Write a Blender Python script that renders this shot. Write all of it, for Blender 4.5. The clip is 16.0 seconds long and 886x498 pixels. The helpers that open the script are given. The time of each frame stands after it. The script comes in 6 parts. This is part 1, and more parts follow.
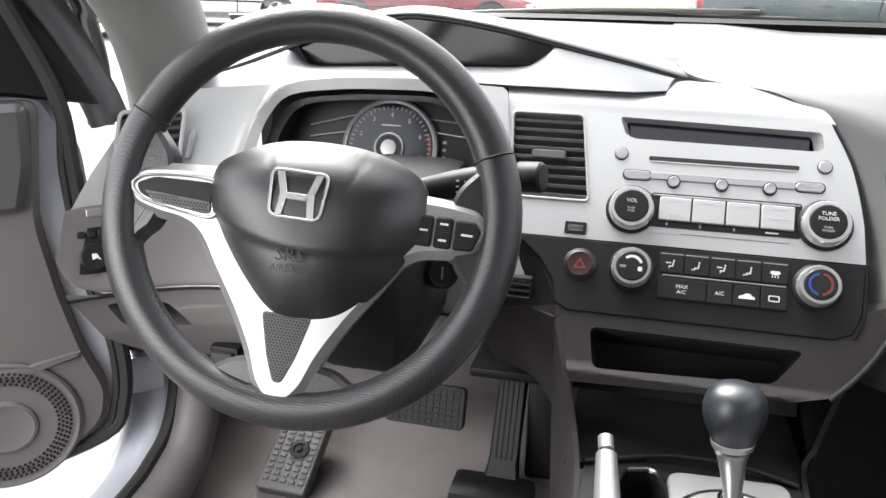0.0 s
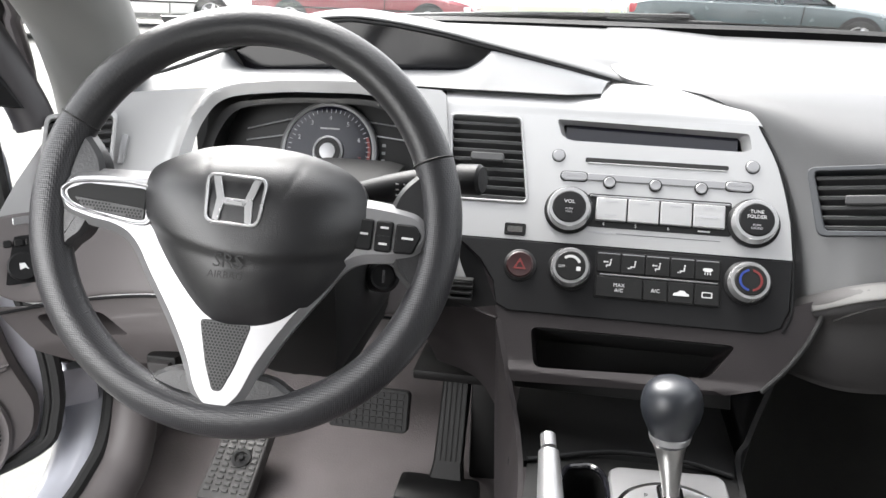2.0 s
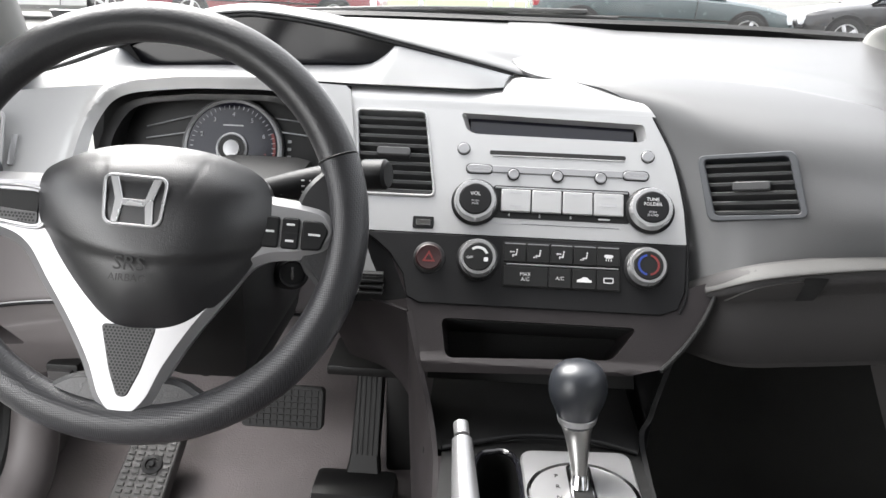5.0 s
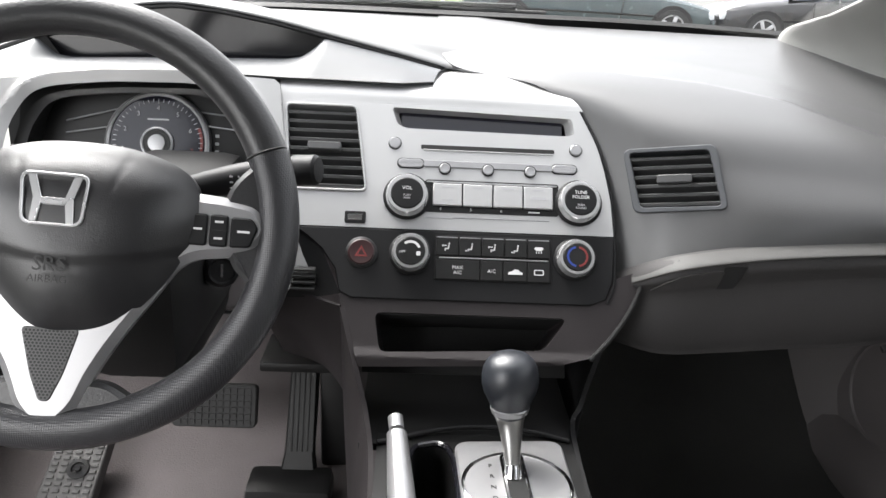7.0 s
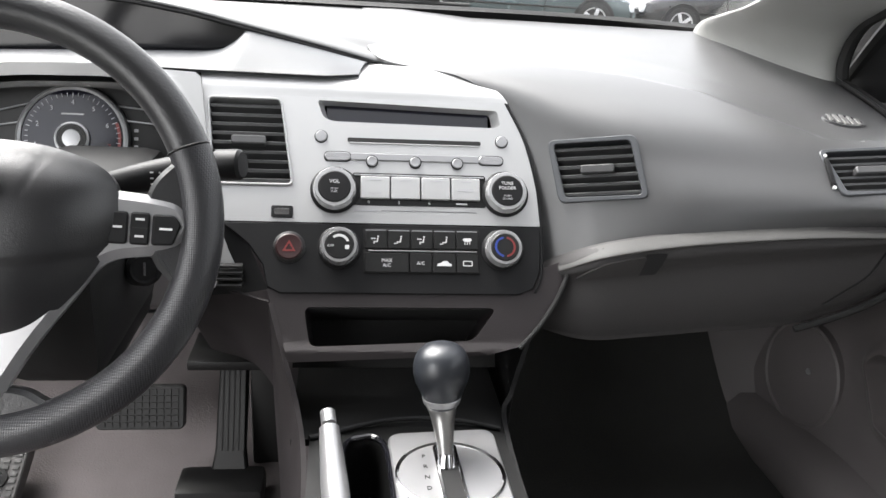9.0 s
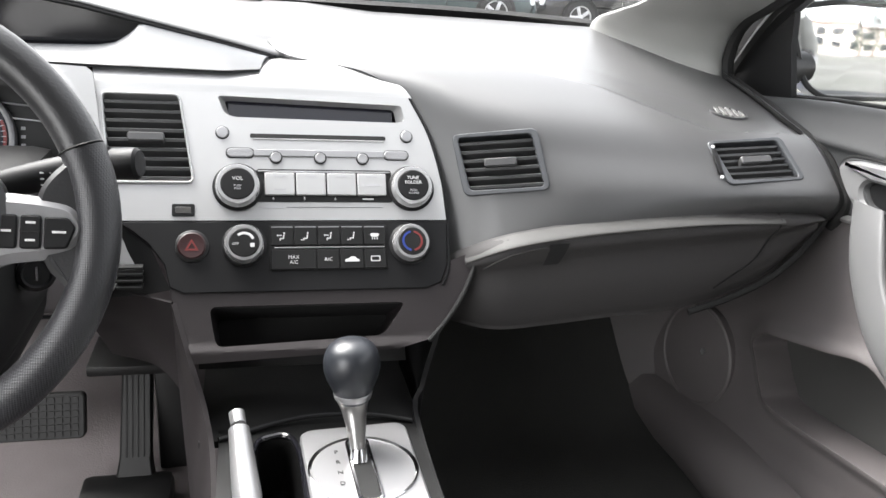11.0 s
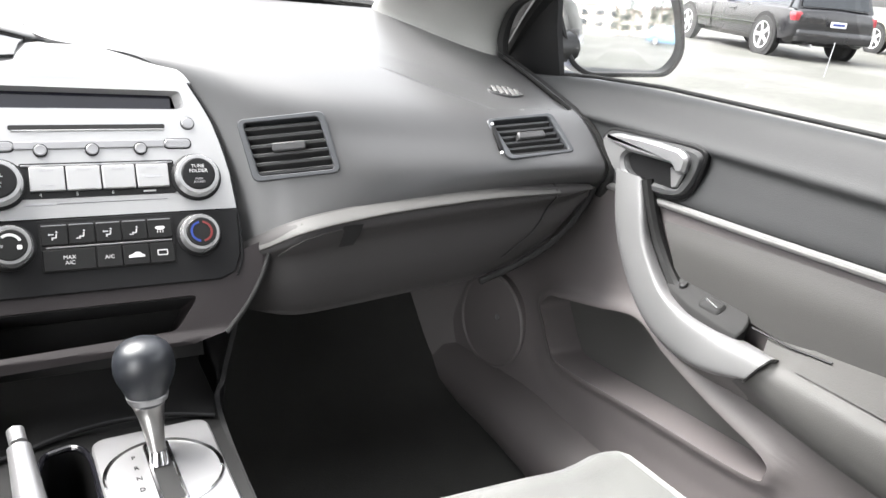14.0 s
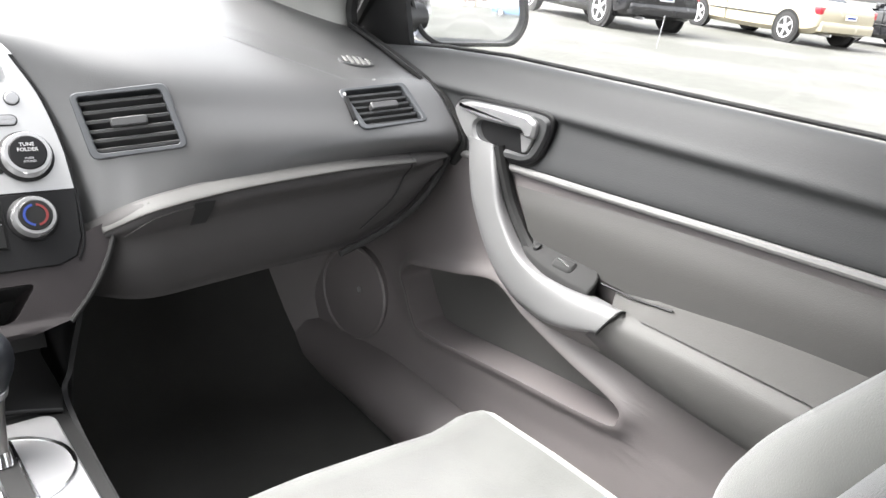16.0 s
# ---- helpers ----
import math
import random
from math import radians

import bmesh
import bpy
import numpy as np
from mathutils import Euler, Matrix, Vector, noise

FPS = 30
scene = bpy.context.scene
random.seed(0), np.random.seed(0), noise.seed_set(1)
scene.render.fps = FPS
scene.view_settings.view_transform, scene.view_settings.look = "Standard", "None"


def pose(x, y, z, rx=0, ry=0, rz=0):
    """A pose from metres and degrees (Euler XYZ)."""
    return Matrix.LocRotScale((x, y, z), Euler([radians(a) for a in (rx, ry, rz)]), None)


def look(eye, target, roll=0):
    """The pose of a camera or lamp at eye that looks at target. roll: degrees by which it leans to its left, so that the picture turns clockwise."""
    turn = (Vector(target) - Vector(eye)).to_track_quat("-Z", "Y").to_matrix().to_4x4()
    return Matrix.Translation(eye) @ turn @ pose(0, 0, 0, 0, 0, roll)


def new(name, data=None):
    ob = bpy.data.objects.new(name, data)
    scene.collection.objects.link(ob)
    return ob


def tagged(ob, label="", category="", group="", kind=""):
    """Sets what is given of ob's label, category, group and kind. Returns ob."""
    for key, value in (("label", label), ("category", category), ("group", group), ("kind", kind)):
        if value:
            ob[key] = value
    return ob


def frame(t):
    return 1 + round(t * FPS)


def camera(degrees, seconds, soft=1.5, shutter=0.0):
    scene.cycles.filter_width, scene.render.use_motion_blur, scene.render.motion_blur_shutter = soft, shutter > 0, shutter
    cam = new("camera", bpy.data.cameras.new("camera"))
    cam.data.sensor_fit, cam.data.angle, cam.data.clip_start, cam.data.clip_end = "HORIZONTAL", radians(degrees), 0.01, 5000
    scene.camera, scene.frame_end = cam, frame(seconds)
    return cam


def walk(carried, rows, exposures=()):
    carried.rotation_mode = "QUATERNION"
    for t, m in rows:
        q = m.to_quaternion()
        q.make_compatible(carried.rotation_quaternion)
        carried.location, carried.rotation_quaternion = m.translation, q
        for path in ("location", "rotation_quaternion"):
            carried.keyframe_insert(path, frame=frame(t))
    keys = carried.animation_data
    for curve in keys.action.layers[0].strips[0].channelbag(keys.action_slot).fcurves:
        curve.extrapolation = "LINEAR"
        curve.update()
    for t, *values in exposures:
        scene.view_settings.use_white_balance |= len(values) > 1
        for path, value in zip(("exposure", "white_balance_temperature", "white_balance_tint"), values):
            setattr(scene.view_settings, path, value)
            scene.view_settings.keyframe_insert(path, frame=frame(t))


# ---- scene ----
cam = camera(59.0, 16.0)
PATH = [
    (0, (-0.086, -0.099, 1.045), (-0.546, 1.736, 0.396), 1.1),
    (0.5, (-0.085, -0.1, 1.046), (-0.508, 1.745, 0.4), 1.3),
    (1, (-0.085, -0.1, 1.046), (-0.468, 1.753, 0.4), 1.6),
    (1.5, (-0.084, -0.101, 1.047), (-0.429, 1.761, 0.403), 1.5),
    (2, (-0.085, -0.1, 1.046), (-0.4, 1.768, 0.406), 1.6),
    (2.5, (-0.084, -0.101, 1.046), (-0.366, 1.771, 0.403), 1.7),
    (3, (-0.083, -0.102, 1.048), (-0.328, 1.777, 0.406), 1.7),
    (3.5, (-0.081, -0.104, 1.048), (-0.289, 1.78, 0.409), 1.9),
    (6, (-0.077, -0.108, 1.051), (-0.089, 1.78, 0.392), 2.3),
    (6.5, (-0.076, -0.108, 1.052), (-0.043, 1.779, 0.391), 2.7),
    (7, (-0.076, -0.11, 1.053), (-0.004, 1.776, 0.391), 2.9),
    (7.5, (-0.075, -0.11, 1.052), (0.035, 1.773, 0.387), 2.9),
    (8, (-0.074, -0.111, 1.052), (0.081, 1.768, 0.385), 3.0),
    (10.5, (-0.075, -0.116, 1.059), (0.339, 1.72, 0.381), 4.3),
    (11, (-0.073, -0.118, 1.059), (0.403, 1.704, 0.383), 4.4),
    (11.5, (-0.072, -0.118, 1.061), (0.466, 1.684, 0.381), 4.3),
    (12, (-0.071, -0.122, 1.064), (0.571, 1.643, 0.375), 4.5),
    (12.5, (-0.072, -0.121, 1.062), (0.62, 1.623, 0.369), 5.1),
    (13, (-0.07, -0.125, 1.065), (0.711, 1.581, 0.372), 4.5),
    (13.5, (-0.067, -0.127, 1.066), (0.787, 1.55, 0.387), 4.7),
    (14, (-0.064, -0.129, 1.066), (0.87, 1.502, 0.382), 5.7),
    (14.5, (-0.062, -0.127, 1.073), (0.92, 1.471, 0.378), 5.3),
    (15, (-0.062, -0.129, 1.065), (1.008, 1.417, 0.383), 5.8),
    (15.5, (-0.059, -0.132, 1.066), (1.091, 1.348, 0.369), 6.4),
    (16, (-0.065, -0.131, 1.061), (1.16, 1.283, 0.353), 6.8),
]
walk(cam, [(t, look(eye, target, roll)) for t, eye, target, roll in PATH], [(0, 2.7), (3.5, 2.62), (7, 2.5), (11, 2.75), (13.5, 2.98), (16, 3.05)])

# ---------------------------------------------------------------- daylight
SUN_UP, SUN_TURN = radians(54), radians(318)
world = bpy.data.worlds.new("overcast_sky")
scene.world = world
world.use_nodes = True
wn = world.node_tree.nodes
sky = wn.new("ShaderNodeTexSky")
sky.sky_type, sky.sun_disc = "NISHITA", False
sky.sun_elevation, sky.sun_rotation, sky.dust_density, sky.air_density = SUN_UP, SUN_TURN, 4.0, 1.0
grey = wn.new("ShaderNodeHueSaturation")
grey.inputs["Saturation"].default_value = 0.12
world.node_tree.links.new(sky.outputs[0], grey.inputs["Color"])
world.node_tree.links.new(grey.outputs[0], wn["Background"].inputs["Color"])
wn["Background"].inputs["Strength"].default_value = 0.15
sun = new("sun", bpy.data.lights.new("sun", "SUN"))
sun.data.energy, sun.data.angle, sun.data.color = 1.5, radians(40), (1.0, 0.98, 0.95)
sun.matrix_world = pose(0, 0, 8, 36, 0, -138)
# added fill lamp, on top of the sky's light through the open driver's doorway
doorway = new("doorway_fill_lamp", bpy.data.lights.new("doorway_fill_lamp", "AREA"))
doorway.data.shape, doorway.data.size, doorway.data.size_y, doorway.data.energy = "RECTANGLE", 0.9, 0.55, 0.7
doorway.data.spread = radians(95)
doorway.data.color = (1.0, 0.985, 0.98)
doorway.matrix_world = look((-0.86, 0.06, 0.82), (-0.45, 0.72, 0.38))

from mathutils.bvhtree import BVHTree

# ---------------------------------------------------------------- materials
def mat(name, col, rough=0.5, metal=0.0, grain=0.0, size=900.0, mottle=0.08, spec=0.5, sheen=0.0, coat=0.0):
    """A surface with fine relief (grain, at size per metre) and a slow change of tone (mottle)."""
    m = bpy.data.materials.new(name)
    m.use_nodes = True
    n, l = m.node_tree.nodes, m.node_tree.links
    b = n["Principled BSDF"]
    b.inputs["Roughness"].default_value, b.inputs["Metallic"].default_value = rough, metal
    b.inputs["Specular IOR Level"].default_value = spec
    b.inputs["Coat Weight"].default_value = coat
    b.inputs["Sheen Weight"].default_value = sheen
    co = n.new("ShaderNodeTexCoord")
    big = n.new("ShaderNodeTexNoise")
    big.inputs["Scale"].default_value, big.inputs["Detail"].default_value = 7.0, 6.0
    l.new(co.outputs["Object"], big.inputs["Vector"])
    fine = n.new("ShaderNodeTexNoise")
    fine.inputs["Scale"].default_value, fine.inputs["Detail"].default_value = size, 3.0
    l.new(co.outputs["Object"], fine.inputs["Vector"])
    ramp = n.new("ShaderNodeMapRange")
    ramp.inputs["From Min"].default_value, ramp.inputs["From Max"].default_value = 0.3, 0.7
    ramp.inputs["To Min"].default_value, ramp.inputs["To Max"].default_value = 1 - mottle, 1 + mottle
    l.new(big.outputs["Fac"], ramp.inputs["Value"])
    mul = n.new("ShaderNodeVectorMath")
    mul.operation = "SCALE"
    mul.inputs[0].default_value = col
    l.new(ramp.outputs[0], mul.inputs["Scale"])
    l.new(mul.outputs[0], b.inputs["Base Color"])
    rr = n.new("ShaderNodeMapRange")
    rr.inputs["To Min"].default_value, rr.inputs["To Max"].default_value = max(0.02, rough - 0.07), min(1, rough + 0.07)
    l.new(big.outputs["Fac"], rr.inputs["Value"])
    l.new(rr.outputs[0], b.inputs["Roughness"])
    if grain:
        bump = n.new("ShaderNodeBump")
        bump.inputs["Strength"].default_value, bump.inputs["Distance"].default_value = grain, 0.0006
        l.new(fine.outputs["Fac"], bump.inputs["Height"])
        l.new(bump.outputs[0], b.inputs["Normal"])
    return m


def pimpled(name, col, rough, size, depth):
    """Plastic with a regular pattern of dimples."""
    m = mat(name, col, rough, mottle=0.05)
    n, l = m.node_tree.nodes, m.node_tree.links
    co = n.new("ShaderNodeTexCoord")
    v = n.new("ShaderNodeTexVoronoi")
    v.inputs["Scale"].default_value, v.inputs["Randomness"].default_value = size, 0.0
    l.new(co.outputs["Object"], v.inputs["Vector"])
    bump = n.new("ShaderNodeBump")
    bump.inputs["Strength"].default_value, bump.inputs["Distance"].default_value = depth, 0.001
    l.new(v.outputs["Distance"], bump.inputs["Height"])
    l.new(bump.outputs[0], n["Principled BSDF"].inputs["Normal"])
    return m


def glass(name, tint=(1, 1, 1), rough=0.0, clear=0.92):
    m = bpy.data.materials.new(name)
    m.use_nodes = True
    n, l = m.node_tree.nodes, m.node_tree.links
    n.remove(n["Principled BSDF"])
    t, g, mx = n.new("ShaderNodeBsdfTransparent"), n.new("ShaderNodeBsdfGlossy"), n.new("ShaderNodeMixShader")
    lw, f = n.new("ShaderNodeLayerWeight"), n.new("ShaderNodeMath")
    lw.inputs["Blend"].default_value = 0.5
    p = n.new("ShaderNodeMath")
    p.operation, p.inputs[1].default_value = "POWER", 5.0
    f.operation, f.inputs[1].default_value, f.inputs[2].default_value = "MULTIPLY_ADD", 0.85, 0.045
    l.new(lw.outputs["Facing"], p.inputs[0])
    l.new(p.outputs[0], f.inputs[0])
    t.inputs["Color"].default_value = (*[c * clear for c in tint], 1)
    g.inputs["Roughness"].default_value = rough
    l.new(f.outputs[0], mx.inputs[0])
    l.new(t.outputs[0], mx.inputs[1])
    l.new(g.outputs[0], mx.inputs[2])
    l.new(mx.outputs[0], n["Material Output"].inputs["Surface"])
    return m


DASH = mat("dash_grey_vinyl", (0.047, 0.047, 0.048), 0.40, grain=0.2, size=700, mottle=0.05, spec=1.0)
# same plastic as DOORGREY, its colour darkened for the shade low down
LOWER = mat("lower_plastic_shade_darkened", (0.036, 0.034, 0.034), 0.62, grain=0.3, size=700, mottle=0.05, spec=0.3)
SILVER = mat("silver_painted_trim", (0.42, 0.42, 0.42), 0.42, metal=0.6, grain=0.08, size=1500, mottle=0.03)
SATIN = mat("satin_silver_plastic", (0.32, 0.32, 0.325), 0.32, metal=0.65, grain=0.06, size=1500, mottle=0.04)
TRIM = mat("pale_binnacle_trim", (0.050, 0.053, 0.058), 0.5, grain=0.1, size=1200, mottle=0.03)
CHARCOAL = mat("charcoal_plastic", (0.008, 0.008, 0.0085), 0.5, grain=0.2, mottle=0.08, spec=0.2)
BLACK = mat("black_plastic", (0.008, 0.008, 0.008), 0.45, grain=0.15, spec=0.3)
GLOSSBLACK = mat("glossy_black_plastic", (0.008, 0.008, 0.010), 0.12, mottle=0.05)
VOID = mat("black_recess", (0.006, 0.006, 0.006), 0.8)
RUBBER = mat("black_rubber", (0.015, 0.015, 0.015), 0.75, grain=0.4, size=500)
CHROME = mat("chrome", (0.75, 0.75, 0.76), 0.14, metal=1.0, mottle=0.03)
SKIN = mat("wheel_leather_grain", (0.020, 0.020, 0.021), 0.34, grain=0.5, size=420)
DIMPLE = pimpled("wheel_dimpled_grip", (0.022, 0.022, 0.024), 0.33, 560, 0.35)
MESHY = mat("pierced_insert", (0.028, 0.028, 0.028), 0.4, mottle=0.05)
HUB = mat("hub_grained_plastic", (0.011, 0.011, 0.012), 0.36, grain=0.35, size=900, mottle=0.06, spec=0.6)
CARPET = mat("grey_carpet", (0.092, 0.080, 0.081), 0.95, grain=1.0, size=380, mottle=0.2, sheen=0.2)
# the grey carpet again, darkened for the shade of the passenger footwell
CARPET_SHADED = mat("carpet_shade_darkened", (0.034, 0.034, 0.032), 0.95, grain=1.0, size=380, mottle=0.2)
CLOTH = mat("grey_seat_cloth", (0.084, 0.0855, 0.082), 0.95, grain=0.6, size=600, mottle=0.2, sheen=0.4)
DOORGREY = mat("door_grey_vinyl", (0.104, 0.094, 0.094), 0.55, grain=0.3, size=700, mottle=0.05)
PAINT = mat("silver_car_paint", (0.46, 0.47, 0.52), 0.3, metal=0.2, coat=0.6, mottle=0.03)
WHITEMARK = mat("white_print", (0.55, 0.55, 0.55), 0.5)
DIMMARK = mat("grey_print", (0.35, 0.35, 0.36), 0.5)
RED = mat("dark_red_plastic", (0.020, 0.004, 0.0045), 0.4)
REDMARK = mat("red_print", (0.13, 0.014, 0.013), 0.5)
BLUEMARK = mat("blue_print", (0.012, 0.035, 0.20), 0.5)
HEADLINER = mat("headliner_cloth", (0.27, 0.266, 0.26), 0.95, grain=0.4, size=500)
PILLAR = mat("pillar_grey_plastic", (0.24, 0.24, 0.23), 0.6, grain=0.3, size=700)
GLASS = glass("window_glass")
# that plastic once more, darker still to paint the shade of the centre
CENTRE_SHADED = mat("centre_plastic_shaded", (0.023, 0.020, 0.0207), 0.6, grain=0.3, size=700, mottle=0.05, spec=0.2)
DOORTOP = mat("door_top_vinyl", (0.034, 0.035, 0.036), 0.58, grain=0.35, size=700, mottle=0.06, spec=0.35)
TREAD = mat("footrest_rubber", (0.05, 0.049, 0.048), 0.55, grain=0.3)
SLAT = mat("vent_slat_plastic", (0.05, 0.05, 0.051), 0.4, mottle=0.05)
KNOBRING = mat("bright_knob_ring", (0.50, 0.50, 0.505), 0.26, metal=0.7, mottle=0.03)
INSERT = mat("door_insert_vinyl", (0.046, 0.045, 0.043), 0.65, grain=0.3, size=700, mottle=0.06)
STEM = mat("brushed_stem_metal", (0.30, 0.295, 0.29), 0.3, metal=0.85, grain=0.05, size=1500, mottle=0.05)
PULL = mat("satin_grey_pull", (0.15, 0.15, 0.151), 0.42, metal=0.2, grain=0.08, size=1200, mottle=0.04)
PALE = mat("pale_grey_strip", (0.13, 0.128, 0.126), 0.5, mottle=0.04)
PADCLOTH = mat("armrest_cloth", (0.045, 0.044, 0.042), 0.9, grain=0.5, size=600, mottle=0.08, sheen=0.2)
MIRROR = mat("mirror_glass", (0.85, 0.87, 0.88), 0.01, metal=1.0, mottle=0.0)
SCREEN = mat("dark_display", (0.006, 0.006, 0.012), 0.15)


# ---------------------------------------------------------------- shaping
def thing(name, label, category, at=(0, 0, 0), group="", kind=""):
    ob = new(name)
    ob.location = at
    ob.empty_display_size = 0.05
    return tagged(ob, label, category, group, kind)


def part(name, bm, material, parent, label="", smooth=35):
    me = bpy.data.meshes.new(name)
    bmesh.ops.recalc_face_normals(bm, faces=bm.faces[:])
    for f in bm.faces:
        f.smooth = True
    for e in bm.edges:
        if len(e.link_faces) == 2 and e.calc_face_angle(0) > radians(smooth):
            e.smooth = False
    bm.to_mesh(me)
    bm.free()
    me.materials.append(material)
    ob = new(name, me)
    if parent is not None:
        ob.parent = parent
        base, p = Vector((0, 0, 0)), parent
        while p is not None:
            base += p.location
            p = p.parent
        me.transform(Matrix.Translation(-base))
    return tagged(ob, label) if label else ob


def spline(pts, n):
    """n points evenly along a smooth curve through pts (any dimension)."""
    p = [np.array(q, float) for q in pts]
    if len(p) == 2:
        return [p[0] + (p[1] - p[0]) * i / (n - 1) for i in range(n)]
    p = [2 * p[0] - p[1]] + p + [2 * p[-1] - p[-2]]
    out = []
    for i in range(n):
        s = i / (n - 1) * (len(p) - 3)
        k = min(int(s), len(p) - 4)
        u = s - k
        a, b, c, d = p[k:k + 4]
        out.append(0.5 * (2 * b + (c - a) * u + (2 * a - 5 * b + 4 * c - d) * u * u + (3 * b - a - 3 * c + d) * u ** 3))
    return out


def ring(pts, n):
    """n points round a smooth closed curve through pts."""
    p = [np.array(q, float) for q in pts]
    m, out = len(p), []
    for i in range(n):
        s = i / n * m
        k = int(s)
        u = s - k
        a, b, c, d = (p[(k + j) % m] for j in (-1, 0, 1, 2))
        out.append(0.5 * (2 * b + (c - a) * u + (2 * a - 5 * b + 4 * c - d) * u * u + (3 * b - a - 3 * c + d) * u ** 3))
    return out


def rounded(x0, x1, y0, y1, r, k=5):
    """The outline of a rectangle with round corners."""
    r = min(r, (x1 - x0) / 2 - 1e-5, (y1 - y0) / 2 - 1e-5)
    out = []
    for cx, cy, a0 in ((x1 - r, y1 - r, 0), (x0 + r, y1 - r, 90), (x0 + r, y0 + r, 180), (x1 - r, y0 + r, 270)):
        for i in range(k + 1):
            a = radians(a0 + 90 * i / k)
            out.append((cx + r * math.cos(a), cy + r * math.sin(a)))
    return out


def softpoly(pts, r=0.006, k=4):
    """A polygon with its corners rounded."""
    out, m = [], len(pts)
    for i in range(m):
        a, b, c = (np.array(pts[(i + j) % m], float) for j in (-1, 0, 1))
        la, lc = np.linalg.norm(a - b), np.linalg.norm(c - b)
        d = min(r, la * 0.45, lc * 0.45)
        p, q = b + (a - b) / la * d, b + (c - b) / lc * d
        for j in range(k + 1):
            u = j / k
            out.append(tuple((1 - u) ** 2 * p + 2 * u * (1 - u) * b + u * u * q))
    return out


def grid(bm, rows, close=False):
    vs = [[bm.verts.new(tuple(p)) for p in r] for r in rows]
    for a, b in zip(vs, vs[1:]):
        for i in range(len(a) if close else len(a) - 1):
            j = (i + 1) % len(a)
            bm.faces.new((a[i], a[j], b[j], b[i]))
    return vs


def sheet(rows, n=40, m=24):
    """A smooth surface through rows of points, n across and m along."""
    rr = [spline(r, n) for r in rows]
    cols = [spline([r[i] for r in rr], m) for i in range(n)]
    bm = bmesh.new()
    grid(bm, [[cols[i][j] for i in range(n)] for j in range(m)])
    return bm


def solid(bm, t):
    """Gives a surface thickness t, away from the cabin."""
    bmesh.ops.recalc_face_normals(bm, faces=bm.faces[:])
    t, eye = abs(t), Vector((0, -0.1, 0.95))
    if sum(f.normal.dot(eye - f.calc_center_median()) * f.calc_area() for f in bm.faces) < 0:
        bmesh.ops.reverse_faces(bm, faces=bm.faces[:])
    bm.normal_update()
    faces, rim = bm.faces[:], [e for e in bm.edges if e.is_boundary]
    back = {v: bm.verts.new(v.co - v.normal * t) for v in bm.verts[:]}
    for f in faces:
        bm.faces.new([back[v] for v in reversed(f.verts)])
    for e in rim:
        a, b = e.verts
        bm.faces.new((a, b, back[b], back[a]))
    return bm


def shift(bm, m):
    bmesh.ops.transform(bm, matrix=m, verts=bm.verts[:])
    return bm


def slab(outline, z0, z1, bevel=0.0, m=None, bm=None):
    """A flat plate of the outline from z0 to z1, its upper edge bevelled."""
    bm = bm or bmesh.new()
    o = [np.array(p[:2], float) for p in outline]
    c = sum(o) / len(o)
    size = max(np.linalg.norm(p - c) for p in o)
    k = 1 - bevel / size if bevel else 1
    area = sum(o[i - 1][0] * o[i][1] - o[i][0] * o[i - 1][1] for i in range(len(o)))
    if area < 0:
        o.reverse()
    inner = []
    for i in range(len(o)):
        d = o[(i + 1) % len(o)] - o[i - 1]
        d = d / (np.linalg.norm(d) + 1e-9)
        inner.append(o[i] + np.array((-d[1], d[0])) * bevel)
    lv = [(o, z0), (o, z1 - bevel)] + ([(inner, z1)] if bevel else [])
    vs = []
    for pts, z in lv:
        vs.append([bm.verts.new((m @ Vector((p[0], p[1], z))) if m else (p[0], p[1], z)) for p in pts])
    for a, b in zip(vs, vs[1:]):
        for i in range(len(a)):
            j = (i + 1) % len(a)
            bm.faces.new((a[i], a[j], b[j], b[i]))
    bm.faces.new(vs[-1])
    bm.faces.new(vs[0][::-1])
    return bm


def frame_plate(outer, inner, z0, z1, m=None, bevel=0.0, bm=None, deep=None):
    """A flat frame between two outlines of the same count; deep: how far down the inner wall goes."""
    bm = bm or bmesh.new()
    deep = z0 if deep is None else deep
    o, i_ = [np.array(p, float) for p in outer], [np.array(p, float) for p in inner]
    step = lambda a, b, d: a + (b - a) / (np.linalg.norm(b - a) + 1e-9) * d
    lv = [(o, z0), (o, z1 - bevel)]
    if bevel:
        lv += [([step(a, b, bevel) for a, b in zip(o, i_)], z1), ([step(b, a, bevel) for a, b in zip(o, i_)], z1)]
        lv += [(i_, z1 - bevel)]
    else:
        lv = [(o, z0), (o, z1), (i_, z1)]
    lv += [(i_, deep)]
    vs = [[bm.verts.new((m @ Vector((p[0], p[1], z))) if m else (p[0], p[1], z)) for p in pts] for pts, z in lv]
    for a, b in zip(vs, vs[1:]):
        for i in range(len(a)):
            j = (i + 1) % len(a)
            bm.faces.new((a[i], a[j], b[j], b[i]))
    return bm


def lathe(profile, n=32, m=None, bm=None):
    """Turns (radius, height) pairs round z."""
    bm = bm or bmesh.new()
    rows = [[(r * math.cos(2 * math.pi * i / n), r * math.sin(2 * math.pi * i / n), z) for i in range(n)] for r, z in profile]
    if m:
        rows = [[m @ Vector(p) for p in r] for r in rows]
    vs = grid(bm, rows, True)
    if profile[0][0] > 1e-6:
        bm.faces.new(vs[0][::-1])
    if profile[-1][0] > 1e-6:
        bm.faces.new(vs[-1])
    bmesh.ops.remove_doubles(bm, verts=bm.verts[:], dist=1e-6)
    return bm


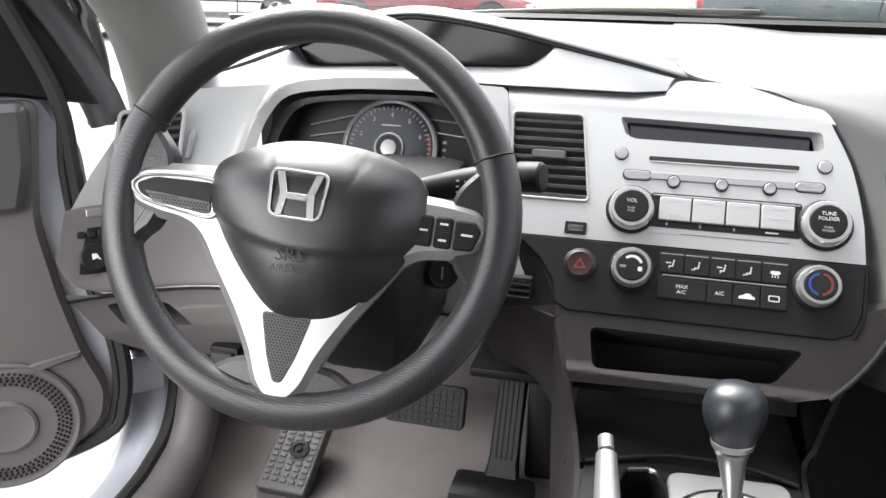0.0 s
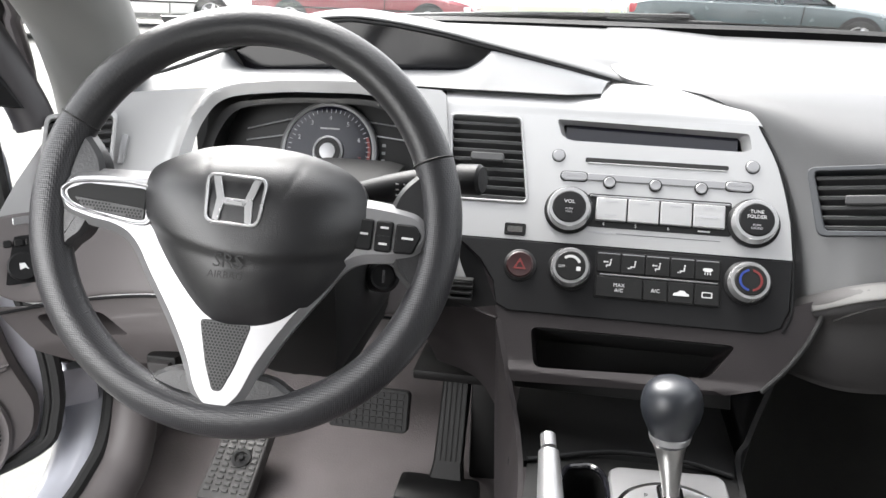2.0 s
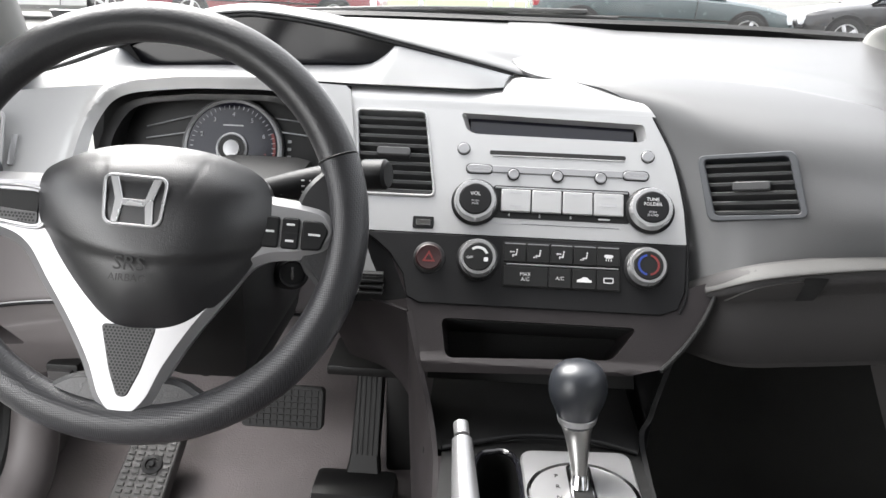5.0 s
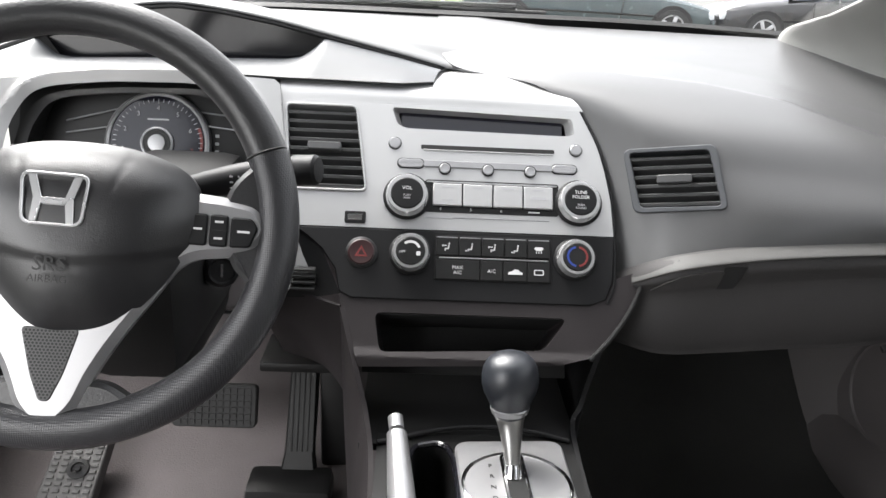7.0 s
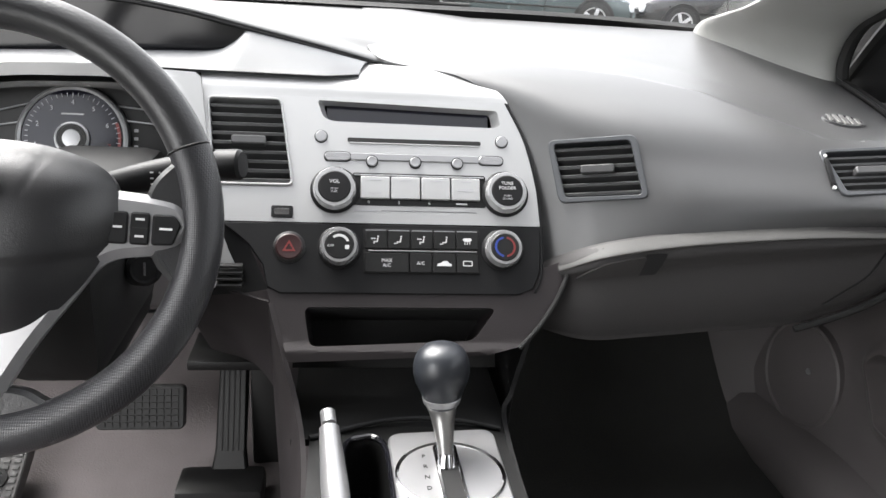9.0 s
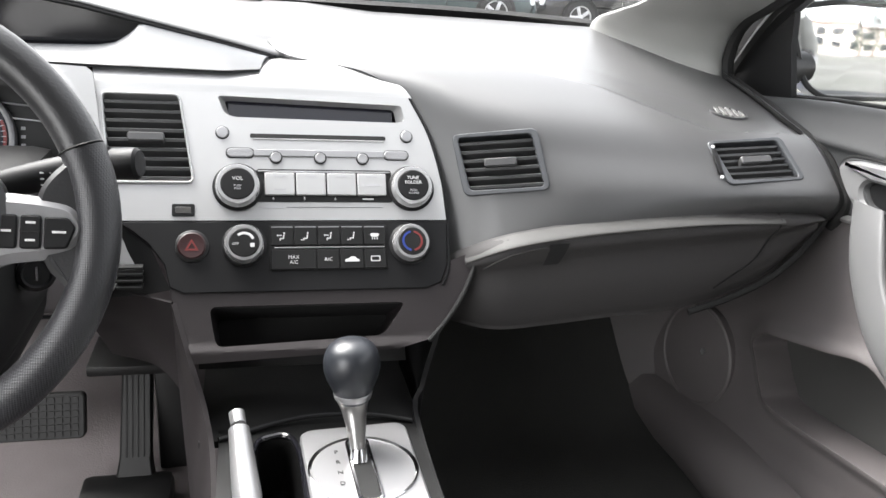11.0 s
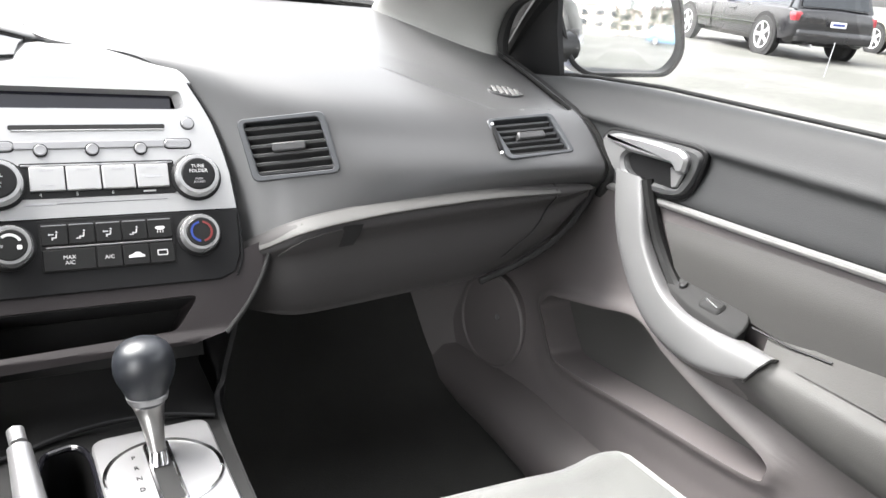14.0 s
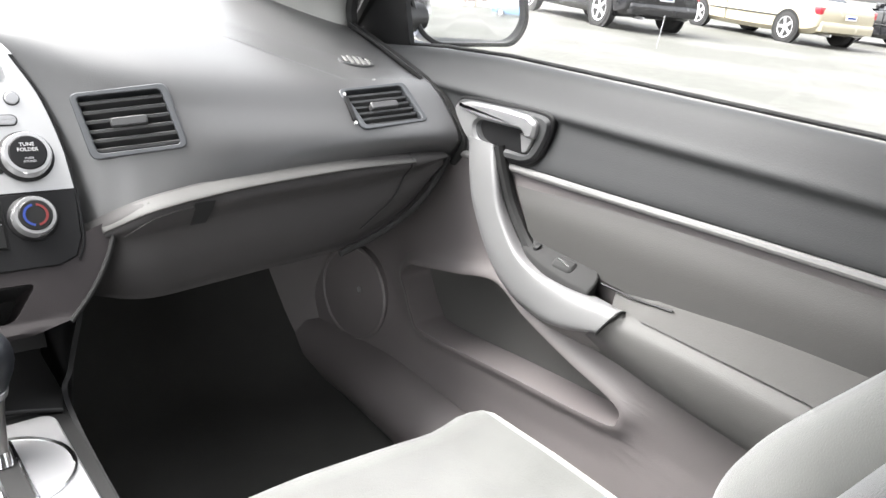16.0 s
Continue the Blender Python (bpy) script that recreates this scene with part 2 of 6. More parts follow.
def tube(path, radius, n=12, bm=None, squash=1.0):
    """A tube along path; radius: one, or one for each point."""
    bm = bm or bmesh.new()
    p = [Vector(tuple(q)) for q in path]
    rad = radius if isinstance(radius, (list, tuple)) else [radius] * len(p)
    rows, up = [], None
    for i, c in enumerate(p):
        d = (p[min(i + 1, len(p) - 1)] - p[max(i - 1, 0)]).normalized()
        if up is None:
            up = Vector((0, 0, 1)) if abs(d.z) < 0.9 else Vector((0, 1, 0))
        s = d.cross(up).normalized()
        up = s.cross(d).normalized()
        rows.append([c + (s * math.cos(a) + up * math.sin(a) * squash) * rad[i] for a in (2 * math.pi * k / n for k in range(n))])
    vs = grid(bm, rows, True)
    bm.faces.new(vs[0][::-1])
    bm.faces.new(vs[-1])
    return bm


def box(x0, x1, y0, y1, z0, z1, bevel=0.004, bm=None, m=None):
    bm2 = bmesh.new()
    bmesh.ops.create_cube(bm2, size=1)
    for v in bm2.verts:
        v.co = (x0 + (v.co.x + 0.5) * (x1 - x0), y0 + (v.co.y + 0.5) * (y1 - y0), z0 + (v.co.z + 0.5) * (z1 - z0))
    if bevel:
        bmesh.ops.bevel(bm2, geom=bm2.edges[:], offset=bevel, segments=2, affect="EDGES", profile=0.6)
    if m:
        bmesh.ops.transform(bm2, matrix=m, verts=bm2.verts[:])
    if bm is None:
        return bm2
    me = bpy.data.meshes.new("tmp")
    bm2.to_mesh(me)
    bm2.free()
    bm.from_mesh(me)
    bpy.data.meshes.remove(me)
    return bm


def basis(o, x, z):
    """A frame at o with its x axis and its outward z axis."""
    z = Vector(z).normalized()
    x = (Vector(x) - z * Vector(x).dot(z)).normalized()
    y = z.cross(x)
    return Matrix(((x[0], y[0], z[0], o[0]), (x[1], y[1], z[1], o[1]), (x[2], y[2], z[2], o[2]), (0, 0, 0, 1)))


def writing(text, size, m, material, parent, name="lettering", up=0.0006):
    cu = bpy.data.curves.new("lettering", "FONT")
    cu.body, cu.size, cu.align_x, cu.align_y, cu.extrude = text, size, "CENTER", "CENTER", 0.00015
    cu.resolution_u = 2
    tmp = new("tmp", cu)
    me = bpy.data.meshes.new_from_object(tmp.evaluated_get(bpy.context.evaluated_depsgraph_get()))
    bpy.data.objects.remove(tmp)
    bm = bmesh.new()
    bm.from_mesh(me)
    bpy.data.meshes.remove(me)
    shift(bm, m @ Matrix.Translation((0, 0, up)))
    return part(name, bm, material, parent)

# ---------------------------------------------------------------- car park ground
def asphalt():
    m = mat("wet_asphalt", (0.092, 0.090, 0.084), 0.75, grain=1.0, size=120, mottle=0.25)
    n, l = m.node_tree.nodes, m.node_tree.links
    bsdf = n["Principled BSDF"]
    co, wide = n.new("ShaderNodeTexCoord"), n.new("ShaderNodeTexNoise")
    wide.inputs["Scale"].default_value, wide.inputs["Detail"].default_value = 0.35, 6
    l.new(co.outputs["Object"], wide.inputs["Vector"])
    ramp, mix = n.new("ShaderNodeValToRGB"), n.new("ShaderNodeMixRGB")
    ramp.color_ramp.elements[0].position, ramp.color_ramp.elements[1].position = 0.44, 0.62
    ramp.color_ramp.elements[0].color, ramp.color_ramp.elements[1].color = (0.60, 0.62, 0.57, 1), (1, 1, 1, 1)
    mix.blend_type, mix.inputs[0].default_value = "MULTIPLY", 1.0
    l.new(wide.outputs["Fac"], ramp.inputs[0])
    l.new(bsdf.inputs["Base Color"].links[0].from_socket, mix.inputs[1])
    l.new(ramp.outputs[0], mix.inputs[2])
    l.new(mix.outputs[0], bsdf.inputs["Base Color"])
    return m


bm = bmesh.new()
grid(bm, [[(x, y, 0) for x in (-900, -60, -20, -8, 0, 8, 20, 60, 900)] for y in (-900, -60, -20, -8, 0, 8, 20, 60, 900)])
ground = part("ground", bm, asphalt(), None)
tagged(ground, "pale worn asphalt of a car park, patched and damp", "ground", kind="structure")

# ---------------------------------------------------------------- cabin shell
def structure(name, bm, material, label, category):
    return tagged(part(name, bm, material, None), label, category, kind="structure")


# floor pan with carpet, driver's side and passenger's side
def carpet(x0, x1, lip):
    rows = []
    for y, z in ((-0.9, 0.27), (0.3, 0.27), (0.75, 0.27), (0.95, 0.285), (1.08, 0.36), (1.2, 0.5), (1.27, 0.7)):
        rows.append([(x0, y, z + lip), (x0 + 0.04, y, z + 0.01), ((x0 + x1) / 2, y, z), (x1 - 0.04, y, z + 0.01), (x1, y, z + lip)])
    return solid(sheet(rows, 20, 30), -0.02)


structure("floor", carpet(-0.78, -0.1, 0.05), CARPET, "grey loop carpet of the driver's footwell", "carpet")
structure("floor_2", carpet(-0.1, 0.72, 0.05), CARPET_SHADED, "grey carpet of the passenger footwell, its shade put into the colour", "carpet")

# roof with its lining, light-blocking rear wall and rear quarters
roof_rows = [[(-0.62, y, z - 0.05), (-0.45, y, z), (0, y, z + 0.02), (0.45, y, z), (0.62, y, z - 0.05)]
             for y, z in ((0.42, 1.29), (0.15, 1.34), (-0.4, 1.36), (-0.9, 1.33), (-1.25, 1.26))]
structure("ceiling", solid(sheet(roof_rows, 24, 20), -0.03), HEADLINER, "pale cloth headliner under the car roof", "headliner")
# unseen; reaches almost to the roof to hold back light from the rear
structure("wall_rear", box(-0.75, 0.75, -1.5, -1.42, 0.1, 1.24, 0.01), LOWER, "unseen grey rear wall, raised to block light from behind", "bulkhead")
structure("wall_rear_left", box(-0.80, -0.72, -1.45, -0.55, 0.1, 0.93, 0.02), LOWER, "grey rear quarter trim panel", "trim panel")
structure("wall_rear_right", box(0.74, 0.82, -1.45, -0.45, 0.1, 0.95, 0.02), LOWER, "grey rear quarter trim panel", "trim panel")

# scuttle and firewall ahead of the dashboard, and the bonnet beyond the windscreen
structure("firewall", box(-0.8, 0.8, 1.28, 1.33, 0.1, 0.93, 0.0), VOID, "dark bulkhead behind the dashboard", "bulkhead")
bm = sheet([[(-0.72, 1.42, 0.93), (0, 1.5, 0.955), (0.72, 1.42, 0.93)], [(-0.74, 1.8, 0.90), (0, 1.9, 0.93), (0.74, 1.8, 0.90)],
            [(-0.7, 2.3, 0.78), (0, 2.42, 0.82), (0.7, 2.3, 0.78)], [(-0.66, 2.5, 0.5), (0, 2.6, 0.5), (0.66, 2.5, 0.5)]], 24, 20)
structure("bonnet", solid(bm, -0.02), PAINT, "silver painted car bonnet beyond the windscreen", "bonnet")


# added sheets, out of view, that keep light out of the passenger footwell
structure("underdash_light_block", box(0.16, 0.74, 0.90, 1.29, 0.645, 0.66, 0.0), VOID, "added black sheet under the dashboard that blocks light to the footwell", "bulkhead")
structure("footwell_side_light_block", box(0.705, 0.73, 1.06, 1.30, 0.30, 0.92, 0.0), VOID, "added black sheet behind the trim that blocks light to the footwell", "bulkhead")


# windscreen: curved glass with a black band along its foot, and a wiper
def screen_row(y, z, bow, half):
    return [(-half, y - bow, z - 0.01), (-half / 2, y - bow * 0.25, z), (0, y, z), (half / 2, y - bow * 0.25, z), (half, y - bow, z - 0.01)]


bm = sheet([screen_row(1.40, 0.965, 0.16, 0.72), screen_row(0.9, 1.165, 0.12, 0.66), screen_row(0.36, 1.335, 0.08, 0.58)], 30, 16)
ws = structure("window_1", bm, GLASS, "clear curved windscreen", "windscreen")
ws.visible_shadow = False
bm = sheet([screen_row(1.345, 0.974, 0.10, 0.70), screen_row(1.337, 0.986, 0.10, 0.70)], 30, 4)
structure("trim_windscreen", solid(bm, 0.012), BLACK, "black sealing band along the foot of the windscreen", "seal")
wiper = thing("windscreen_wiper", "black wiper arm and blade lying on the cowl", "wiper", (-0.2, 1.42, 0.99))
part("arm", tube(spline([(-0.45, 1.42, 0.985), (-0.2, 1.44, 0.997), (0.1, 1.47, 1.0)], 12), 0.006, 8), BLACK, wiper)
part("blade", tube(spline([(-0.4, 1.44, 0.985), (-0.1, 1.46, 0.99), (0.16, 1.47, 0.99)], 12), 0.005, 8), RUBBER, wiper)


# windscreen pillars
def pillar(side):
    if side > 0:
        screen = [(0.530, 1.27, 0.94), (0.533, 1.241, 0.988), (0.533, 1.145, 1.013), (0.533, 1.06, 1.034), (0.55, 0.80, 1.13), (0.56, 0.55, 1.225), (0.56, 0.3, 1.305)]
        door = [(0.667, 1.02, 0.87), (0.667, 1.033, 0.921), (0.668, 1.043, 0.960), (0.668, 1.015, 1.008), (0.667, 0.931, 1.049), (0.655, 0.70, 1.16), (0.60, 0.3, 1.31)]
        rows = []
        for a, b in zip(screen, door):
            a, b = np.array(a), np.array(b)
            rows.append([a + np.array((0.03, 0.05, 0.0)), a, a * 0.65 + b * 0.35 + np.array((-0.004, -0.012, 0.0)), a * 0.3 + b * 0.7 + np.array((-0.006, -0.012, 0.0)), b, b + np.array((0.03, 0.03, 0.0))])
        return solid(sheet(rows, 30, 40), 0.006)
    path = spline([(-0.80, 1.0, 0.82), (-0.775, 0.95, 0.92), (-0.735, 0.84, 1.03), (-0.66, 0.55, 1.21), (-0.59, 0.28, 1.31)], 18)
    return tube(path, 0.068, 18, squash=0.75)


pillar_label = "grey plastic windscreen pillar trim"
for s in (-1, 1):
    structure("trim_pillar", pillar(s), PILLAR, pillar_label, "pillar trim")
    # roof rail over the side window
    path = spline([(s * 0.60, 0.34, 1.30), (s * 0.615, 0, 1.325), (s * 0.62, -0.6, 1.33), (s * 0.6, -1.2, 1.24)], 16)
    structure("trim_roof_rail", tube(path, 0.035, 10), PILLAR, "grey roof rail trim above the side window", "roof rail")
    structure("trim_quarter_pillar", tube(spline([(s * 0.60, -0.95, 1.30), (s * 0.68, -1.1, 1.1), (s * 0.74, -1.2, 0.92)], 10), 0.13, 12), PILLAR, "grey rear quarter pillar trim", "pillar trim")
path = spline([(0.684, 1.035, 0.905), (0.686, 1.052, 0.955), (0.686, 1.025, 1.012), (0.684, 0.938, 1.055), (0.672, 0.70, 1.168), (0.615, 0.3, 1.315)], 40)
structure("seal_door_2", tube(path, 0.013, 10), RUBBER, "black rubber seal between pillar and passenger door", "door seal")
path = spline([(-0.83, 0.868, 0.84), (-0.84, 0.885, 0.92), (-0.835, 0.865, 0.985), (-0.80, 0.81, 1.03), (-0.70, 0.52, 1.21), (-0.62, 0.25, 1.31)], 40)
structure("seal_door_3", tube(path, 0.011, 10), DOORGREY, "pinkish grey aperture seal beside the driver's pillar", "door seal")
structure("seal_door_4", tube([(p[0] - 0.017, p[1] - 0.006, p[2]) for p in path], 0.008, 8), RUBBER, "black rubber lip of the driver's door aperture", "door seal")
# sill and side bulkhead on the driver's side, kick panels
path = spline([(-0.765, -0.5, 0.31), (-0.765, 0.5, 0.31), (-0.768, 0.70, 0.315), (-0.775, 0.79, 0.345), (-0.79, 0.85, 0.40), (-0.82, 0.93, 0.52), (-0.85, 0.99, 0.66), (-0.87, 1.05, 0.80)], 40)
structure("door_sill", tube(path, 0.045, 14), PAINT, "silver painted door sill and hinge pillar", "door sill")
path = spline([(-0.712, -0.5, 0.315), (-0.712, 0.5, 0.31), (-0.712, 0.704, 0.319), (-0.712, 0.775, 0.338), (-0.712, 0.816, 0.362), (-0.72, 0.857, 0.41), (-0.745, 0.915, 0.50), (-0.775, 0.955, 0.66), (-0.785, 0.96, 0.75)], 40)
structure("trim_sill", tube(path, 0.036, 12), DOORGREY, "pinkish grey sill scuff trim", "sill trim")
path = [p + np.array((-0.028, -0.012, 0.03)) for p in path]
structure("seal_door", tube(path, 0.010, 8), RUBBER, "black rubber door seal", "door seal")
bm = sheet([[(-0.80, 0.82, 0.58), (-0.80, 0.84, 0.42), (-0.77, 0.80, 0.29)], [(-0.78, 0.98, 0.60), (-0.765, 0.98, 0.42), (-0.74, 0.97, 0.27)], [(-0.76, 1.25, 0.6), (-0.75, 1.22, 0.42), (-0.73, 1.2, 0.25)]], 16, 12)
structure("kick_panel", solid(bm, 0.01), DOORGREY, "pinkish grey plastic kick panel beside the pedals", "kick panel")
bm = sheet([[(0.69, 1.03, 0.62), (0.672, 1.03, 0.42), (0.63, 0.98, 0.285)],
            [(0.65, 1.12, 0.64), (0.625, 1.12, 0.44), (0.57, 1.07, 0.29)], [(0.60, 1.26, 0.64), (0.56, 1.26, 0.46), (0.53, 1.2, 0.3)]], 16, 16)
structure("kick_panel_2", solid(bm, -0.01), DOORGREY, "grey plastic kick panel and sill trim of the passenger footwell", "kick panel")
bm = tube(spline([(0.67, 1.12, 0.31), (0.69, 0.92, 0.325), (0.68, 0.6, 0.325), (0.68, 0.2, 0.33), (0.69, -0.5, 0.34)], 20), 0.07, 14)
structure("trim_sill_2", bm, DOORGREY, "grey sill trim under the passenger door", "sill trim")
structure("wall_right_outer", box(0.80, 0.86, -1.2, 1.05, 0.2, 0.90, 0.01), PAINT, "silver painted outer skin of the passenger door", "door skin")
structure("wall_cowl_side", box(0.72, 0.86, 1.0, 1.4, 0.2, 0.90, 0.01), PAINT, "silver painted front wing", "front wing")

# ---------------------------------------------------------------- dashboard
dash = thing("dashboard", "two-tone grey moulded dashboard with a hooded upper display", "dashboard", (0, 1.0, 0.7))
CS = basis((0, 0.834, 0.789), (1, 0, 0), (0, -1, 0.64))          # face of the centre stack


def bend(x):
    return 3.0 * max(0, -0.58 - x) ** 2


def face(x, z, lift=0.0):
    """A point on the driver's side face of the dashboard."""
    return (x, 0.88 + 0.5 * (z - 0.87) - bend(x) - lift, z + lift * 0.5)


def polyline(pts, n):
    """n points evenly along the first coordinate of a broken line."""
    p = np.array(pts, float)
    x = np.linspace(p[0, 0], p[-1, 0], n)
    s = 1 if p[-1, 0] > p[0, 0] else -1
    return [tuple(np.interp(s * v, s * p[:, 0], p[:, k]) for k in range(p.shape[1])) for v in x]


def holed(outer, inner, fn, rings=8, n=96, wall=None, ease=1.0):
    """A surface between two outlines, laid on fn(x, y); wall: the depth function of the hole's edge."""
    def at_angle(poly, a, c):
        d, best = np.array((math.cos(a), math.sin(a))), 0.001
        for i in range(len(poly)):
            p, q = np.array(poly[i - 1], float) - c, np.array(poly[i], float) - c
            den = d[0] * (q - p)[1] - d[1] * (q - p)[0]
            if abs(den) < 1e-12:
                continue
            t = (p[0] * (q - p)[1] - p[1] * (q - p)[0]) / den
            u = (p[0] * d[1] - p[1] * d[0]) / den
            if t > best and -1e-6 <= u <= 1 + 1e-6:
                best = t
        return c + d * best
    c = np.mean(np.array(inner, float), axis=0)
    angles = {round(math.atan2(p[1] - c[1], p[0] - c[0]), 4) for p in list(outer) + list(inner)}
    angles |= {round(-math.pi + 2 * math.pi * i / n, 4) for i in range(n)}
    angles = sorted(angles)
    rows = []
    for k in range(rings + 1):
        u = (k / rings) ** ease
        row = []
        for a in angles:
            p, q = at_angle(inner, a, c), at_angle(outer, a, c)
            row.append(fn(*(p + (q - p) * u)))
        rows.append(row)
    if wall:
        rows.insert(0, [wall(*at_angle(inner, a, c)) for a in angles])
    bm = bmesh.new()
    grid(bm, rows, True)
    return bm


# upper pad from the windscreen over to the passenger's knees
def cowl_y(x):
    return 1.345 - 0.25 * x * x


xs = (0.10, 0.15, 0.2, 0.3, 0.42, 0.54, 0.62, 0.668)
low = (0.655, 0.688, 0.722, 0.758, 0.774, 0.786, 0.790, 0.788)   # height of the pad's lower edge
off = [0.042 * max(0, 1 - (x - 0.10) / 0.17) ** 1.3 for x in xs]
left = (-0.05, -0.05, -0.03, 0.075, 0.122, 0.147, 0.158, 0.150, 0.150)          # where each row begins, along the seam of the fascia
rows = [[(x, cowl_y(x), 0.984) for x in xs],
        [(x, 1.15 - 0.05 * x, 0.972 - 0.03 * x) for x in xs],
        [(x, 1.0 - 0.06 * x, 0.949 - 0.045 * x) for x in xs],
        [(x, 0.93 - 0.10 * x + o * 0.5, 0.925 - 0.045 * x) for x, o in zip(xs, off)],
        [(x, 0.885 - 0.15 * x + o, 0.893 - 0.03 * x) for x, o in zip(xs, off)],
        [(x, 0.862 - 0.19 * x + o, 0.846 - 0.01 * x) for x, o in zip(xs, off)],
        [(x, 0.825 - 0.17 * x + o, 0.5 * (0.846 - 0.01 * x + l)) for x, l, o in zip(xs, low, off)],
        [(x, 0.792 - 0.10 * x + o, l) for x, l, o in zip(xs, low, off)],
        [(x, 0.80 - 0.10 * x + o, l - 0.010) for x, l, o in zip(xs, low, off)]]
rows = [[(l + (p[0] - 0.10) * (0.668 - l) / 0.568, p[1], p[2] - (0.012 * max(0, 0.1 - l - (p[0] - 0.10)) / 0.15 if k in (1, 2) else 0)) for p in r] for k, (r, l) in enumerate(zip(rows, left))]
pad_bm = sheet(rows, 130, 130)
# the deck towards the windscreen falls away behind a soft crease
for v in pad_bm.verts:
    d = v.co.y - float(np.interp(v.co.x, (0.02, 0.16, 0.31, 0.41, 0.48, 0.55, 0.62), (1.02, 0.99, 0.965, 0.92, 0.85, 0.79, 0.74)))
    fade = min(1, max(0, (v.co.x - 0.02) / 0.12))
    if d > 0 and v.co.z > 0.88:
        v.co.z -= fade * (0.003 * min(1, d / 0.012) + 0.045 * min(d, 0.12))
pad_bm.normal_update()
pad_tree = BVHTree.FromBMesh(pad_bm)


def pad_frame(x, z):
    p, n, _, _ = pad_tree.ray_cast(Vector((x, 0.3, z)), Vector((0, 1, 0)))
    return basis(p, (1, 0, 0), -n if n.y > 0 else n)


# vent openings in the pad: frame and corners
PAD_VENTS = []
for x0, x1, z0, z1, skew in ((0.195, 0.289, 0.797, 0.857, 0.007), (0.526, 0.615, 0.825, 0.874, 0.007)):
    m, w, h = pad_frame((x0 + x1) / 2, (z0 + z1) / 2), (x1 - x0) / 2 * 1.02, (z1 - z0) / 2 * 1.17
    PAD_VENTS.append((m, [(-w - skew, h), (w - skew, h), (w + skew, -h), (-w + skew, -h)]))
    inv, cut = m.inverted(), set()
    for v in pad_bm.verts:
        p = inv @ v.co
        if abs(p.y) < h and abs(p.x + skew * p.y / h) < w and abs(p.z) < 0.05:
            cut |= set(v.link_faces)
    bmesh.ops.delete(pad_bm, geom=list(cut), context="FACES")
part("upper_pad", solid(pad_bm, 0.004), DASH, dash, "dark grey grained vinyl pad")
# end of the pad against the passenger door
end = [(r[-1][1], r[-1][2]) for r in rows]
bm = bmesh.new()
strip = spline(end, 30)
grid(bm, [[(0.668, y, z) for y, z in strip], [(0.684, y + 0.006, z - 0.006) for y, z in strip], [(0.690, y + 0.03, z - 0.03) for y, z in strip]])
part("pad_end", bm, DASH, dash)
part("door_gap", tube([(0.686, y + 0.004, z - 0.010) for y, z in strip], 0.007, 8), VOID, dash, "black shadow gap at the door")

# pad behind the display hood
xs = (-0.80, -0.728, -0.66, -0.594, -0.53, -0.47, -0.41, -0.35, -0.28, -0.211, -0.105, -0.046, -0.02)
hz = (0.875, 0.902, 0.926, 0.951, 0.976, 0.992, 0.998, 0.993, 0.982, 0.967, 0.944, 0.930, 0.925)
hy = (1.0, 1.0, 1.0, 1.0, 1.0, 1.0, 1.0, 1.0, 1.0, 1.0, 1.0, 1.0, 1.0)
rows = [[(x, cowl_y(x), 0.982) for x in xs],
        [(x, 1.2, 0.35 * h + 0.65 * 0.985) for x, h in zip(xs, hz)],
        [(x, 1.09, 0.6 * h + 0.4 * 0.97 + 0.008) for x, h in zip(xs, hz)],
        [(x, y + 0.05, h + 0.011) for x, h, y in zip(xs, hz, hy)],
        [(x, y + 0.018, h + 0.009) for x, h, y in zip(xs, hz, hy)],
        [(x, y + 0.002, h + 0.005) for x, h, y in zip(xs, hz, hy)],
        [(x, y + 0.001, h) for x, h, y in zip(xs, hz, hy)],
        [(x, y + 0.020, h - 0.001) for x, h, y in zip(xs, hz, hy)]]
part("display_hood", solid(sheet(rows, 70, 36), 0.003), DASH, dash, "grey hood arching over the upper display")
part("hood_seam", tube([(x, 1.0, h - 0.0025) for x, h in polyline(list(zip(xs, hz))[:12], 60)], 0.0028, 8), BLACK, dash, "black shadow gap under the hood")

# pale trim between the two instrument tiers
seam = [(-0.735, 0.875, 0.893), (-0.70, 0.893, 0.893), (-0.663, 0.903, 0.895), (-0.568, 0.906, 0.903), (-0.476, 0.913, 0.915), (-0.368, 0.915, 0.920), (-0.262, 0.914, 0.918), (-0.10, 0.913, 0.917), (-0.060, 0.925, 0.919)]
top = [(-0.735, 1.0, 0.897), (-0.66, 1.0, 0.923), (-0.600, 1.0, 0.946), (-0.590, 1.0, 0.938), (-0.575, 1.0, 0.925), (-0.555, 1.0, 0.922), (-0.40, 1.0, 0.928), (-0.262, 1.0, 0.933), (-0.240, 1.0, 0.937), (-0.222, 1.0, 0.950), (-0.209, 1.0, 0.963), (-0.105, 1.0, 0.941), (-0.046, 1.0, 0.927)]
a, b = polyline(seam, 110), polyline(top, 110)
bm = bmesh.new()
grid(bm, [[tuple(np.array(p) * (1 - u) + np.array(q) * u + np.array((0, 0, 0.006 * math.sin(math.pi * u)))) for p, q in zip(a, b)] for u in np.linspace(0, 1, 10)])
part("display_trim", solid(bm, 0.003), TRIM, dash, "pale grey trim below the upper display")
part("trim_seam", tube(a, 0.0012, 6), CHARCOAL, dash)
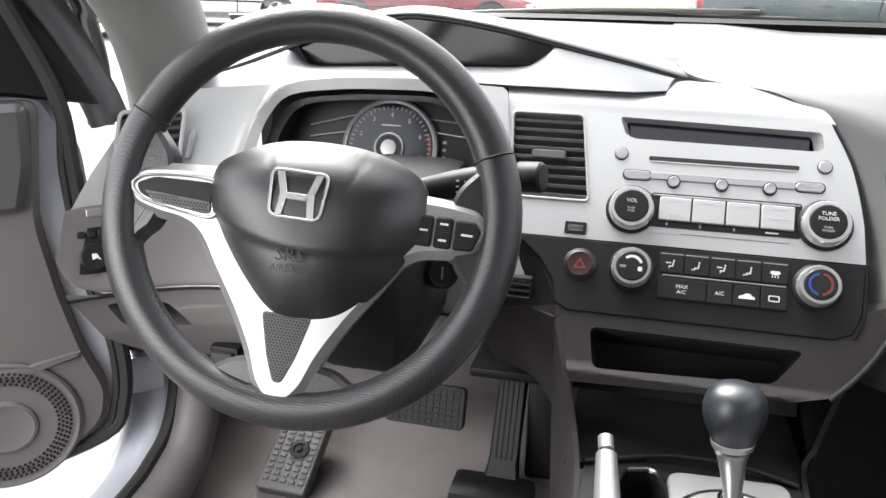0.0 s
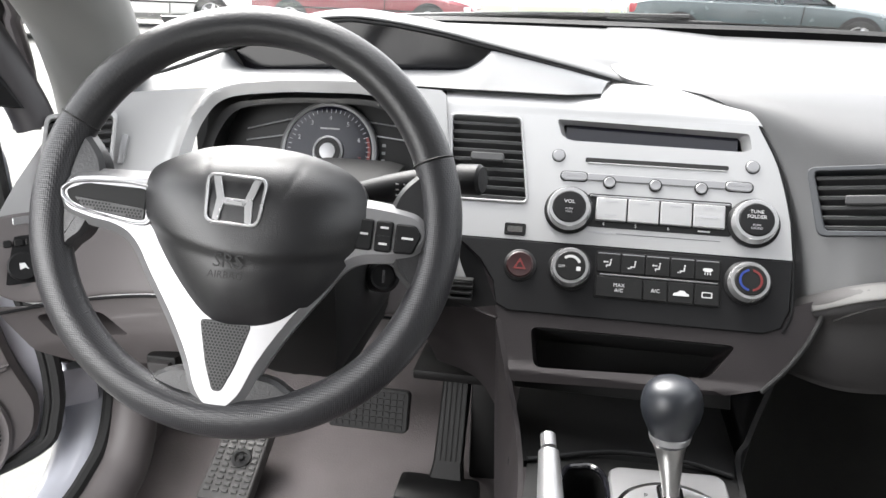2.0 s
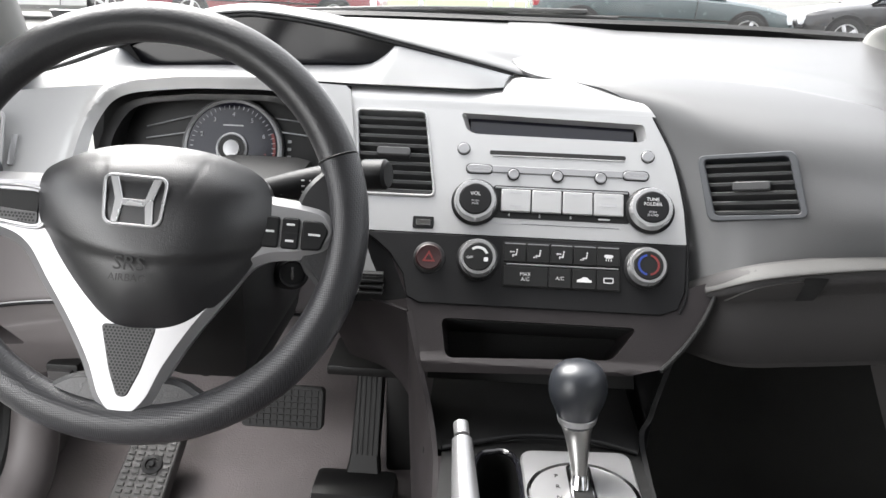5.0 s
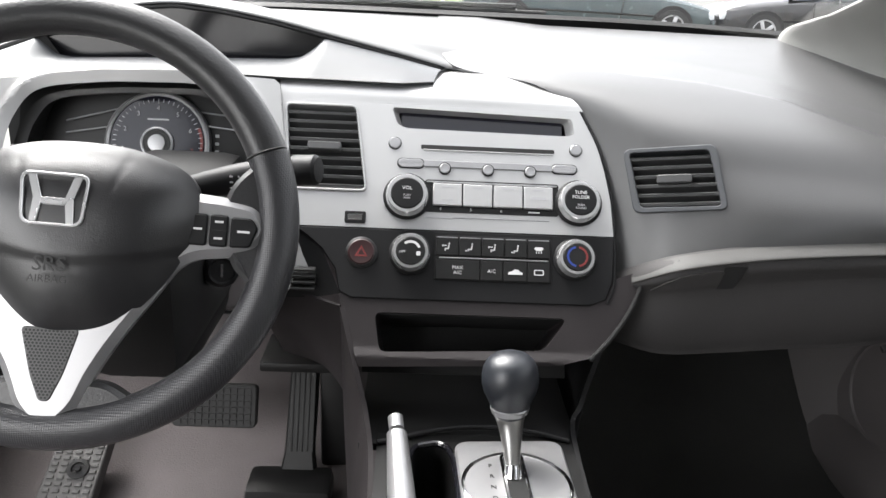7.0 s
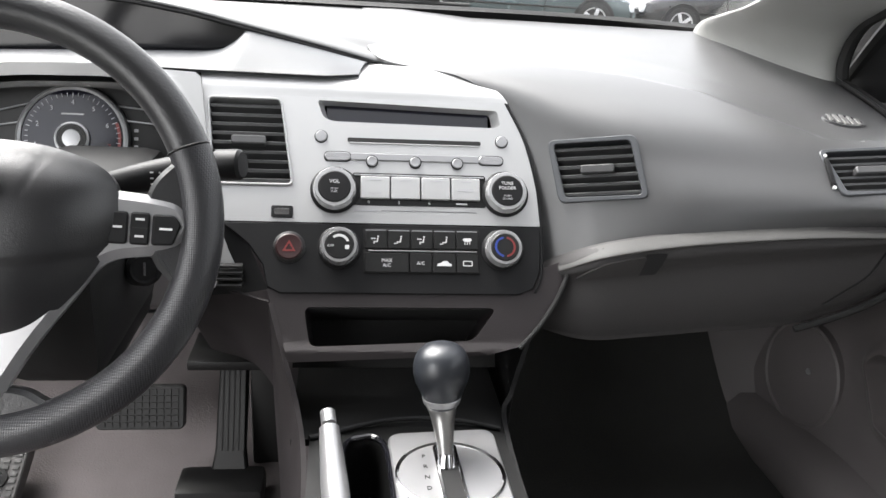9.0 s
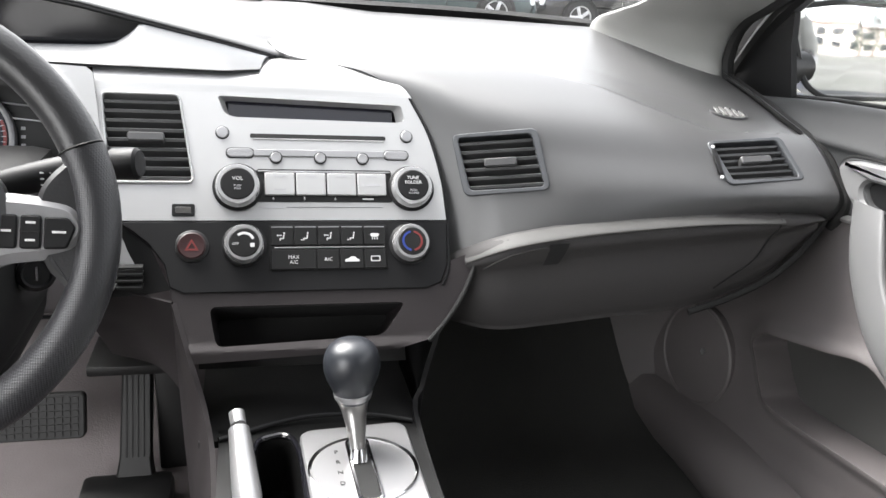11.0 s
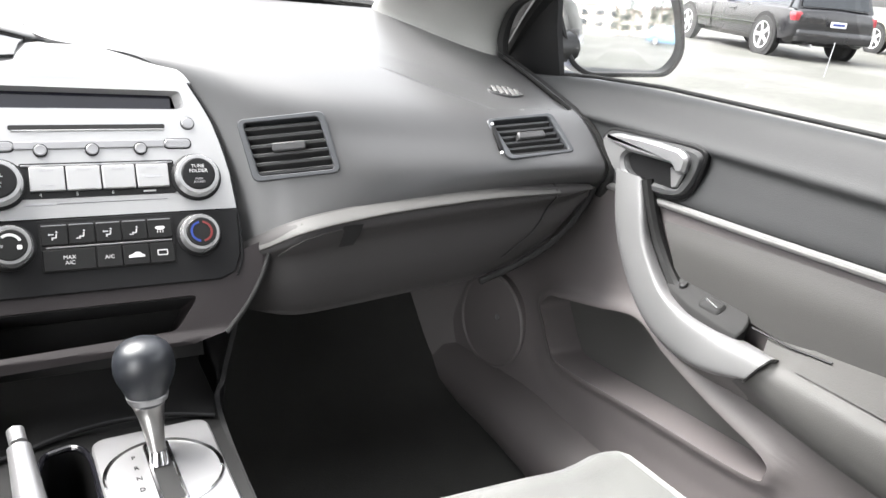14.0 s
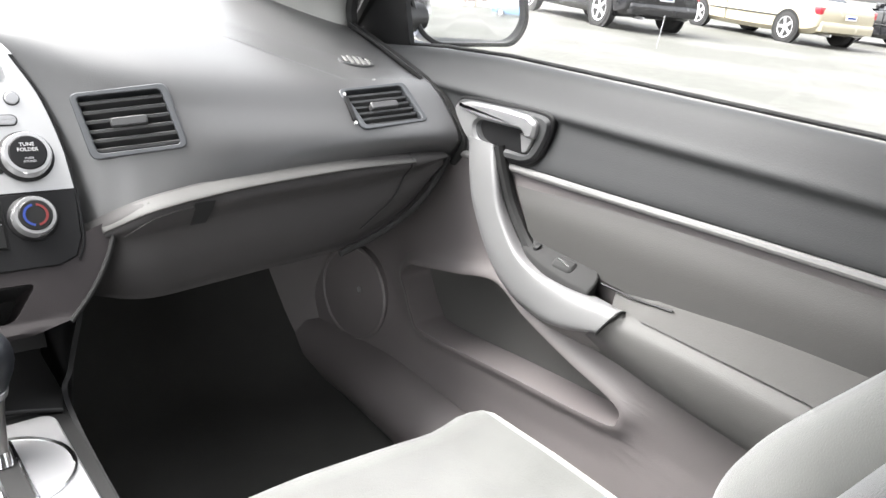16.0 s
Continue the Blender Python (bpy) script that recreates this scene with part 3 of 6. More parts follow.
lens = [(-0.600, 0.955), (-0.578, 0.921), (-0.55, 0.918), (-0.26, 0.929), (-0.236, 0.934), (-0.205, 0.970), (-0.28, 0.988), (-0.35, 0.998), (-0.41, 1.003), (-0.47, 0.997), (-0.53, 0.982)]
part("upper_display", slab(lens, 0, 0.01, 0.0, Matrix(((1, 0, 0, 0), (0, 0, -1, 1.028), (0, 1, 0, 0), (0, 0, 0, 1)))), GLOSSBLACK, dash, "glossy black digital display, switched off")

# driver's face of the dashboard, with the opening of the instruments
opening = ring([(-0.592, 0.80), (-0.590, 0.826), (-0.581, 0.862), (-0.554, 0.893), (-0.486, 0.904), (-0.42, 0.907), (-0.349, 0.906), (-0.302, 0.888), (-0.286, 0.85), (-0.283, 0.80), (-0.30, 0.765), (-0.42, 0.755), (-0.57, 0.765)], 96)
outer = [(-0.255, 0.912), (-0.262, 0.917), (-0.368, 0.921), (-0.476, 0.917), (-0.568, 0.907), (-0.663, 0.900), (-0.70, 0.897), (-0.735, 0.880), (-0.752, 0.839), (-0.766, 0.80), (-0.779, 0.75), (-0.781, 0.717), (-0.765, 0.672), (-0.735, 0.655), (-0.58, 0.652), (-0.25, 0.66), (-0.205, 0.70), (-0.222, 0.753), (-0.238, 0.80), (-0.250, 0.88)]


def away(p, a, b):
    """The distance of p from the stretch a to b."""
    p, a, b = np.array(p), np.array(a), np.array(b)
    u = min(1, max(0, np.dot(p - a, b - a) / (np.dot(b - a, b - a) + 1e-12)))
    return float(np.linalg.norm(p - a - (b - a) * u))


def lip(x, z):
    d = min(away((x, z), opening[i - 1], opening[i]) for i in range(len(opening)))
    k = max(0, 1 - abs(d - 0.012) / 0.012) if z > 0.80 else 0
    return face(x, z, 0.008 * k)


part("driver_face", solid(holed(outer, [tuple(p) for p in opening], lip, 22, 120, None, 1.8), 0.003), SILVER, dash, "silver-grey instrument surround")
part("instrument_tunnel", holed([tuple(p) for p in opening], [tuple(p * 0.9 + np.array((-0.43, 0.84)) * 0.1) for p in opening], lambda x, z: face(x, z, -0.02 - 0.9 * 0), 1, 96, lambda x, z: (x, 0.955, z)), BLACK, dash)

# fascia above the radio, curving away to the top of the dashboard
rows = [[(-0.254, 0.901, 0.8935), (0, 0.901, 0.8935), (0.135, 0.901, 0.8935)], [(-0.255, 0.908, 0.904), (0, 0.908, 0.904), (0.128, 0.908, 0.902)],
        [(-0.257, 0.917, 0.912), (0, 0.921, 0.913), (0.120, 0.921, 0.908)], [(-0.26, 0.935, 0.919), (-0.06, 0.942, 0.920), (0.03, 0.943, 0.922), (0.110, 0.945, 0.914)],
        [(-0.26, 0.97, 0.920), (-0.06, 0.975, 0.922), (0.03, 0.98, 0.934), (0.09, 0.985, 0.932)], [(-0.26, 1.01, 0.922), (-0.06, 1.03, 0.924), (0.02, 1.04, 0.945), (0.05, 1.05, 0.945)]]
part("fascia_crown", solid(sheet(rows, 40, 40), 0.004), SILVER, dash, "silver-grey fascia top curving forward")

# taupe lower half of the driver's face, below the instruments
low_rows = [[face(x, b + (t - b) * u, 0.0035 if 0 < u < 1 else 0.0005) for x, b, t in zip((-0.779, -0.765, -0.735, -0.66, -0.58, -0.50, -0.40, -0.31, -0.26), (0.700, 0.674, 0.657, 0.655, 0.655, 0.655, 0.655, 0.655, 0.66), (0.760, 0.762, 0.762, 0.761, 0.754, 0.748, 0.746, 0.748, 0.752))] for u in (0, 0.04, 0.3, 0.6, 0.96, 1)]
part("lower_face", sheet(low_rows, 40, 20), DOORGREY, dash, "taupe grey lower dashboard panel")

# knee panel under the steering column
def knee(x, z):
    return (x, 0.775 - bend(x) + 1.2 * max(0, 0.60 - z) ** 1.3, z)


pocket = softpoly([(-0.737, 0.640), (-0.677, 0.632), (-0.648, 0.594), (-0.722, 0.606)], 0.008)
part("knee_panel", solid(holed([(-0.25, 0.652), (-0.58, 0.649), (-0.735, 0.650), (-0.768, 0.660), (-0.74, 0.59), (-0.70, 0.54), (-0.60, 0.535), (-0.575, 0.562), (-0.28, 0.585)], pocket, knee, 10, 80, lambda x, z: (x, 0.85, z)), 0.003), DOORGREY, dash, "pinkish grey lower knee panel with a coin pocket")
part("coin_pocket", box(-0.75, -0.64, 0.84, 0.85, 0.58, 0.66, 0.0), VOID, dash)
part("knee_seam", tube([face(x, 0.6515, 0.001) for x in np.linspace(-0.765, -0.26, 30)], 0.002, 6), CHARCOAL, dash)
rel = thing("bonnet_release", "grey bonnet release lever with a white car mark", "release lever", (-0.613, 0.77, 0.535))
part("frame", box(-0.635, -0.592, 0.772, 0.80, 0.515, 0.562, 0.004), BLACK, rel)
part("lever", box(-0.630, -0.598, 0.764, 0.785, 0.522, 0.556, 0.004), LOWER, rel)
part("mark", slab(softpoly([(-0.010, -0.004), (-0.008, 0.001), (-0.003, 0.004), (0.005, 0.004), (0.009, 0.0), (0.010, -0.004)], 0.002), 0, 0.0006, 0, basis((-0.612, 0.7635, 0.530), (1, 0, 0), (0, -1, 0))), WHITEMARK, rel)
# panel between column and console, with a small grille
bm = sheet([[(-0.30, 0.85, 0.66), (-0.235, 0.80, 0.672), (-0.165, 0.765, 0.668)], [(-0.29, 0.90, 0.60), (-0.225, 0.84, 0.60), (-0.155, 0.765, 0.60)], [(-0.27, 0.97, 0.50), (-0.20, 0.92, 0.50), (-0.145, 0.80, 0.50)]], 16, 16)
part("side_panel", solid(bm, 0.004), CENTRE_SHADED, dash, "pinkish grey panel beside the console")
for i in range(4):
    part("grille_slot", box(-0.226, -0.196, 0.781 - i * 0.003, 0.792, 0.704 - i * 0.007, 0.707 - i * 0.007, 0.0008), VOID, dash)
part("grille_panel", sheet([[(-0.245, 0.835, 0.755), (-0.215, 0.815, 0.755), (-0.19, 0.80, 0.73)], [(-0.245, 0.79, 0.665), (-0.20, 0.785, 0.67), (-0.165, 0.775, 0.68)]], 10, 8), CHARCOAL, dash)

# glove box and the strip above it
xs = (0.163, 0.193, 0.242, 0.315, 0.388, 0.50, 0.601, 0.655)
st = (0.690, 0.717, 0.746, 0.762, 0.773, 0.785, 0.790, 0.789)
gb = (0.618, 0.612, 0.611, 0.619, 0.630, 0.647, 0.695, 0.760)


def lid_y(x):
    return 0.788 - 0.10 * x + 0.045 * max(0, 1 - (x - 0.163) / 0.06)


glove = thing("glove_box", "closed grey glove box with a recessed latch", "glove box", (0.4, 0.76, 0.65))
rows = [[(x, lid_y(x) + 0.012, s) for x, s in zip(xs, st)],
        [(x, lid_y(x) - 0.004, s - 0.006 * (s - g) / 0.12) for x, s, g in zip(xs, st, gb)],
        [(x, lid_y(x) - 0.010, s - 0.16 * (s - g)) for x, s, g in zip(xs, st, gb)],
        [(x, lid_y(x) - 0.004, s - 0.26 * (s - g)) for x, s, g in zip(xs, st, gb)],
        [(x, lid_y(x) - 0.000, s - 0.36 * (s - g)) for x, s, g in zip(xs, st, gb)],
        [(x, lid_y(x) + 0.000, s - 0.65 * (s - g)) for x, s, g in zip(xs, st, gb)],
        [(x, lid_y(x) + 0.012, s - 0.94 * (s - g)) for x, s, g in zip(xs, st, gb)],
        [(x, lid_y(x) + 0.035, g) for x, g in zip(xs, gb)],
        [(x, lid_y(x) + 0.20, g + 0.015) for x, g in zip(xs, gb)]]
lid_bm = sheet(rows, 50, 50)
lid_tree = BVHTree.FromBMesh(lid_bm)
part("lid", solid(lid_bm, 0.004), LOWER, glove, "grey lid with a raised upper strip")


def onto(tree, x, z, out=0.001):
    """The point of a surface straight ahead of (x, z), lifted towards the seats."""
    p, n, _, _ = tree.ray_cast(Vector((x, 0.3, z)), Vector((0, 1, 0)))
    return Vector((x, p.y - out, z)) if p else Vector((x, 0.8, z))


bm = sheet([[(x, lid_y(x) + 0.008, s_ - 0.001) for x, s_ in zip(xs[1:-1], st[1:])], [(x, lid_y(x) - 0.009, s_ - 0.008) for x, s_ in zip(xs[1:-1], st[1:])],
            [(x, lid_y(x) - 0.0115, s_ - 0.012) for x, s_ in zip(xs[1:-1], st[1:])], [(x, lid_y(x) - 0.004, s_ - 0.016) for x, s_ in zip(xs[1:-1], st[1:])]], 50, 14)
part("upper_strip", bm, INSERT, glove, "paler rounded strip along the lid's upper edge")
part("edge_gap", tube([(x, lid_y(x) + 0.004, z) for x, z in spline([(0.667, 0.783), (0.656, 0.757), (0.632, 0.722), (0.601, 0.693), (0.555, 0.667), (0.50, 0.645)], 30)], 0.0045, 8), VOID, glove, "black gap round the corner of the lid")
part("seam", tube([onto(lid_tree, x, z, 0.0) for x, z in spline([(0.598, 0.788), (0.592, 0.76), (0.575, 0.725), (0.55, 0.70), (0.53, 0.68)], 16)], 0.0018, 6), BLACK, glove)
latch = [(0.212, 0.699), (0.226, 0.715), (0.243, 0.727), (0.265, 0.734), (0.291, 0.739), (0.288, 0.720), (0.262, 0.713), (0.235, 0.706)]
bm = bmesh.new()
o = [onto(lid_tree, x, z, 0.004) for x, z in softpoly(latch, 0.004)]
i_ = [onto(lid_tree, x, z, -0.003) for x, z in softpoly(latch, 0.004)]
vs = grid(bm, [i_, o], True)
bm.faces.new(vs[1])
part("latch", bm, LOWER, glove, "grey latch flap")
bm = bmesh.new()
o = [onto(lid_tree, x, z, 0.0045) for x, z in [(0.290, 0.743), (0.303, 0.7445), (0.316, 0.745), (0.312, 0.73), (0.307, 0.714), (0.297, 0.713), (0.287, 0.712), (0.289, 0.73)]]
bm.faces.new([bm.verts.new(p) for p in o])
part("latch_recess", bm, VOID, glove)

# ---------------------------------------------------------------- steering wheel
wheel = thing("steering_wheel", "three-spoke black steering wheel with satin silver spokes", "steering wheel", (-0.368, 0.523, 0.845))
ya, ia = radians(7.58), radians(22.03)
WN = (math.sin(ya) * math.cos(ia), -math.cos(ya) * math.cos(ia), math.sin(ia))
WM = basis((-0.368, 0.523, 0.845), (math.cos(ya), math.sin(ya), 0), WN) @ pose(0, 0, 0, 0, 0, -5)


def rim(a0, a1, r=0.1725, fat=0.0175, n=60):
    bm = bmesh.new()
    rows = []
    for i in range(n + 1):
        a = radians(a0 + (a1 - a0) * i / n)
        row = []
        for k in range(20):
            b = 2 * math.pi * k / 20
            w = fat * (1 + 0.10 * math.cos(b))
            row.append(WM @ Vector(((r + w * math.cos(b)) * math.cos(a), (r + w * math.cos(b)) * math.sin(a), fat * 0.95 * math.sin(b))))
        rows.append(row)
    vs = grid(bm, rows, True)
    bm.faces.new(vs[0][::-1])
    bm.faces.new(vs[-1])
    return bm


part("rim_upper", rim(24, 156), SKIN, wheel, "smooth grained upper rim")
part("rim_lower", rim(156.4, 383.6, fat=0.0178), DIMPLE, wheel, "dimpled lower rim grip")
for sgn in (-1, 1):
    pts = [(sgn * x, y) for x, y in ((0.145, 0.055), (0.172, 0.07), (0.172, -0.06), (0.148, -0.04), (0.135, -0.022), (0.128, 0.026))]
    part("rim_boss", slab(ring(pts, 40), -0.014, 0.008, 0.004, WM), SKIN, wheel)
pts = [(-0.055, -0.140), (-0.03, -0.133), (0.03, -0.133), (0.055, -0.140), (0.075, -0.162), (0, -0.178), (-0.075, -0.162)]
part("rim_boss", slab(ring(pts, 48), -0.014, 0.006, 0.004, WM), SKIN, wheel)

half = [(0.0, 0.034), (0.09, 0.031), (0.135, 0.028), (0.157, 0.022), (0.167, 0.004), (0.158, -0.014), (0.135, -0.022), (0.110, -0.026),
        (0.094, -0.036), (0.078, -0.060), (0.055, -0.094), (0.037, -0.126), (0.026, -0.153), (0.013, -0.168)]
outline = half + [(0, -0.171)] + [(-x, y) for x, y in half[:0:-1]]
hole_v = [(-0.023, -0.090), (0.023, -0.090), (0.013, -0.128), (0.004, -0.150), (-0.004, -0.150), (-0.013, -0.128)]
hole_l = [(-0.084, 0.015), (-0.140, 0.014), (-0.157, 0.006), (-0.152, -0.003), (-0.135, -0.009), (-0.084, -0.014)]


def dome(outline, height, n=12, power=2.4, off=0.0, m=WM, centre=(0.0, 0.0)):
    """A pad that swells from its outline to the middle."""
    bm = bmesh.new()
    rows = []
    for i in range(n):
        k = math.sin(math.pi / 2 * (1 - i / n))
        z = off + height * (1 - k ** power)
        rows.append([m @ Vector((centre[0] + (p[0] - centre[0]) * k, centre[1] + (p[1] - centre[1]) * k, z)) for p in outline])
    rows.insert(0, [m @ Vector((p[0], p[1], off - 0.02)) for p in outline])
    vs = grid(bm, rows, True)
    bm.faces.new(vs[-1])
    return bm


part("spoke_frame", slab(ring(outline, 160), -0.006, 0.0125, 0.0075, WM), SATIN, wheel, "satin silver three-armed spoke frame")
def inside(p, poly):
    hit_ = False
    for (x0, y0), (x1, y1) in zip(poly, poly[1:] + poly[:1]):
        if (y0 > p[1]) != (y1 > p[1]) and p[0] < x0 + (p[1] - y0) * (x1 - x0) / (y1 - y0):
            hit_ = not hit_
    return hit_


def pierced(poly, z, parent, pitch=0.0030, r=0.00105):
    """Rows of small round black holes over a plate."""
    bm = bmesh.new()
    for j in range(-70, 30):
        for i in range(-60, 60):
            p = ((i + 0.5 * (j % 2)) * pitch, j * pitch * 0.86)
            if all(inside((p[0] + dx, p[1] + dy), poly) for dx, dy in ((0.0015, 0), (-0.0015, 0), (0, 0.0015), (0, -0.0015))):
                bm.faces.new([bm.verts.new(WM @ Vector((p[0] + r * math.cos(a), p[1] + r * math.sin(a), z))) for a in np.linspace(0, 2 * math.pi, 9)[:-1]])
    tagged(part("perforation", bm, VOID, parent), kind="stuff")


def lip(hole, parent):
    c = np.mean([p for p in hole], axis=0)
    o = ring(hole, 60)
    part("insert_lip", frame_plate([tuple(c + (np.array(p) - c) * 1.06 + np.sign(np.array(p) - c) * 0.0015) for p in o], o, 0.008, 0.0150, WM, 0.0015), SATIN, parent)


lip(hole_l, wheel)
part("insert", slab(softpoly(hole_l, 0.006), 0.010, 0.0134, 0.001, WM), VOID, wheel, "black recessed spoke insert")
strip_l = [(-0.084, -0.003), (-0.148, 0.001), (-0.138, -0.0085), (-0.084, -0.0132)]
st_ = part("insert", slab(softpoly(strip_l, 0.003), 0.0130, 0.0141, 0.0004, WM), MESHY, wheel, "pierced grey strip")
pierced(strip_l, 0.0144, st_)
sv_ = part("insert", slab(softpoly(hole_v, 0.005), 0.010, 0.0136, 0.001, WM), MESHY, wheel, "pierced grey insert between the lower arms")
pierced(hole_v, 0.0140, sv_)
pad = [(-0.083, 0.028), (-0.068, 0.043), (-0.03, 0.059), (0.015, 0.064), (0.062, 0.060), (0.100, 0.044), (0.110, 0.018), (0.106, -0.012),
       (0.083, -0.053), (0.050, -0.086), (0.014, -0.096), (-0.014, -0.092), (-0.042, -0.067), (-0.070, -0.030), (-0.083, 0.0)]
pad = [(x - 0.002, y) for x, y in pad]
cover = dome(ring(pad, 150), 0.034, 44, 3.2, 0.012, WM, (0.012, -0.005))
back = WM.inverted()
for v in cover.verts:
    p = back @ v.co
    fold = -0.030 + 2.2 * (p.x - 0.015) ** 2
    step_ = max(0, min(1, (fold - p.y) / 0.009))
    dz = -0.0035 * step_ * step_ * (3 - 2 * step_)
    for cx, slant in ((-0.034, 0.25), (0.055, -0.30)):
        line = cx + slant * (0.06 - p.y)
        if p.y > 0.015:
            dz -= 0.0006 * math.exp(-((p.x - line) / 0.0022) ** 2) * min(1, (p.y - 0.015) / 0.01)
    v.co = WM @ Vector((p.x, p.y, p.z + dz))
part("airbag_cover", cover, HUB, wheel, "charcoal moulded airbag cover")
for i, (a, b) in enumerate(((0.101, 0.116), (0.118, 0.133), (0.135, 0.158))):
    ol = [(a, 0.012), (b - 0.006 * (i == 2), 0.012), (b, 0.004), (b - 0.006 * (i == 2), -0.013), (a, -0.014)] if i == 2 else [(a, 0.013), (b, 0.013), (b, -0.014), (a, -0.014)]
    bt = part("button", slab(softpoly(ol, 0.003), 0.010, 0.0155, 0.0015, WM), CHARCOAL, wheel)
writing("SRS", 0.017, WM @ Matrix.Translation((0.004, -0.039, 0.0440)), BLACK, wheel)
writing("AIRBAG", 0.0085, WM @ Matrix.Translation((0.004, -0.0505, 0.0462)), BLACK, wheel)
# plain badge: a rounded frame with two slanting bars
EM = WM @ Matrix.Translation((0.003, 0.012, 0.046)) @ pose(0, 0, 0, -3, 0, 0)
o = softpoly([(-0.026, 0.021), (0.026, 0.021), (0.023, -0.021), (-0.023, -0.021)], 0.008)
i_ = softpoly([(-0.0235, 0.0187), (0.0235, 0.0187), (0.0207, -0.0187), (-0.0207, -0.0187)], 0.0065)
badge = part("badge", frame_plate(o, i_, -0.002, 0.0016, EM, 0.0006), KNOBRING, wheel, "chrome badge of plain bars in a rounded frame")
for s in (-1, 1):
    part("bar", slab([(s * 0.0205, 0.0185), (s * 0.0140, 0.0185), (s * 0.0085, 0.0005), (s * 0.0110, -0.0185), (s * 0.0165, -0.0185), (s * 0.0150, 0.0005)], -0.001, 0.0014, 0.0005, EM), KNOBRING, badge)
part("bar", slab([(-0.0095, 0.0012), (0.0095, 0.0012), (0.0088, -0.0045), (-0.0088, -0.0045)], -0.001, 0.0014, 0.0005, EM), KNOBRING, badge)
for x, y, w in ((0.1085, 0.0, 0.007), (0.1255, 0.007, 0.007), (0.1255, -0.007, 0.007), (0.146, 0.0, 0.010)):
    part("mark", box(x - w / 2, x + w / 2, y - 0.0009, y + 0.0009, 0.0155, 0.0158, 0, None, WM), WHITEMARK, wheel)
part("button_gap", box(0.1178, 0.1332, -0.0004, 0.0004, 0.0150, 0.0158, 0, None, WM), BLACK, wheel)
for a in (24.0, 156.2):
    a = radians(a)
    part("seam", lathe([(0.0181, -0.0008), (0.0186, 0), (0.0181, 0.0008)], 20, WM @ pose(0.1735 * math.cos(a), 0.1735 * math.sin(a), 0, 90, 0, math.degrees(a))), BLACK, wheel)

column = thing("steering_column", "black steering column shroud with ignition lock", "steering column", (-0.36, 0.7, 0.72))
part("shroud", box(-0.425, -0.295, 0.56, 0.88, 0.672, 0.83, 0.022), BLACK, column)
part("lower_cover", box(-0.40, -0.30, 0.60, 0.85, 0.648, 0.70, 0.02), BLACK, column)
lock = part("ignition_lock", lathe([(0.018, 0), (0.018, 0.012), (0.014, 0.016), (0.012, 0.013), (0, 0.013)], 28, basis((-0.281, 0.672, 0.747), (1, 0, 0), (0.35, -1, 0.2))), CHARCOAL, column)
part("key_slot", box(-0.0012, 0.0012, -0.007, 0.007, 0.0131, 0.0138, 0, None, basis((-0.281, 0.672, 0.747), (1, 0, 0), (0.35, -1, 0.2))), CHROME, lock)
part("lock_boss", tube([(-0.315, 0.70, 0.745), (-0.285, 0.675, 0.747)], 0.021, 20), BLACK, column)
stalk = part("wiper_stalk", tube(spline([(-0.30, 0.63, 0.845), (-0.258, 0.622, 0.857), (-0.22, 0.62, 0.866), (-0.19, 0.62, 0.871)], 20), [0.011 + 0.0032 * math.sin(math.pi * min(1, i / 19)) for i in range(20)], 18), CHARCOAL, column, "charcoal wiper stalk")
part("stalk_tip", lathe([(0.0125, -0.012), (0.0145, -0.009), (0.0145, 0.012), (0.012, 0.015), (0, 0.0155)], 28, basis((-0.184, 0.62, 0.871), (0, 0, 1), (1, -0.25, 0.1))), CHARCOAL, stalk)
for i, (x, w) in enumerate(((-0.250, 0.0030), (-0.243, 0.0012), (-0.238, 0.0030))):
    for k in range(3):
        part("mark", box(x - w / 2, x + w / 2, 0.6066, 0.6071, 0.8535 + k * 0.0055, 0.8548 + k * 0.0055, 0), WHITEMARK, stalk)

# ---------------------------------------------------------------- instruments
cluster = thing("instrument_cluster", "dark instrument cluster with one large rev counter", "instrument cluster", (-0.42, 0.93, 0.84))
TM = basis((-0.421, 0.921, 0.824), (1, 0, 0), (0, -1, 0.35))
part("backplate", slab(rounded(-0.185, 0.14, -0.08, 0.085, 0.03), -0.014, -0.010, 0, TM), BLACK, cluster)
dial = part("rev_counter", lathe([(0.064, -0.010), (0.064, 0.0), (0, 0.0005)], 64, TM), SCREEN, cluster, "round dark rev counter dial")
part("bezel", lathe([(0.0625, -0.008), (0.0625, 0.002), (0.0655, 0.004), (0.0685, 0.002), (0.0695, -0.008)], 64, TM), SATIN, dial, "satin silver bezel ring")
part("hub", lathe([(0.0215, 0.0), (0.0215, 0.004), (0.019, 0.005), (0.0175, 0.003), (0.012, 0.003), (0.011, 0.006), (0, 0.007)], 40, TM), SATIN, dial, "silver centre hub")
part("hub_ring", lathe([(0.0175, 0.0035), (0.0175, 0.0042), (0.0118, 0.0042), (0.0118, 0.0035)], 40, TM), BLACK, dial)
for k in range(9):
    a = radians(225 - 270 * k / 8 + 0)
    writing(str(k), 0.0088, TM @ Matrix.Translation((0.046 * math.cos(a), 0.046 * math.sin(a), 0.0008)), DIMMARK if k < 7 else REDMARK, dial)
    for j in range(5 if k < 8 else 1):
        b = radians(225 - 270 * (k + j / 5) / 8)
        part("tick", box(0.054 if j else 0.0525, 0.0585, -0.0004, 0.0004, 0.0009, 0.0012, 0, None, TM @ pose(0, 0, 0, 0, 0, math.degrees(b))), DIMMARK, dial)
arc = [(0.0598 * math.cos(radians(a)), 0.0598 * math.sin(radians(a))) for a in np.linspace(22, -45, 24)]
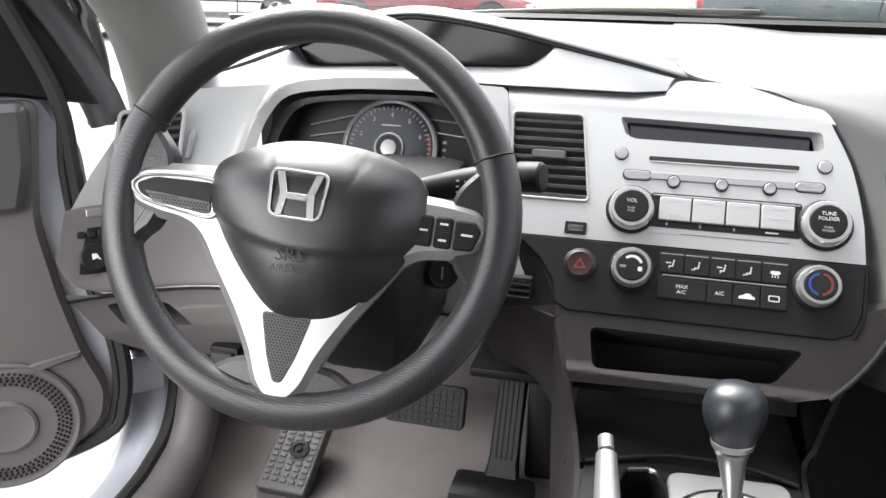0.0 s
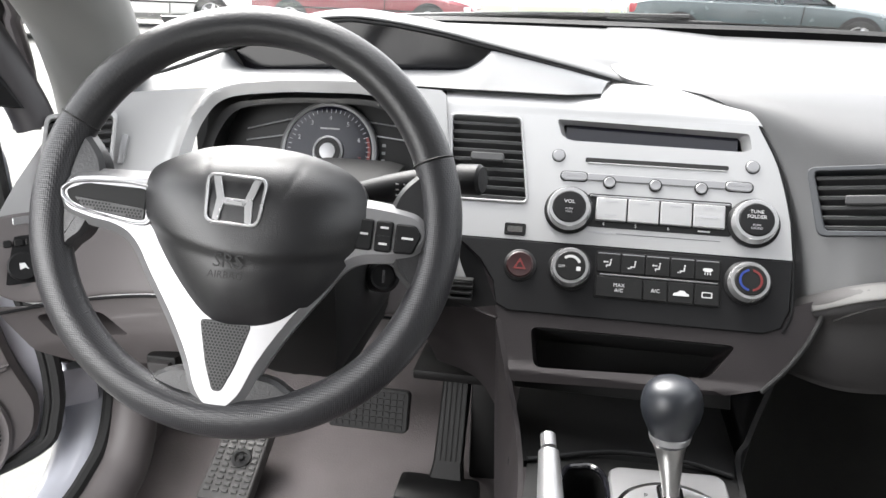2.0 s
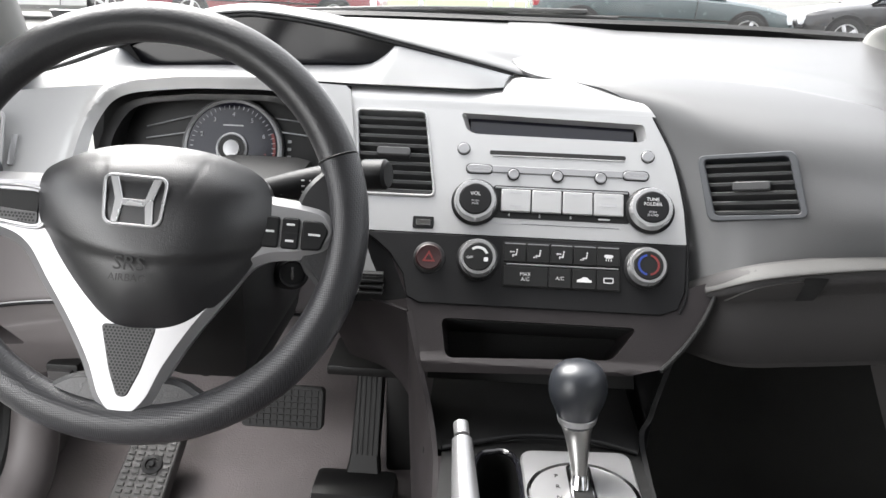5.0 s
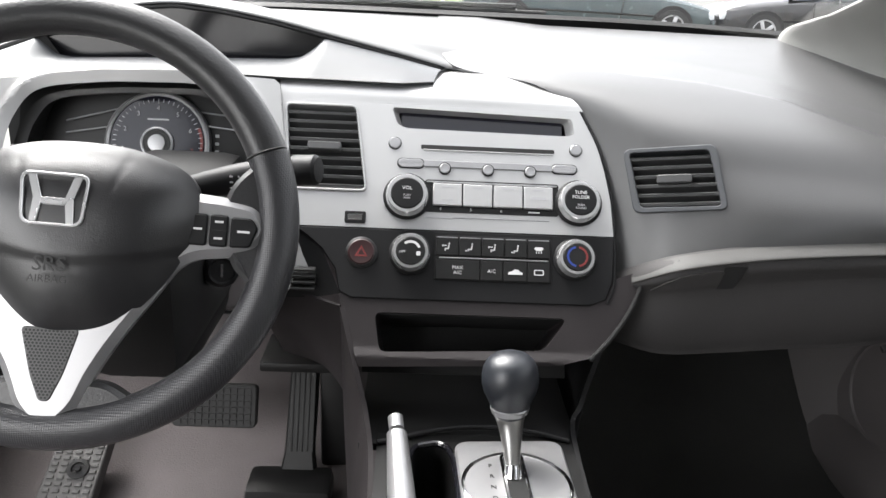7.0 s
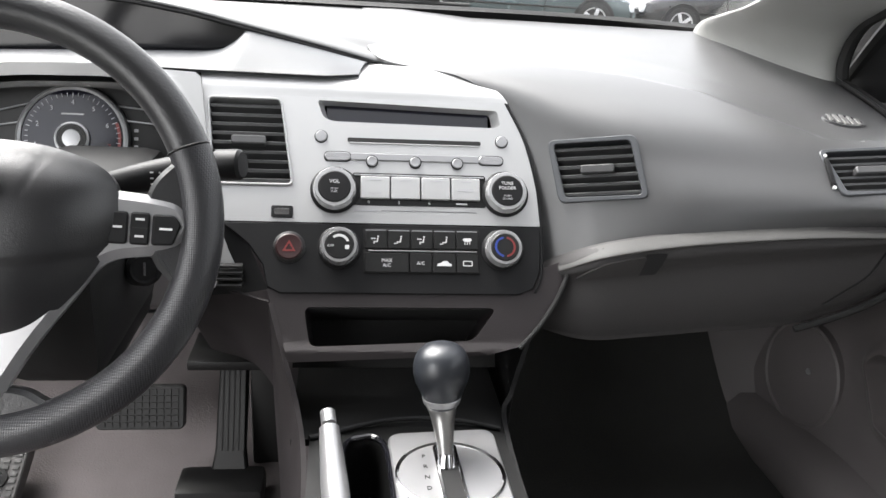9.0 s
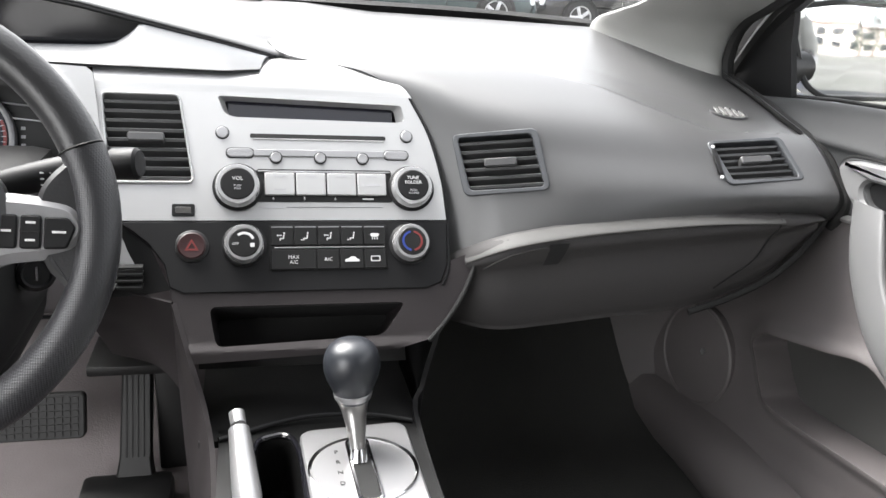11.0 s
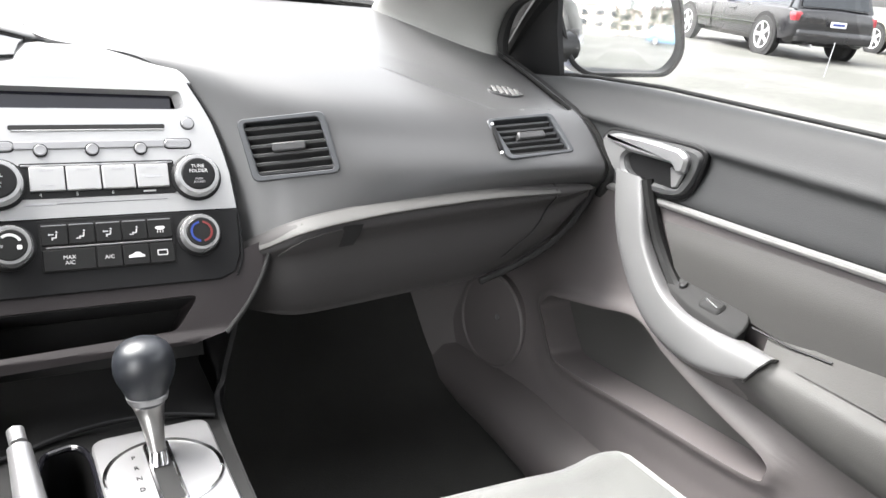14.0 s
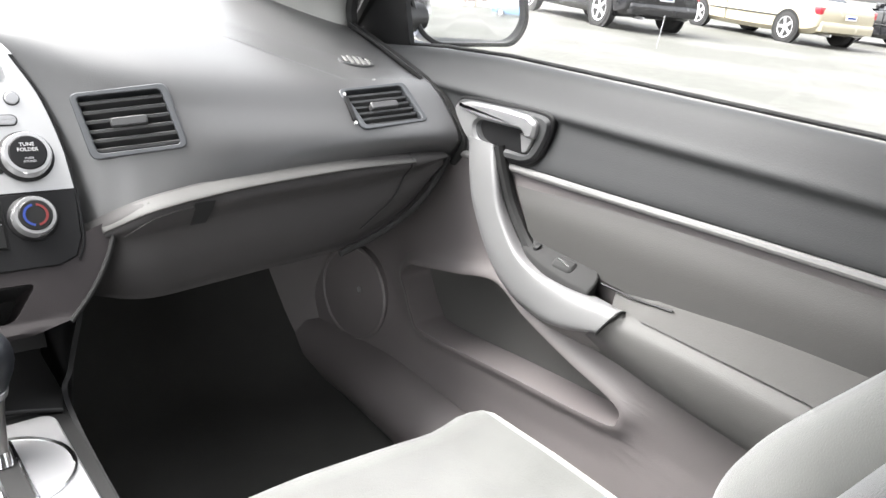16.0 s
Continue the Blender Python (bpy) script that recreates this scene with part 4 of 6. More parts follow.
arc += [(0.0560 * math.cos(radians(a)), 0.0560 * math.sin(radians(a))) for a in np.linspace(-45, 22, 24)]
part("red_zone", slab(arc, 0.0006, 0.0011, 0, TM), REDMARK, dial)
part("legend", box(-0.014, 0.014, 0.0305, 0.0325, 0.0008, 0.001, 0, None, TM), DIMMARK, dial)
part("needle", slab([(-0.0012, 0), (0.0012, 0), (0.0005, 0.05), (-0.0005, 0.05)], 0.003, 0.004, 0, TM @ pose(0, 0, 0, 0, 0, 135)), DIMMARK, dial)
for s, pts in ((0, ((-0.122, 0.026), (-0.055, 0.044))), (0, ((-0.122, 0.010), (-0.066, 0.020))), (0, ((0.046, 0.045), (0.10, 0.040))), (0, ((0.062, 0.026), (0.105, 0.022)))):
    (x0, y0), (x1, y1) = pts
    part("gauge_line", tube([TM @ Vector((x0, y0, -0.006)), TM @ Vector((x1, y1, -0.006))], 0.0012, 6), SATIN, cluster)
for k in range(7):
    part("telltale", box(0.073, 0.078, 0.012 - k * 0.0105, 0.016 - k * 0.0105, -0.0099, -0.0092, 0, None, TM), DIMMARK, cluster)

# ---------------------------------------------------------------- centre stack
def on(x, v, z=0.0):
    return CS @ Matrix.Translation((x, v, z))


def csf(x, v):
    return tuple(CS @ Vector((x, v, 0)))


vent_hole = softpoly([(-0.246, 0.117), (-0.157, 0.117), (-0.140, 0.006), (-0.234, 0.006)], 0.010)
disp_hole = softpoly([(-0.112, 0.119), (0.120, 0.113), (0.124, 0.092), (0.112, 0.089), (-0.092, 0.091), (-0.104, 0.096)], 0.005)
left = [(-0.132, -0.0415), (-0.132, 0.124), (-0.255, 0.124), (-0.252, 0.118), (-0.240, 0.004), (-0.222, -0.0415)]
right = [(0.171, -0.0415), (0.168, 0.004), (0.163, 0.035), (0.154, 0.070), (0.143, 0.10), (0.130, 0.124), (-0.132, 0.124), (-0.132, -0.0415)]
part("vent_fascia", holed(left, vent_hole, csf, 4, 60, lambda x, v: tuple(CS @ Vector((x, v, -0.02)))), SILVER, dash, "silver-grey painted vent surround")
part("centre_fascia", holed(right, disp_hole, csf, 6, 60, lambda x, v: tuple(CS @ Vector((x * 0.93, v * 0.98 + 0.001, -0.014)))), SILVER, dash, "silver-grey painted centre fascia")
part("fascia_edge", tube([CS @ Vector((x, v, -0.001)) for x, v in spline([(0.162, -0.126), (0.171, -0.1), (0.172, -0.0415), (0.169, 0.004), (0.155, 0.070), (0.131, 0.124)], 40)], 0.0016, 8), CHARCOAL, dash)
lower_outline = [(-0.222, -0.0425), (0.171, -0.0425), (0.169, -0.10), (0.160, -0.122), (0.14, -0.130), (-0.150, -0.130), (-0.166, -0.122), (-0.172, -0.095), (-0.19, -0.07), (-0.208, -0.055)]
part("climate_fascia", slab(lower_outline, -0.012, 0.0005, 0.0015, CS), CHARCOAL, dash, "dark charcoal lower fascia")

radio = thing("car_radio", "silver in-dash car radio with two round knobs", "car radio", CS @ Vector((0.02, 0.05, 0)))
part("display", slab(rounded(-0.1, 0.11, 0.088, 0.118, 0.003), -0.02, -0.013, 0.001, CS), SCREEN, radio, "dark blank radio display")


def knob(x, v, r, parent, top=CHARCOAL, h=0.016):
    k = part("knob", lathe([(r * 1.02, 0.003), (r, 0.004), (r * 0.97, h * 0.8), (r * 0.9, h), (r * 0.76, h), (r * 0.74, h - 0.001)], 40, on(x, v)), KNOBRING, parent, "bright-ringed round knob")
    part("skirt", lathe([(r * 1.13, 0), (r * 1.13, 0.002), (r * 1.0, 0.0045)], 40, on(x, v)), CHARCOAL, k)
    part("cap", lathe([(r * 0.76, h - 0.003), (r * 0.75, h), (r * 0.70, h + 0.001), (0, h + 0.0013)], 40, on(x, v)), top, k, "charcoal cap")
    return k


vol = knob(-0.088, 0.0, 0.0265, radio)
tune = knob(0.127, 0.0, 0.0265, radio)
writing("VOL", 0.0066, on(-0.088, 0.006, 0.0172), WHITEMARK, vol)
writing("PUSH\nPWR", 0.0038, on(-0.088, -0.005, 0.0172), DIMMARK, vol)
writing("TUNE\nFOLDER", 0.0060, on(0.127, 0.006, 0.0172), WHITEMARK, tune)
writing("PUSH\nSOUND", 0.0038, on(0.127, -0.009, 0.0172), DIMMARK, tune)
part("disc_slot", slab(rounded(-0.073, 0.097, 0.0640, 0.0695, 0.002), -0.002, 0.0010, 0, CS), VOID, radio, "black disc slot")
part("slot_lip", slab(rounded(-0.070, 0.095, 0.0620, 0.0638, 0.0008), -0.001, 0.0014, 0.0005, CS), SILVER, radio)
for x, v in ((-0.106, 0.070), (0.1245, 0.070)):
    b = part("button", lathe([(0.0075, 0), (0.0075, 0.002), (0.0065, 0.003), (0, 0.0033)], 24, on(x, v)), SATIN, radio)
    part("gap", lathe([(0.0084, 0), (0.0084, 0.0008), (0.0075, 0.0008)], 24, on(x, v)), CHARCOAL, b)
for x0, x1 in ((-0.101, -0.069), (0.094, 0.125)):
    b = part("button", slab(rounded(x0, x1, 0.0385, 0.0495, 0.0055), 0, 0.003, 0.001, CS), SATIN, radio)
    part("gap", slab(rounded(x0 - 0.0012, x1 + 0.0012, 0.0373, 0.0507, 0.0062), 0, 0.0009, 0, CS), CHARCOAL, b)
part("button_strip", slab(rounded(-0.069, 0.094, 0.040, 0.049, 0.002), 0, 0.0022, 0.0008, CS), SATIN, radio, "satin silver key strip")
for x in (-0.042, 0.0125, 0.066):
    part("button", lathe([(0.0066, 0.0), (0.0066, 0.0030), (0.0056, 0.0040), (0, 0.0036)], 24, on(x, 0.0385)), SATIN, radio, "small round bright button")
    part("gap", lathe([(0.0078, 0), (0.0078, 0.0026), (0.0068, 0.0026)], 24, on(x, 0.0385)), CHARCOAL, radio)
part("key_recess", slab(rounded(-0.066, 0.102, -0.0185, 0.0235, 0.003), -0.001, 0.0007, 0, CS), BLACK, radio)
part("key_ledge", slab(rounded(-0.064, 0.100, 0.0195, 0.0215, 0.0008), 0, 0.0025, 0.0006, CS), SATIN, radio)
for i, x0 in enumerate((-0.056, -0.018, 0.020, 0.058)):
    b = part("preset_key", slab(rounded(x0, x0 + 0.0362, -0.0105, 0.018, 0.0015), 0, 0.0048, 0.001, CS), SILVER, radio, "satin silver preset key")
    part("mark", box(x0 + 0.011, x0 + 0.025, 0.0125, 0.0143, 0.0047, 0.0051, 0, None, CS), DIMMARK, b)
    if i < 3:
        writing("456"[i], 0.006, on(x0 + 0.010, -0.0145, 0.0009), WHITEMARK, b)
    else:
        part("mark", box(x0 + 0.006, x0 + 0.020, -0.0155, -0.0137, 0.0007, 0.0012, 0, None, CS), WHITEMARK, b)
        part("mark", box(x0 + 0.008, x0 + 0.028, 0.001, 0.0045, 0.0047, 0.0051, 0, None, CS), DIMMARK, b)
    if i == 0:
        part("mark", box(x0 + 0.011, x0 + 0.025, -0.0045, -0.0027, 0.0047, 0.0051, 0, None, CS), DIMMARK, b)
part("mark", box(-0.064, -0.034, -0.0262, -0.0242, 0, 0.0005, 0, None, CS), DIMMARK, radio)
part("hairline", box(-0.03, 0.09, -0.0254, -0.0250, 0, 0.0004, 0, None, CS), CHARCOAL, radio)

ac = thing("climate_control_panel", "black climate control panel with two chrome-ringed knobs", "climate control", CS @ Vector((0.02, -0.08, 0)))
fan = knob(-0.081, -0.0725, 0.0235, ac, BLACK)
temp = knob(0.122, -0.0725, 0.0235, ac, BLACK)


def arc_mark(x, v, r0, r1, a0, a1, material, parent, h=0.0172):
    p = [(r1 * math.cos(radians(a)), r1 * math.sin(radians(a))) for a in np.linspace(a0, a1, 16)]
    p += [(r0 * math.cos(radians(a)), r0 * math.sin(radians(a))) for a in np.linspace(a1, a0, 16)]
    return part("mark", slab(p, 0, 0.0004, 0, on(x, v, h)), material, parent)


arc_mark(-0.081, -0.0725, 0.0095, 0.0125, 130, 20, WHITEMARK, fan)
writing("OFF", 0.0045, on(-0.091, -0.0745, 0.0172), WHITEMARK, fan)
part("mark", slab(rounded(0.007, 0.012, -0.006, -0.001, 0.001), 0.0172, 0.0176, 0, on(-0.081, -0.0725)), WHITEMARK, fan)
arc_mark(0.122, -0.0725, 0.0105, 0.013, 260, 100, BLUEMARK, temp)
arc_mark(0.122, -0.0725, 0.0105, 0.013, 80, -80, REDMARK, temp)
part("key_bed", slab(rounded(-0.052, 0.093, -0.105, -0.048, 0.003), 0, 0.0012, 0.0004, CS), BLACK, ac)
bar = part("key_bar", slab(rounded(-0.046, 0.089, -0.0775, -0.0757, 0.0008), 0, 0.0036, 0.0006, CS), SATIN, ac, "thin silver dividing bar")


def figure(parent, x, v, kind):
    """Small white symbols: a seated outline of three strokes, a windscreen, a car."""
    h = 0.0037
    if kind == "car":
        p = [(-0.009, -0.003), (-0.008, 0.0), (-0.004, 0.001), (-0.001, 0.0035), (0.004, 0.003), (0.006, 0.0005), (0.009, -0.0005), (0.009, -0.003)]
        part("mark", slab(p, 0, 0.0003, 0, on(x, v, h)), WHITEMARK, parent)
    elif kind == "screen":
        part("mark", slab([(-0.006, 0.002), (-0.004, 0.004), (0.004, 0.004), (0.006, 0.002), (0.003, -0.0005), (-0.003, -0.0005)], 0, 0.0003, 0, on(x, v, h)), WHITEMARK, parent)
        for k in (-0.003, 0, 0.003):
            part("mark", slab([(k - 0.0005, -0.001), (k + 0.0005, -0.001), (k + 0.0005, -0.004), (k - 0.0005, -0.004)], 0, 0.0003, 0, on(x, v, h)), WHITEMARK, parent)
    elif kind == "rear":
        part("mark", frame_plate(rounded(-0.006, 0.006, -0.003, 0.004, 0.0015), rounded(-0.0048, 0.0048, -0.0018, 0.0028, 0.001), 0, 0.0003, on(x, v, h)), WHITEMARK, parent)
    else:
        for p in [[(0.0015, 0.003), (0.003, 0.003), (0.0022, -0.0022), (0.0007, -0.0022)], [(-0.003, -0.0012), (0.002, -0.0012), (0.002, -0.0025), (-0.003, -0.0025)], [(-0.003, -0.0025), (-0.0018, -0.0025), (-0.0018, -0.0045), (-0.003, -0.0045)], [(0.0016, 0.0038), (0.0034, 0.0038), (0.0034, 0.0056), (0.0016, 0.0056)]] + [[(-0.0058, 0.0026), (-0.0005, 0.0026), (-0.0005, 0.0014), (-0.0058, 0.0014)], [(-0.0060, -0.0032), (-0.0036, -0.0032), (-0.0036, -0.0044), (-0.0060, -0.0044)]][kind:kind + 1] + [[(-0.0064, 0.002), (-0.0050, 0.0036), (-0.0050, 0.0004)]][:1 - kind]:
            part("mark", slab(p, 0, 0.0003, 0, on(x, v, h)), WHITEMARK, parent)


for i in range(5):
    x0 = -0.050 + i * 0.0283
    b = part("key", slab(rounded(x0, x0 + 0.0272, -0.0735, -0.0515, 0.001), 0, 0.0035, 0.0006, CS), BLACK, ac)
    part("key_lip", box(x0 + 0.001, x0 + 0.0262, -0.0515, -0.0503, 0.001, 0.0034, 0.0003, None, CS), SATIN, b)
    figure(b, x0 + 0.0136, -0.0635, "screen" if i == 4 else i % 2)
for x0, x1, word in ((-0.050, 0.004, "MAX\nA/C"), (0.0052, 0.0322, "A/C"), (0.0334, 0.062, "car"), (0.0632, 0.0905, "rear")):
    b = part("key", slab(rounded(x0, x1, -0.1035, -0.0790, 0.001), 0, 0.0035, 0.0006, CS), BLACK, ac)
    if "A" in word:
        writing(word, 0.0062, on((x0 + x1) / 2, -0.092, 0.0036), WHITEMARK, b)
    else:
        figure(b, (x0 + x1) / 2, -0.092, word)
haz = thing("hazard_switch", "round dark red hazard light switch", "hazard switch", CS @ Vector((-0.141, -0.0735, 0)))
part("surround", lathe([(0.0195, 0), (0.0195, 0.002), (0.0165, 0.004)], 32, on(-0.141, -0.0735)), BLACK, haz)
part("button", lathe([(0.0163, 0.0), (0.0163, 0.005), (0.0145, 0.0065), (0, 0.0055)], 32, on(-0.141, -0.0735)), RED, haz)
part("mark", frame_plate([(-0.008, -0.006), (0.008, -0.006), (0, 0.008)], [(-0.0045, -0.004), (0.0045, -0.004), (0, 0.004)], 0.0058, 0.0064, on(-0.141, -0.0735)), REDMARK, haz)
sec = thing("security_indicator", "small dark indicator switch with a silver bar", "indicator", CS @ Vector((-0.151, -0.0285, 0)))
part("frame", slab(rounded(-0.164, -0.138, -0.0365, -0.0215, 0.002), 0, 0.002, 0.0006, CS), CHARCOAL, sec)
part("window", slab(rounded(-0.160, -0.142, -0.033, -0.0255, 0.001), 0.002, 0.0028, 0.0003, CS), CHROME, sec)


# ---------------------------------------------------------------- air vents
def vent(corners, m, label, rows, frame_mat, wide=0.006, depth=0.03, wheel=False):
    """corners: top left, top right, bottom right, bottom left in the plane of m."""
    tl, tr, br, bl = (np.array(c, float) for c in corners)
    v = thing("air_vent", label, "air vent", m @ Vector((*((tl + br) / 2), 0)), group="dashboard air vents")
    inner = softpoly([tl, tr, br, bl], 0.006)
    c = (tl + tr + br + bl) / 4
    grow = lambda p, d: tuple(np.array(p) + (np.array(p) - c) / np.abs(np.array(p) - c).max() * d)
    outer = softpoly([grow(p, wide) for p in (tl, tr, br, bl)], 0.010)
    part("frame", frame_plate(outer, inner, -0.004, 0.003, m, 0.0012, deep=-depth), frame_mat, v)
    part("duct", slab(outer, -depth - 0.004, -depth, 0, m), VOID, v)
    for i in range(rows):
        u = (i + 0.6) / rows
        a, b = tl + (bl - tl) * u, tr + (br - tr) * u
        t = abs(tl - bl)[1] / rows * 0.20
        q = [Vector((a[0], a[1], -0.004)), Vector((b[0], b[1], -0.004))]
        bm = bmesh.new()
        rr = []
        for p in q:
            rr.append([m @ (p + Vector((0, dy, dz))) for dy, dz in ((t, 0.0), (t * 0.3, 0.0022), (-t, 0.001), (-t * 1.4 - 0.004, -0.014), (t * 0.2 - 0.004, -0.014))])
        vs = grid(bm, rr, True)
        bm.faces.new(vs[0][::-1])
        bm.faces.new(vs[1])
        part("slat", bm, SLAT, v)
    mid = c + (np.array((tr - tl)) * 0.0)
    part("tab", slab(rounded(mid[0] - 0.021, mid[0] + 0.021, mid[1] - 0.0055, mid[1] + 0.0055, 0.003), -0.006, 0.006, 0.0015, m), SLAT, v, "sliding tab")
    return v


vent([(-0.245, 0.116), (-0.158, 0.116), (-0.141, 0.007), (-0.2335, 0.007)], CS, "tall silver-framed air vent beside the radio", 9, SILVER, 0.0035)


vent(PAD_VENTS[0][1], PAD_VENTS[0][0], "square grey air vent on the passenger side", 6, TRIM, 0.008)
vent(PAD_VENTS[1][1], PAD_VENTS[1][0], "square grey air vent beside the passenger door", 6, TRIM, 0.008)
m4 = PAD_VENTS[1][0]
wheel_bar = thing("vent_wheel", "thin grey vent shut-off wheel with two white dots", "vent wheel", m4 @ Vector((-0.054, 0, 0)))
part("rim", box(-0.0565, -0.0505, -0.019, 0.019, 0.001, 0.0055, 0.0015, None, m4), CHARCOAL, wheel_bar)
for v in (-0.023, 0.023):
    part("dot", lathe([(0.0022, 0.0018), (0.0022, 0.0046), (0, 0.0048)], 12, m4 @ Matrix.Translation((-0.0535, v, 0))), WHITEMARK, wheel_bar)
# side demister outlet on the top of the pad
p, n, _, _ = pad_tree.ray_cast(Vector((0.592, 0.875, 1.4)), Vector((0, 0, -1)))
dm = basis(p + n * (0.001 if n.z > 0 else -0.001), (1, 0, 0), n if n.z > 0 else -n)
dem = thing("demister_outlet", "oval silver-grey demister grille", "demister outlet", p)
ov = [(0.030 * math.cos(2 * math.pi * i / 32), 0.020 * math.sin(2 * math.pi * i / 32)) for i in range(32)]
part("frame", frame_plate(ov, [(x * 0.86, y * 0.84) for x, y in ov], -0.002, 0.002, dm), DASH, dem)
part("backing", slab([(x * 0.86, y * 0.84) for x, y in ov], -0.003, 0.0003, 0, dm), CHARCOAL, dem)
for k in range(5):
    x = -0.019 + 0.0095 * k
    hgt = 0.016 * math.sqrt(max(0.05, 1 - (x / 0.027) ** 2))
    part("bar", box(x - 0.0028, x + 0.0028, -hgt, hgt, 0, 0.003, 0.0008, None, dm @ pose(0, 0, 0, 0, 0, -12)), PALE, dem)

# driver's outer vent and mirror switch on the left end of the dashboard
def face_frame(x, z):
    p, a, b = (Vector(face(x + dx, z + dz)) for dx, dz in ((0, 0), (0.01, 0), (0, 0.01)))
    n = (a - p).cross(b - p)
    return basis(p + n.normalized() * 0.001, a - p, n)


fv = face_frame(-0.716, 0.824)
vent([(-0.03, 0.046), (0.046, 0.046), (0.026, -0.036), (-0.052, -0.044)], fv @ Matrix.Translation((0, 0, 0.013)), "silver-framed air vent at the driver's end", 7, SILVER, 0.006, 0.012)
wb = thing("vent_wheel", "thin silver vent shut-off wheel", "vent wheel", Vector(face(-0.672, 0.83)))
part("rim", box(-0.004, 0.004, -0.020, 0.020, 0, 0.006, 0.002, None, face_frame(-0.674, 0.828) @ pose(0, 0, 0, 0, 0, -14)), SATIN, wb)
sw = thing("mirror_switch", "dark mirror adjuster with a round knob", "mirror switch", Vector(face(-0.735, 0.707)))
fs = face_frame(-0.735, 0.708)
part("frame", slab(rounded(-0.052, 0.046, -0.034, 0.034, 0.006), 0, 0.002, 0.0008, fs), DASH, sw)
part("plate", slab(rounded(-0.046, 0.0, -0.029, 0.030, 0.005), 0.002, 0.0035, 0.0008, fs), CHARCOAL, sw)
part("knob", lathe([(0.018, 0.003), (0.018, 0.009), (0.016, 0.011), (0, 0.010)], 32, fs @ Matrix.Translation((-0.022, -0.008, 0))), CHARCOAL, sw)
part("mark", slab([(-0.026, -0.012), (-0.026, -0.004), (-0.020, -0.004), (-0.016, -0.013), (-0.020, -0.010)], 0.0110, 0.0113, 0, fs), WHITEMARK, sw)
for k in range(3):
    part("button", slab(rounded(-0.040 + k * 0.0125, -0.030 + k * 0.0125, 0.017, 0.026, 0.003), 0.003, 0.006, 0.001, fs), BLACK, sw)
part("blank_switch", slab(rounded(0.006, 0.040, -0.028, 0.028, 0.004), 0.002, 0.003, 0.0008, fs), DASH, sw)
dim = thing("switch_blank", "pale rectangular switch blank", "switch", Vector(face(-0.758, 0.754)))
part("cover", slab(rounded(-0.013, 0.012, -0.005, 0.005, 0.002), 0, 0.003, 0.001, face_frame(-0.755, 0.754)), SATIN, dim)

# ---------------------------------------------------------------- cubby and centre console
console = thing("centre_console", "grey centre console with an open tray and dark cup holder", "centre console", (0, 0.6, 0.3))
cub = softpoly([(-0.122, -0.146), (0.113, -0.146), (0.084, -0.186), (-0.114, -0.194)], 0.010)
part("cubby_surround", holed([(-0.166, -0.124), (0.168, -0.120), (0.190, -0.090), (0.2025, -0.084), (0.2025, -0.098), (0.198, -0.112), (0.184, -0.139), (0.163, -0.168), (0.138, -0.194), (0.10, -0.204), (-0.138, -0.212)], cub,
                             lambda x, v: tuple(CS @ Vector((x, v, -0.002 + 0.006 * max(0, 1 - abs(v + 0.20) / 0.012)))), 8, 80, lambda x, v: tuple(CS @ Vector((x * 0.97, v, -0.11)))), CENTRE_SHADED, console, "grey surround of an open cubby")
part("glove_box_gap", tube([CS @ Vector((x, v, 0.0012)) for x, v in spline([(0.2045, -0.083), (0.204, -0.098), (0.1995, -0.113), (0.1855, -0.140), (0.1645, -0.169), (0.139, -0.196)], 24)], 0.0030, 8), VOID, console, "black gap beside the glove box")
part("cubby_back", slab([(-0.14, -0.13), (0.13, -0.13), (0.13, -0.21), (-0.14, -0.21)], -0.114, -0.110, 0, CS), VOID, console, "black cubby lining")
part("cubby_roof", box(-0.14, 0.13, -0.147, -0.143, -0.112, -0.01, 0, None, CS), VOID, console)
# left wall of the console
bm = sheet([[(-0.158, 0.76, 0.67), (-0.139, 0.722, 0.613), (-0.122, 0.69, 0.56), (-0.112, 0.62, 0.525), (-0.108, 0.40, 0.52), (-0.108, -0.3, 0.52)],
            [(-0.160, 0.80, 0.60), (-0.150, 0.75, 0.52), (-0.135, 0.70, 0.46), (-0.128, 0.60, 0.42), (-0.125, 0.40, 0.42), (-0.125, -0.3, 0.42)],
            [(-0.165, 0.95, 0.45), (-0.155, 0.85, 0.36), (-0.145, 0.75, 0.30), (-0.14, 0.60, 0.27), (-0.14, 0.40, 0.27), (-0.14, -0.3, 0.27)]], 50, 16)
part("left_wall", solid(bm, 0.006), CENTRE_SHADED, console, "pinkish grey console side, darkened in colour for its shade")
bm = sheet([[(0.155, 0.76, 0.62), (0.135, 0.74, 0.56), (0.122, 0.70, 0.53), (0.12, 0.40, 0.52), (0.12, -0.3, 0.52)],
            [(0.16, 1.1, 0.55), (0.15, 0.85, 0.36), (0.145, 0.75, 0.27), (0.14, 0.40, 0.27), (0.14, -0.3, 0.27)]], 40, 12)
part("right_wall", solid(bm, 0.006), CHARCOAL, console)
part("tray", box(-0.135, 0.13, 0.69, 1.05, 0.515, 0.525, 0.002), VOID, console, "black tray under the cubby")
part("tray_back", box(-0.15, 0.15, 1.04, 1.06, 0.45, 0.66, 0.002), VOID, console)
part("tray_lip", tube(spline([(-0.112, 0.685, 0.530), (-0.02, 0.715, 0.534), (0.06, 0.715, 0.534), (0.118, 0.70, 0.53)], 20), 0.0035, 10), CHARCOAL, console)
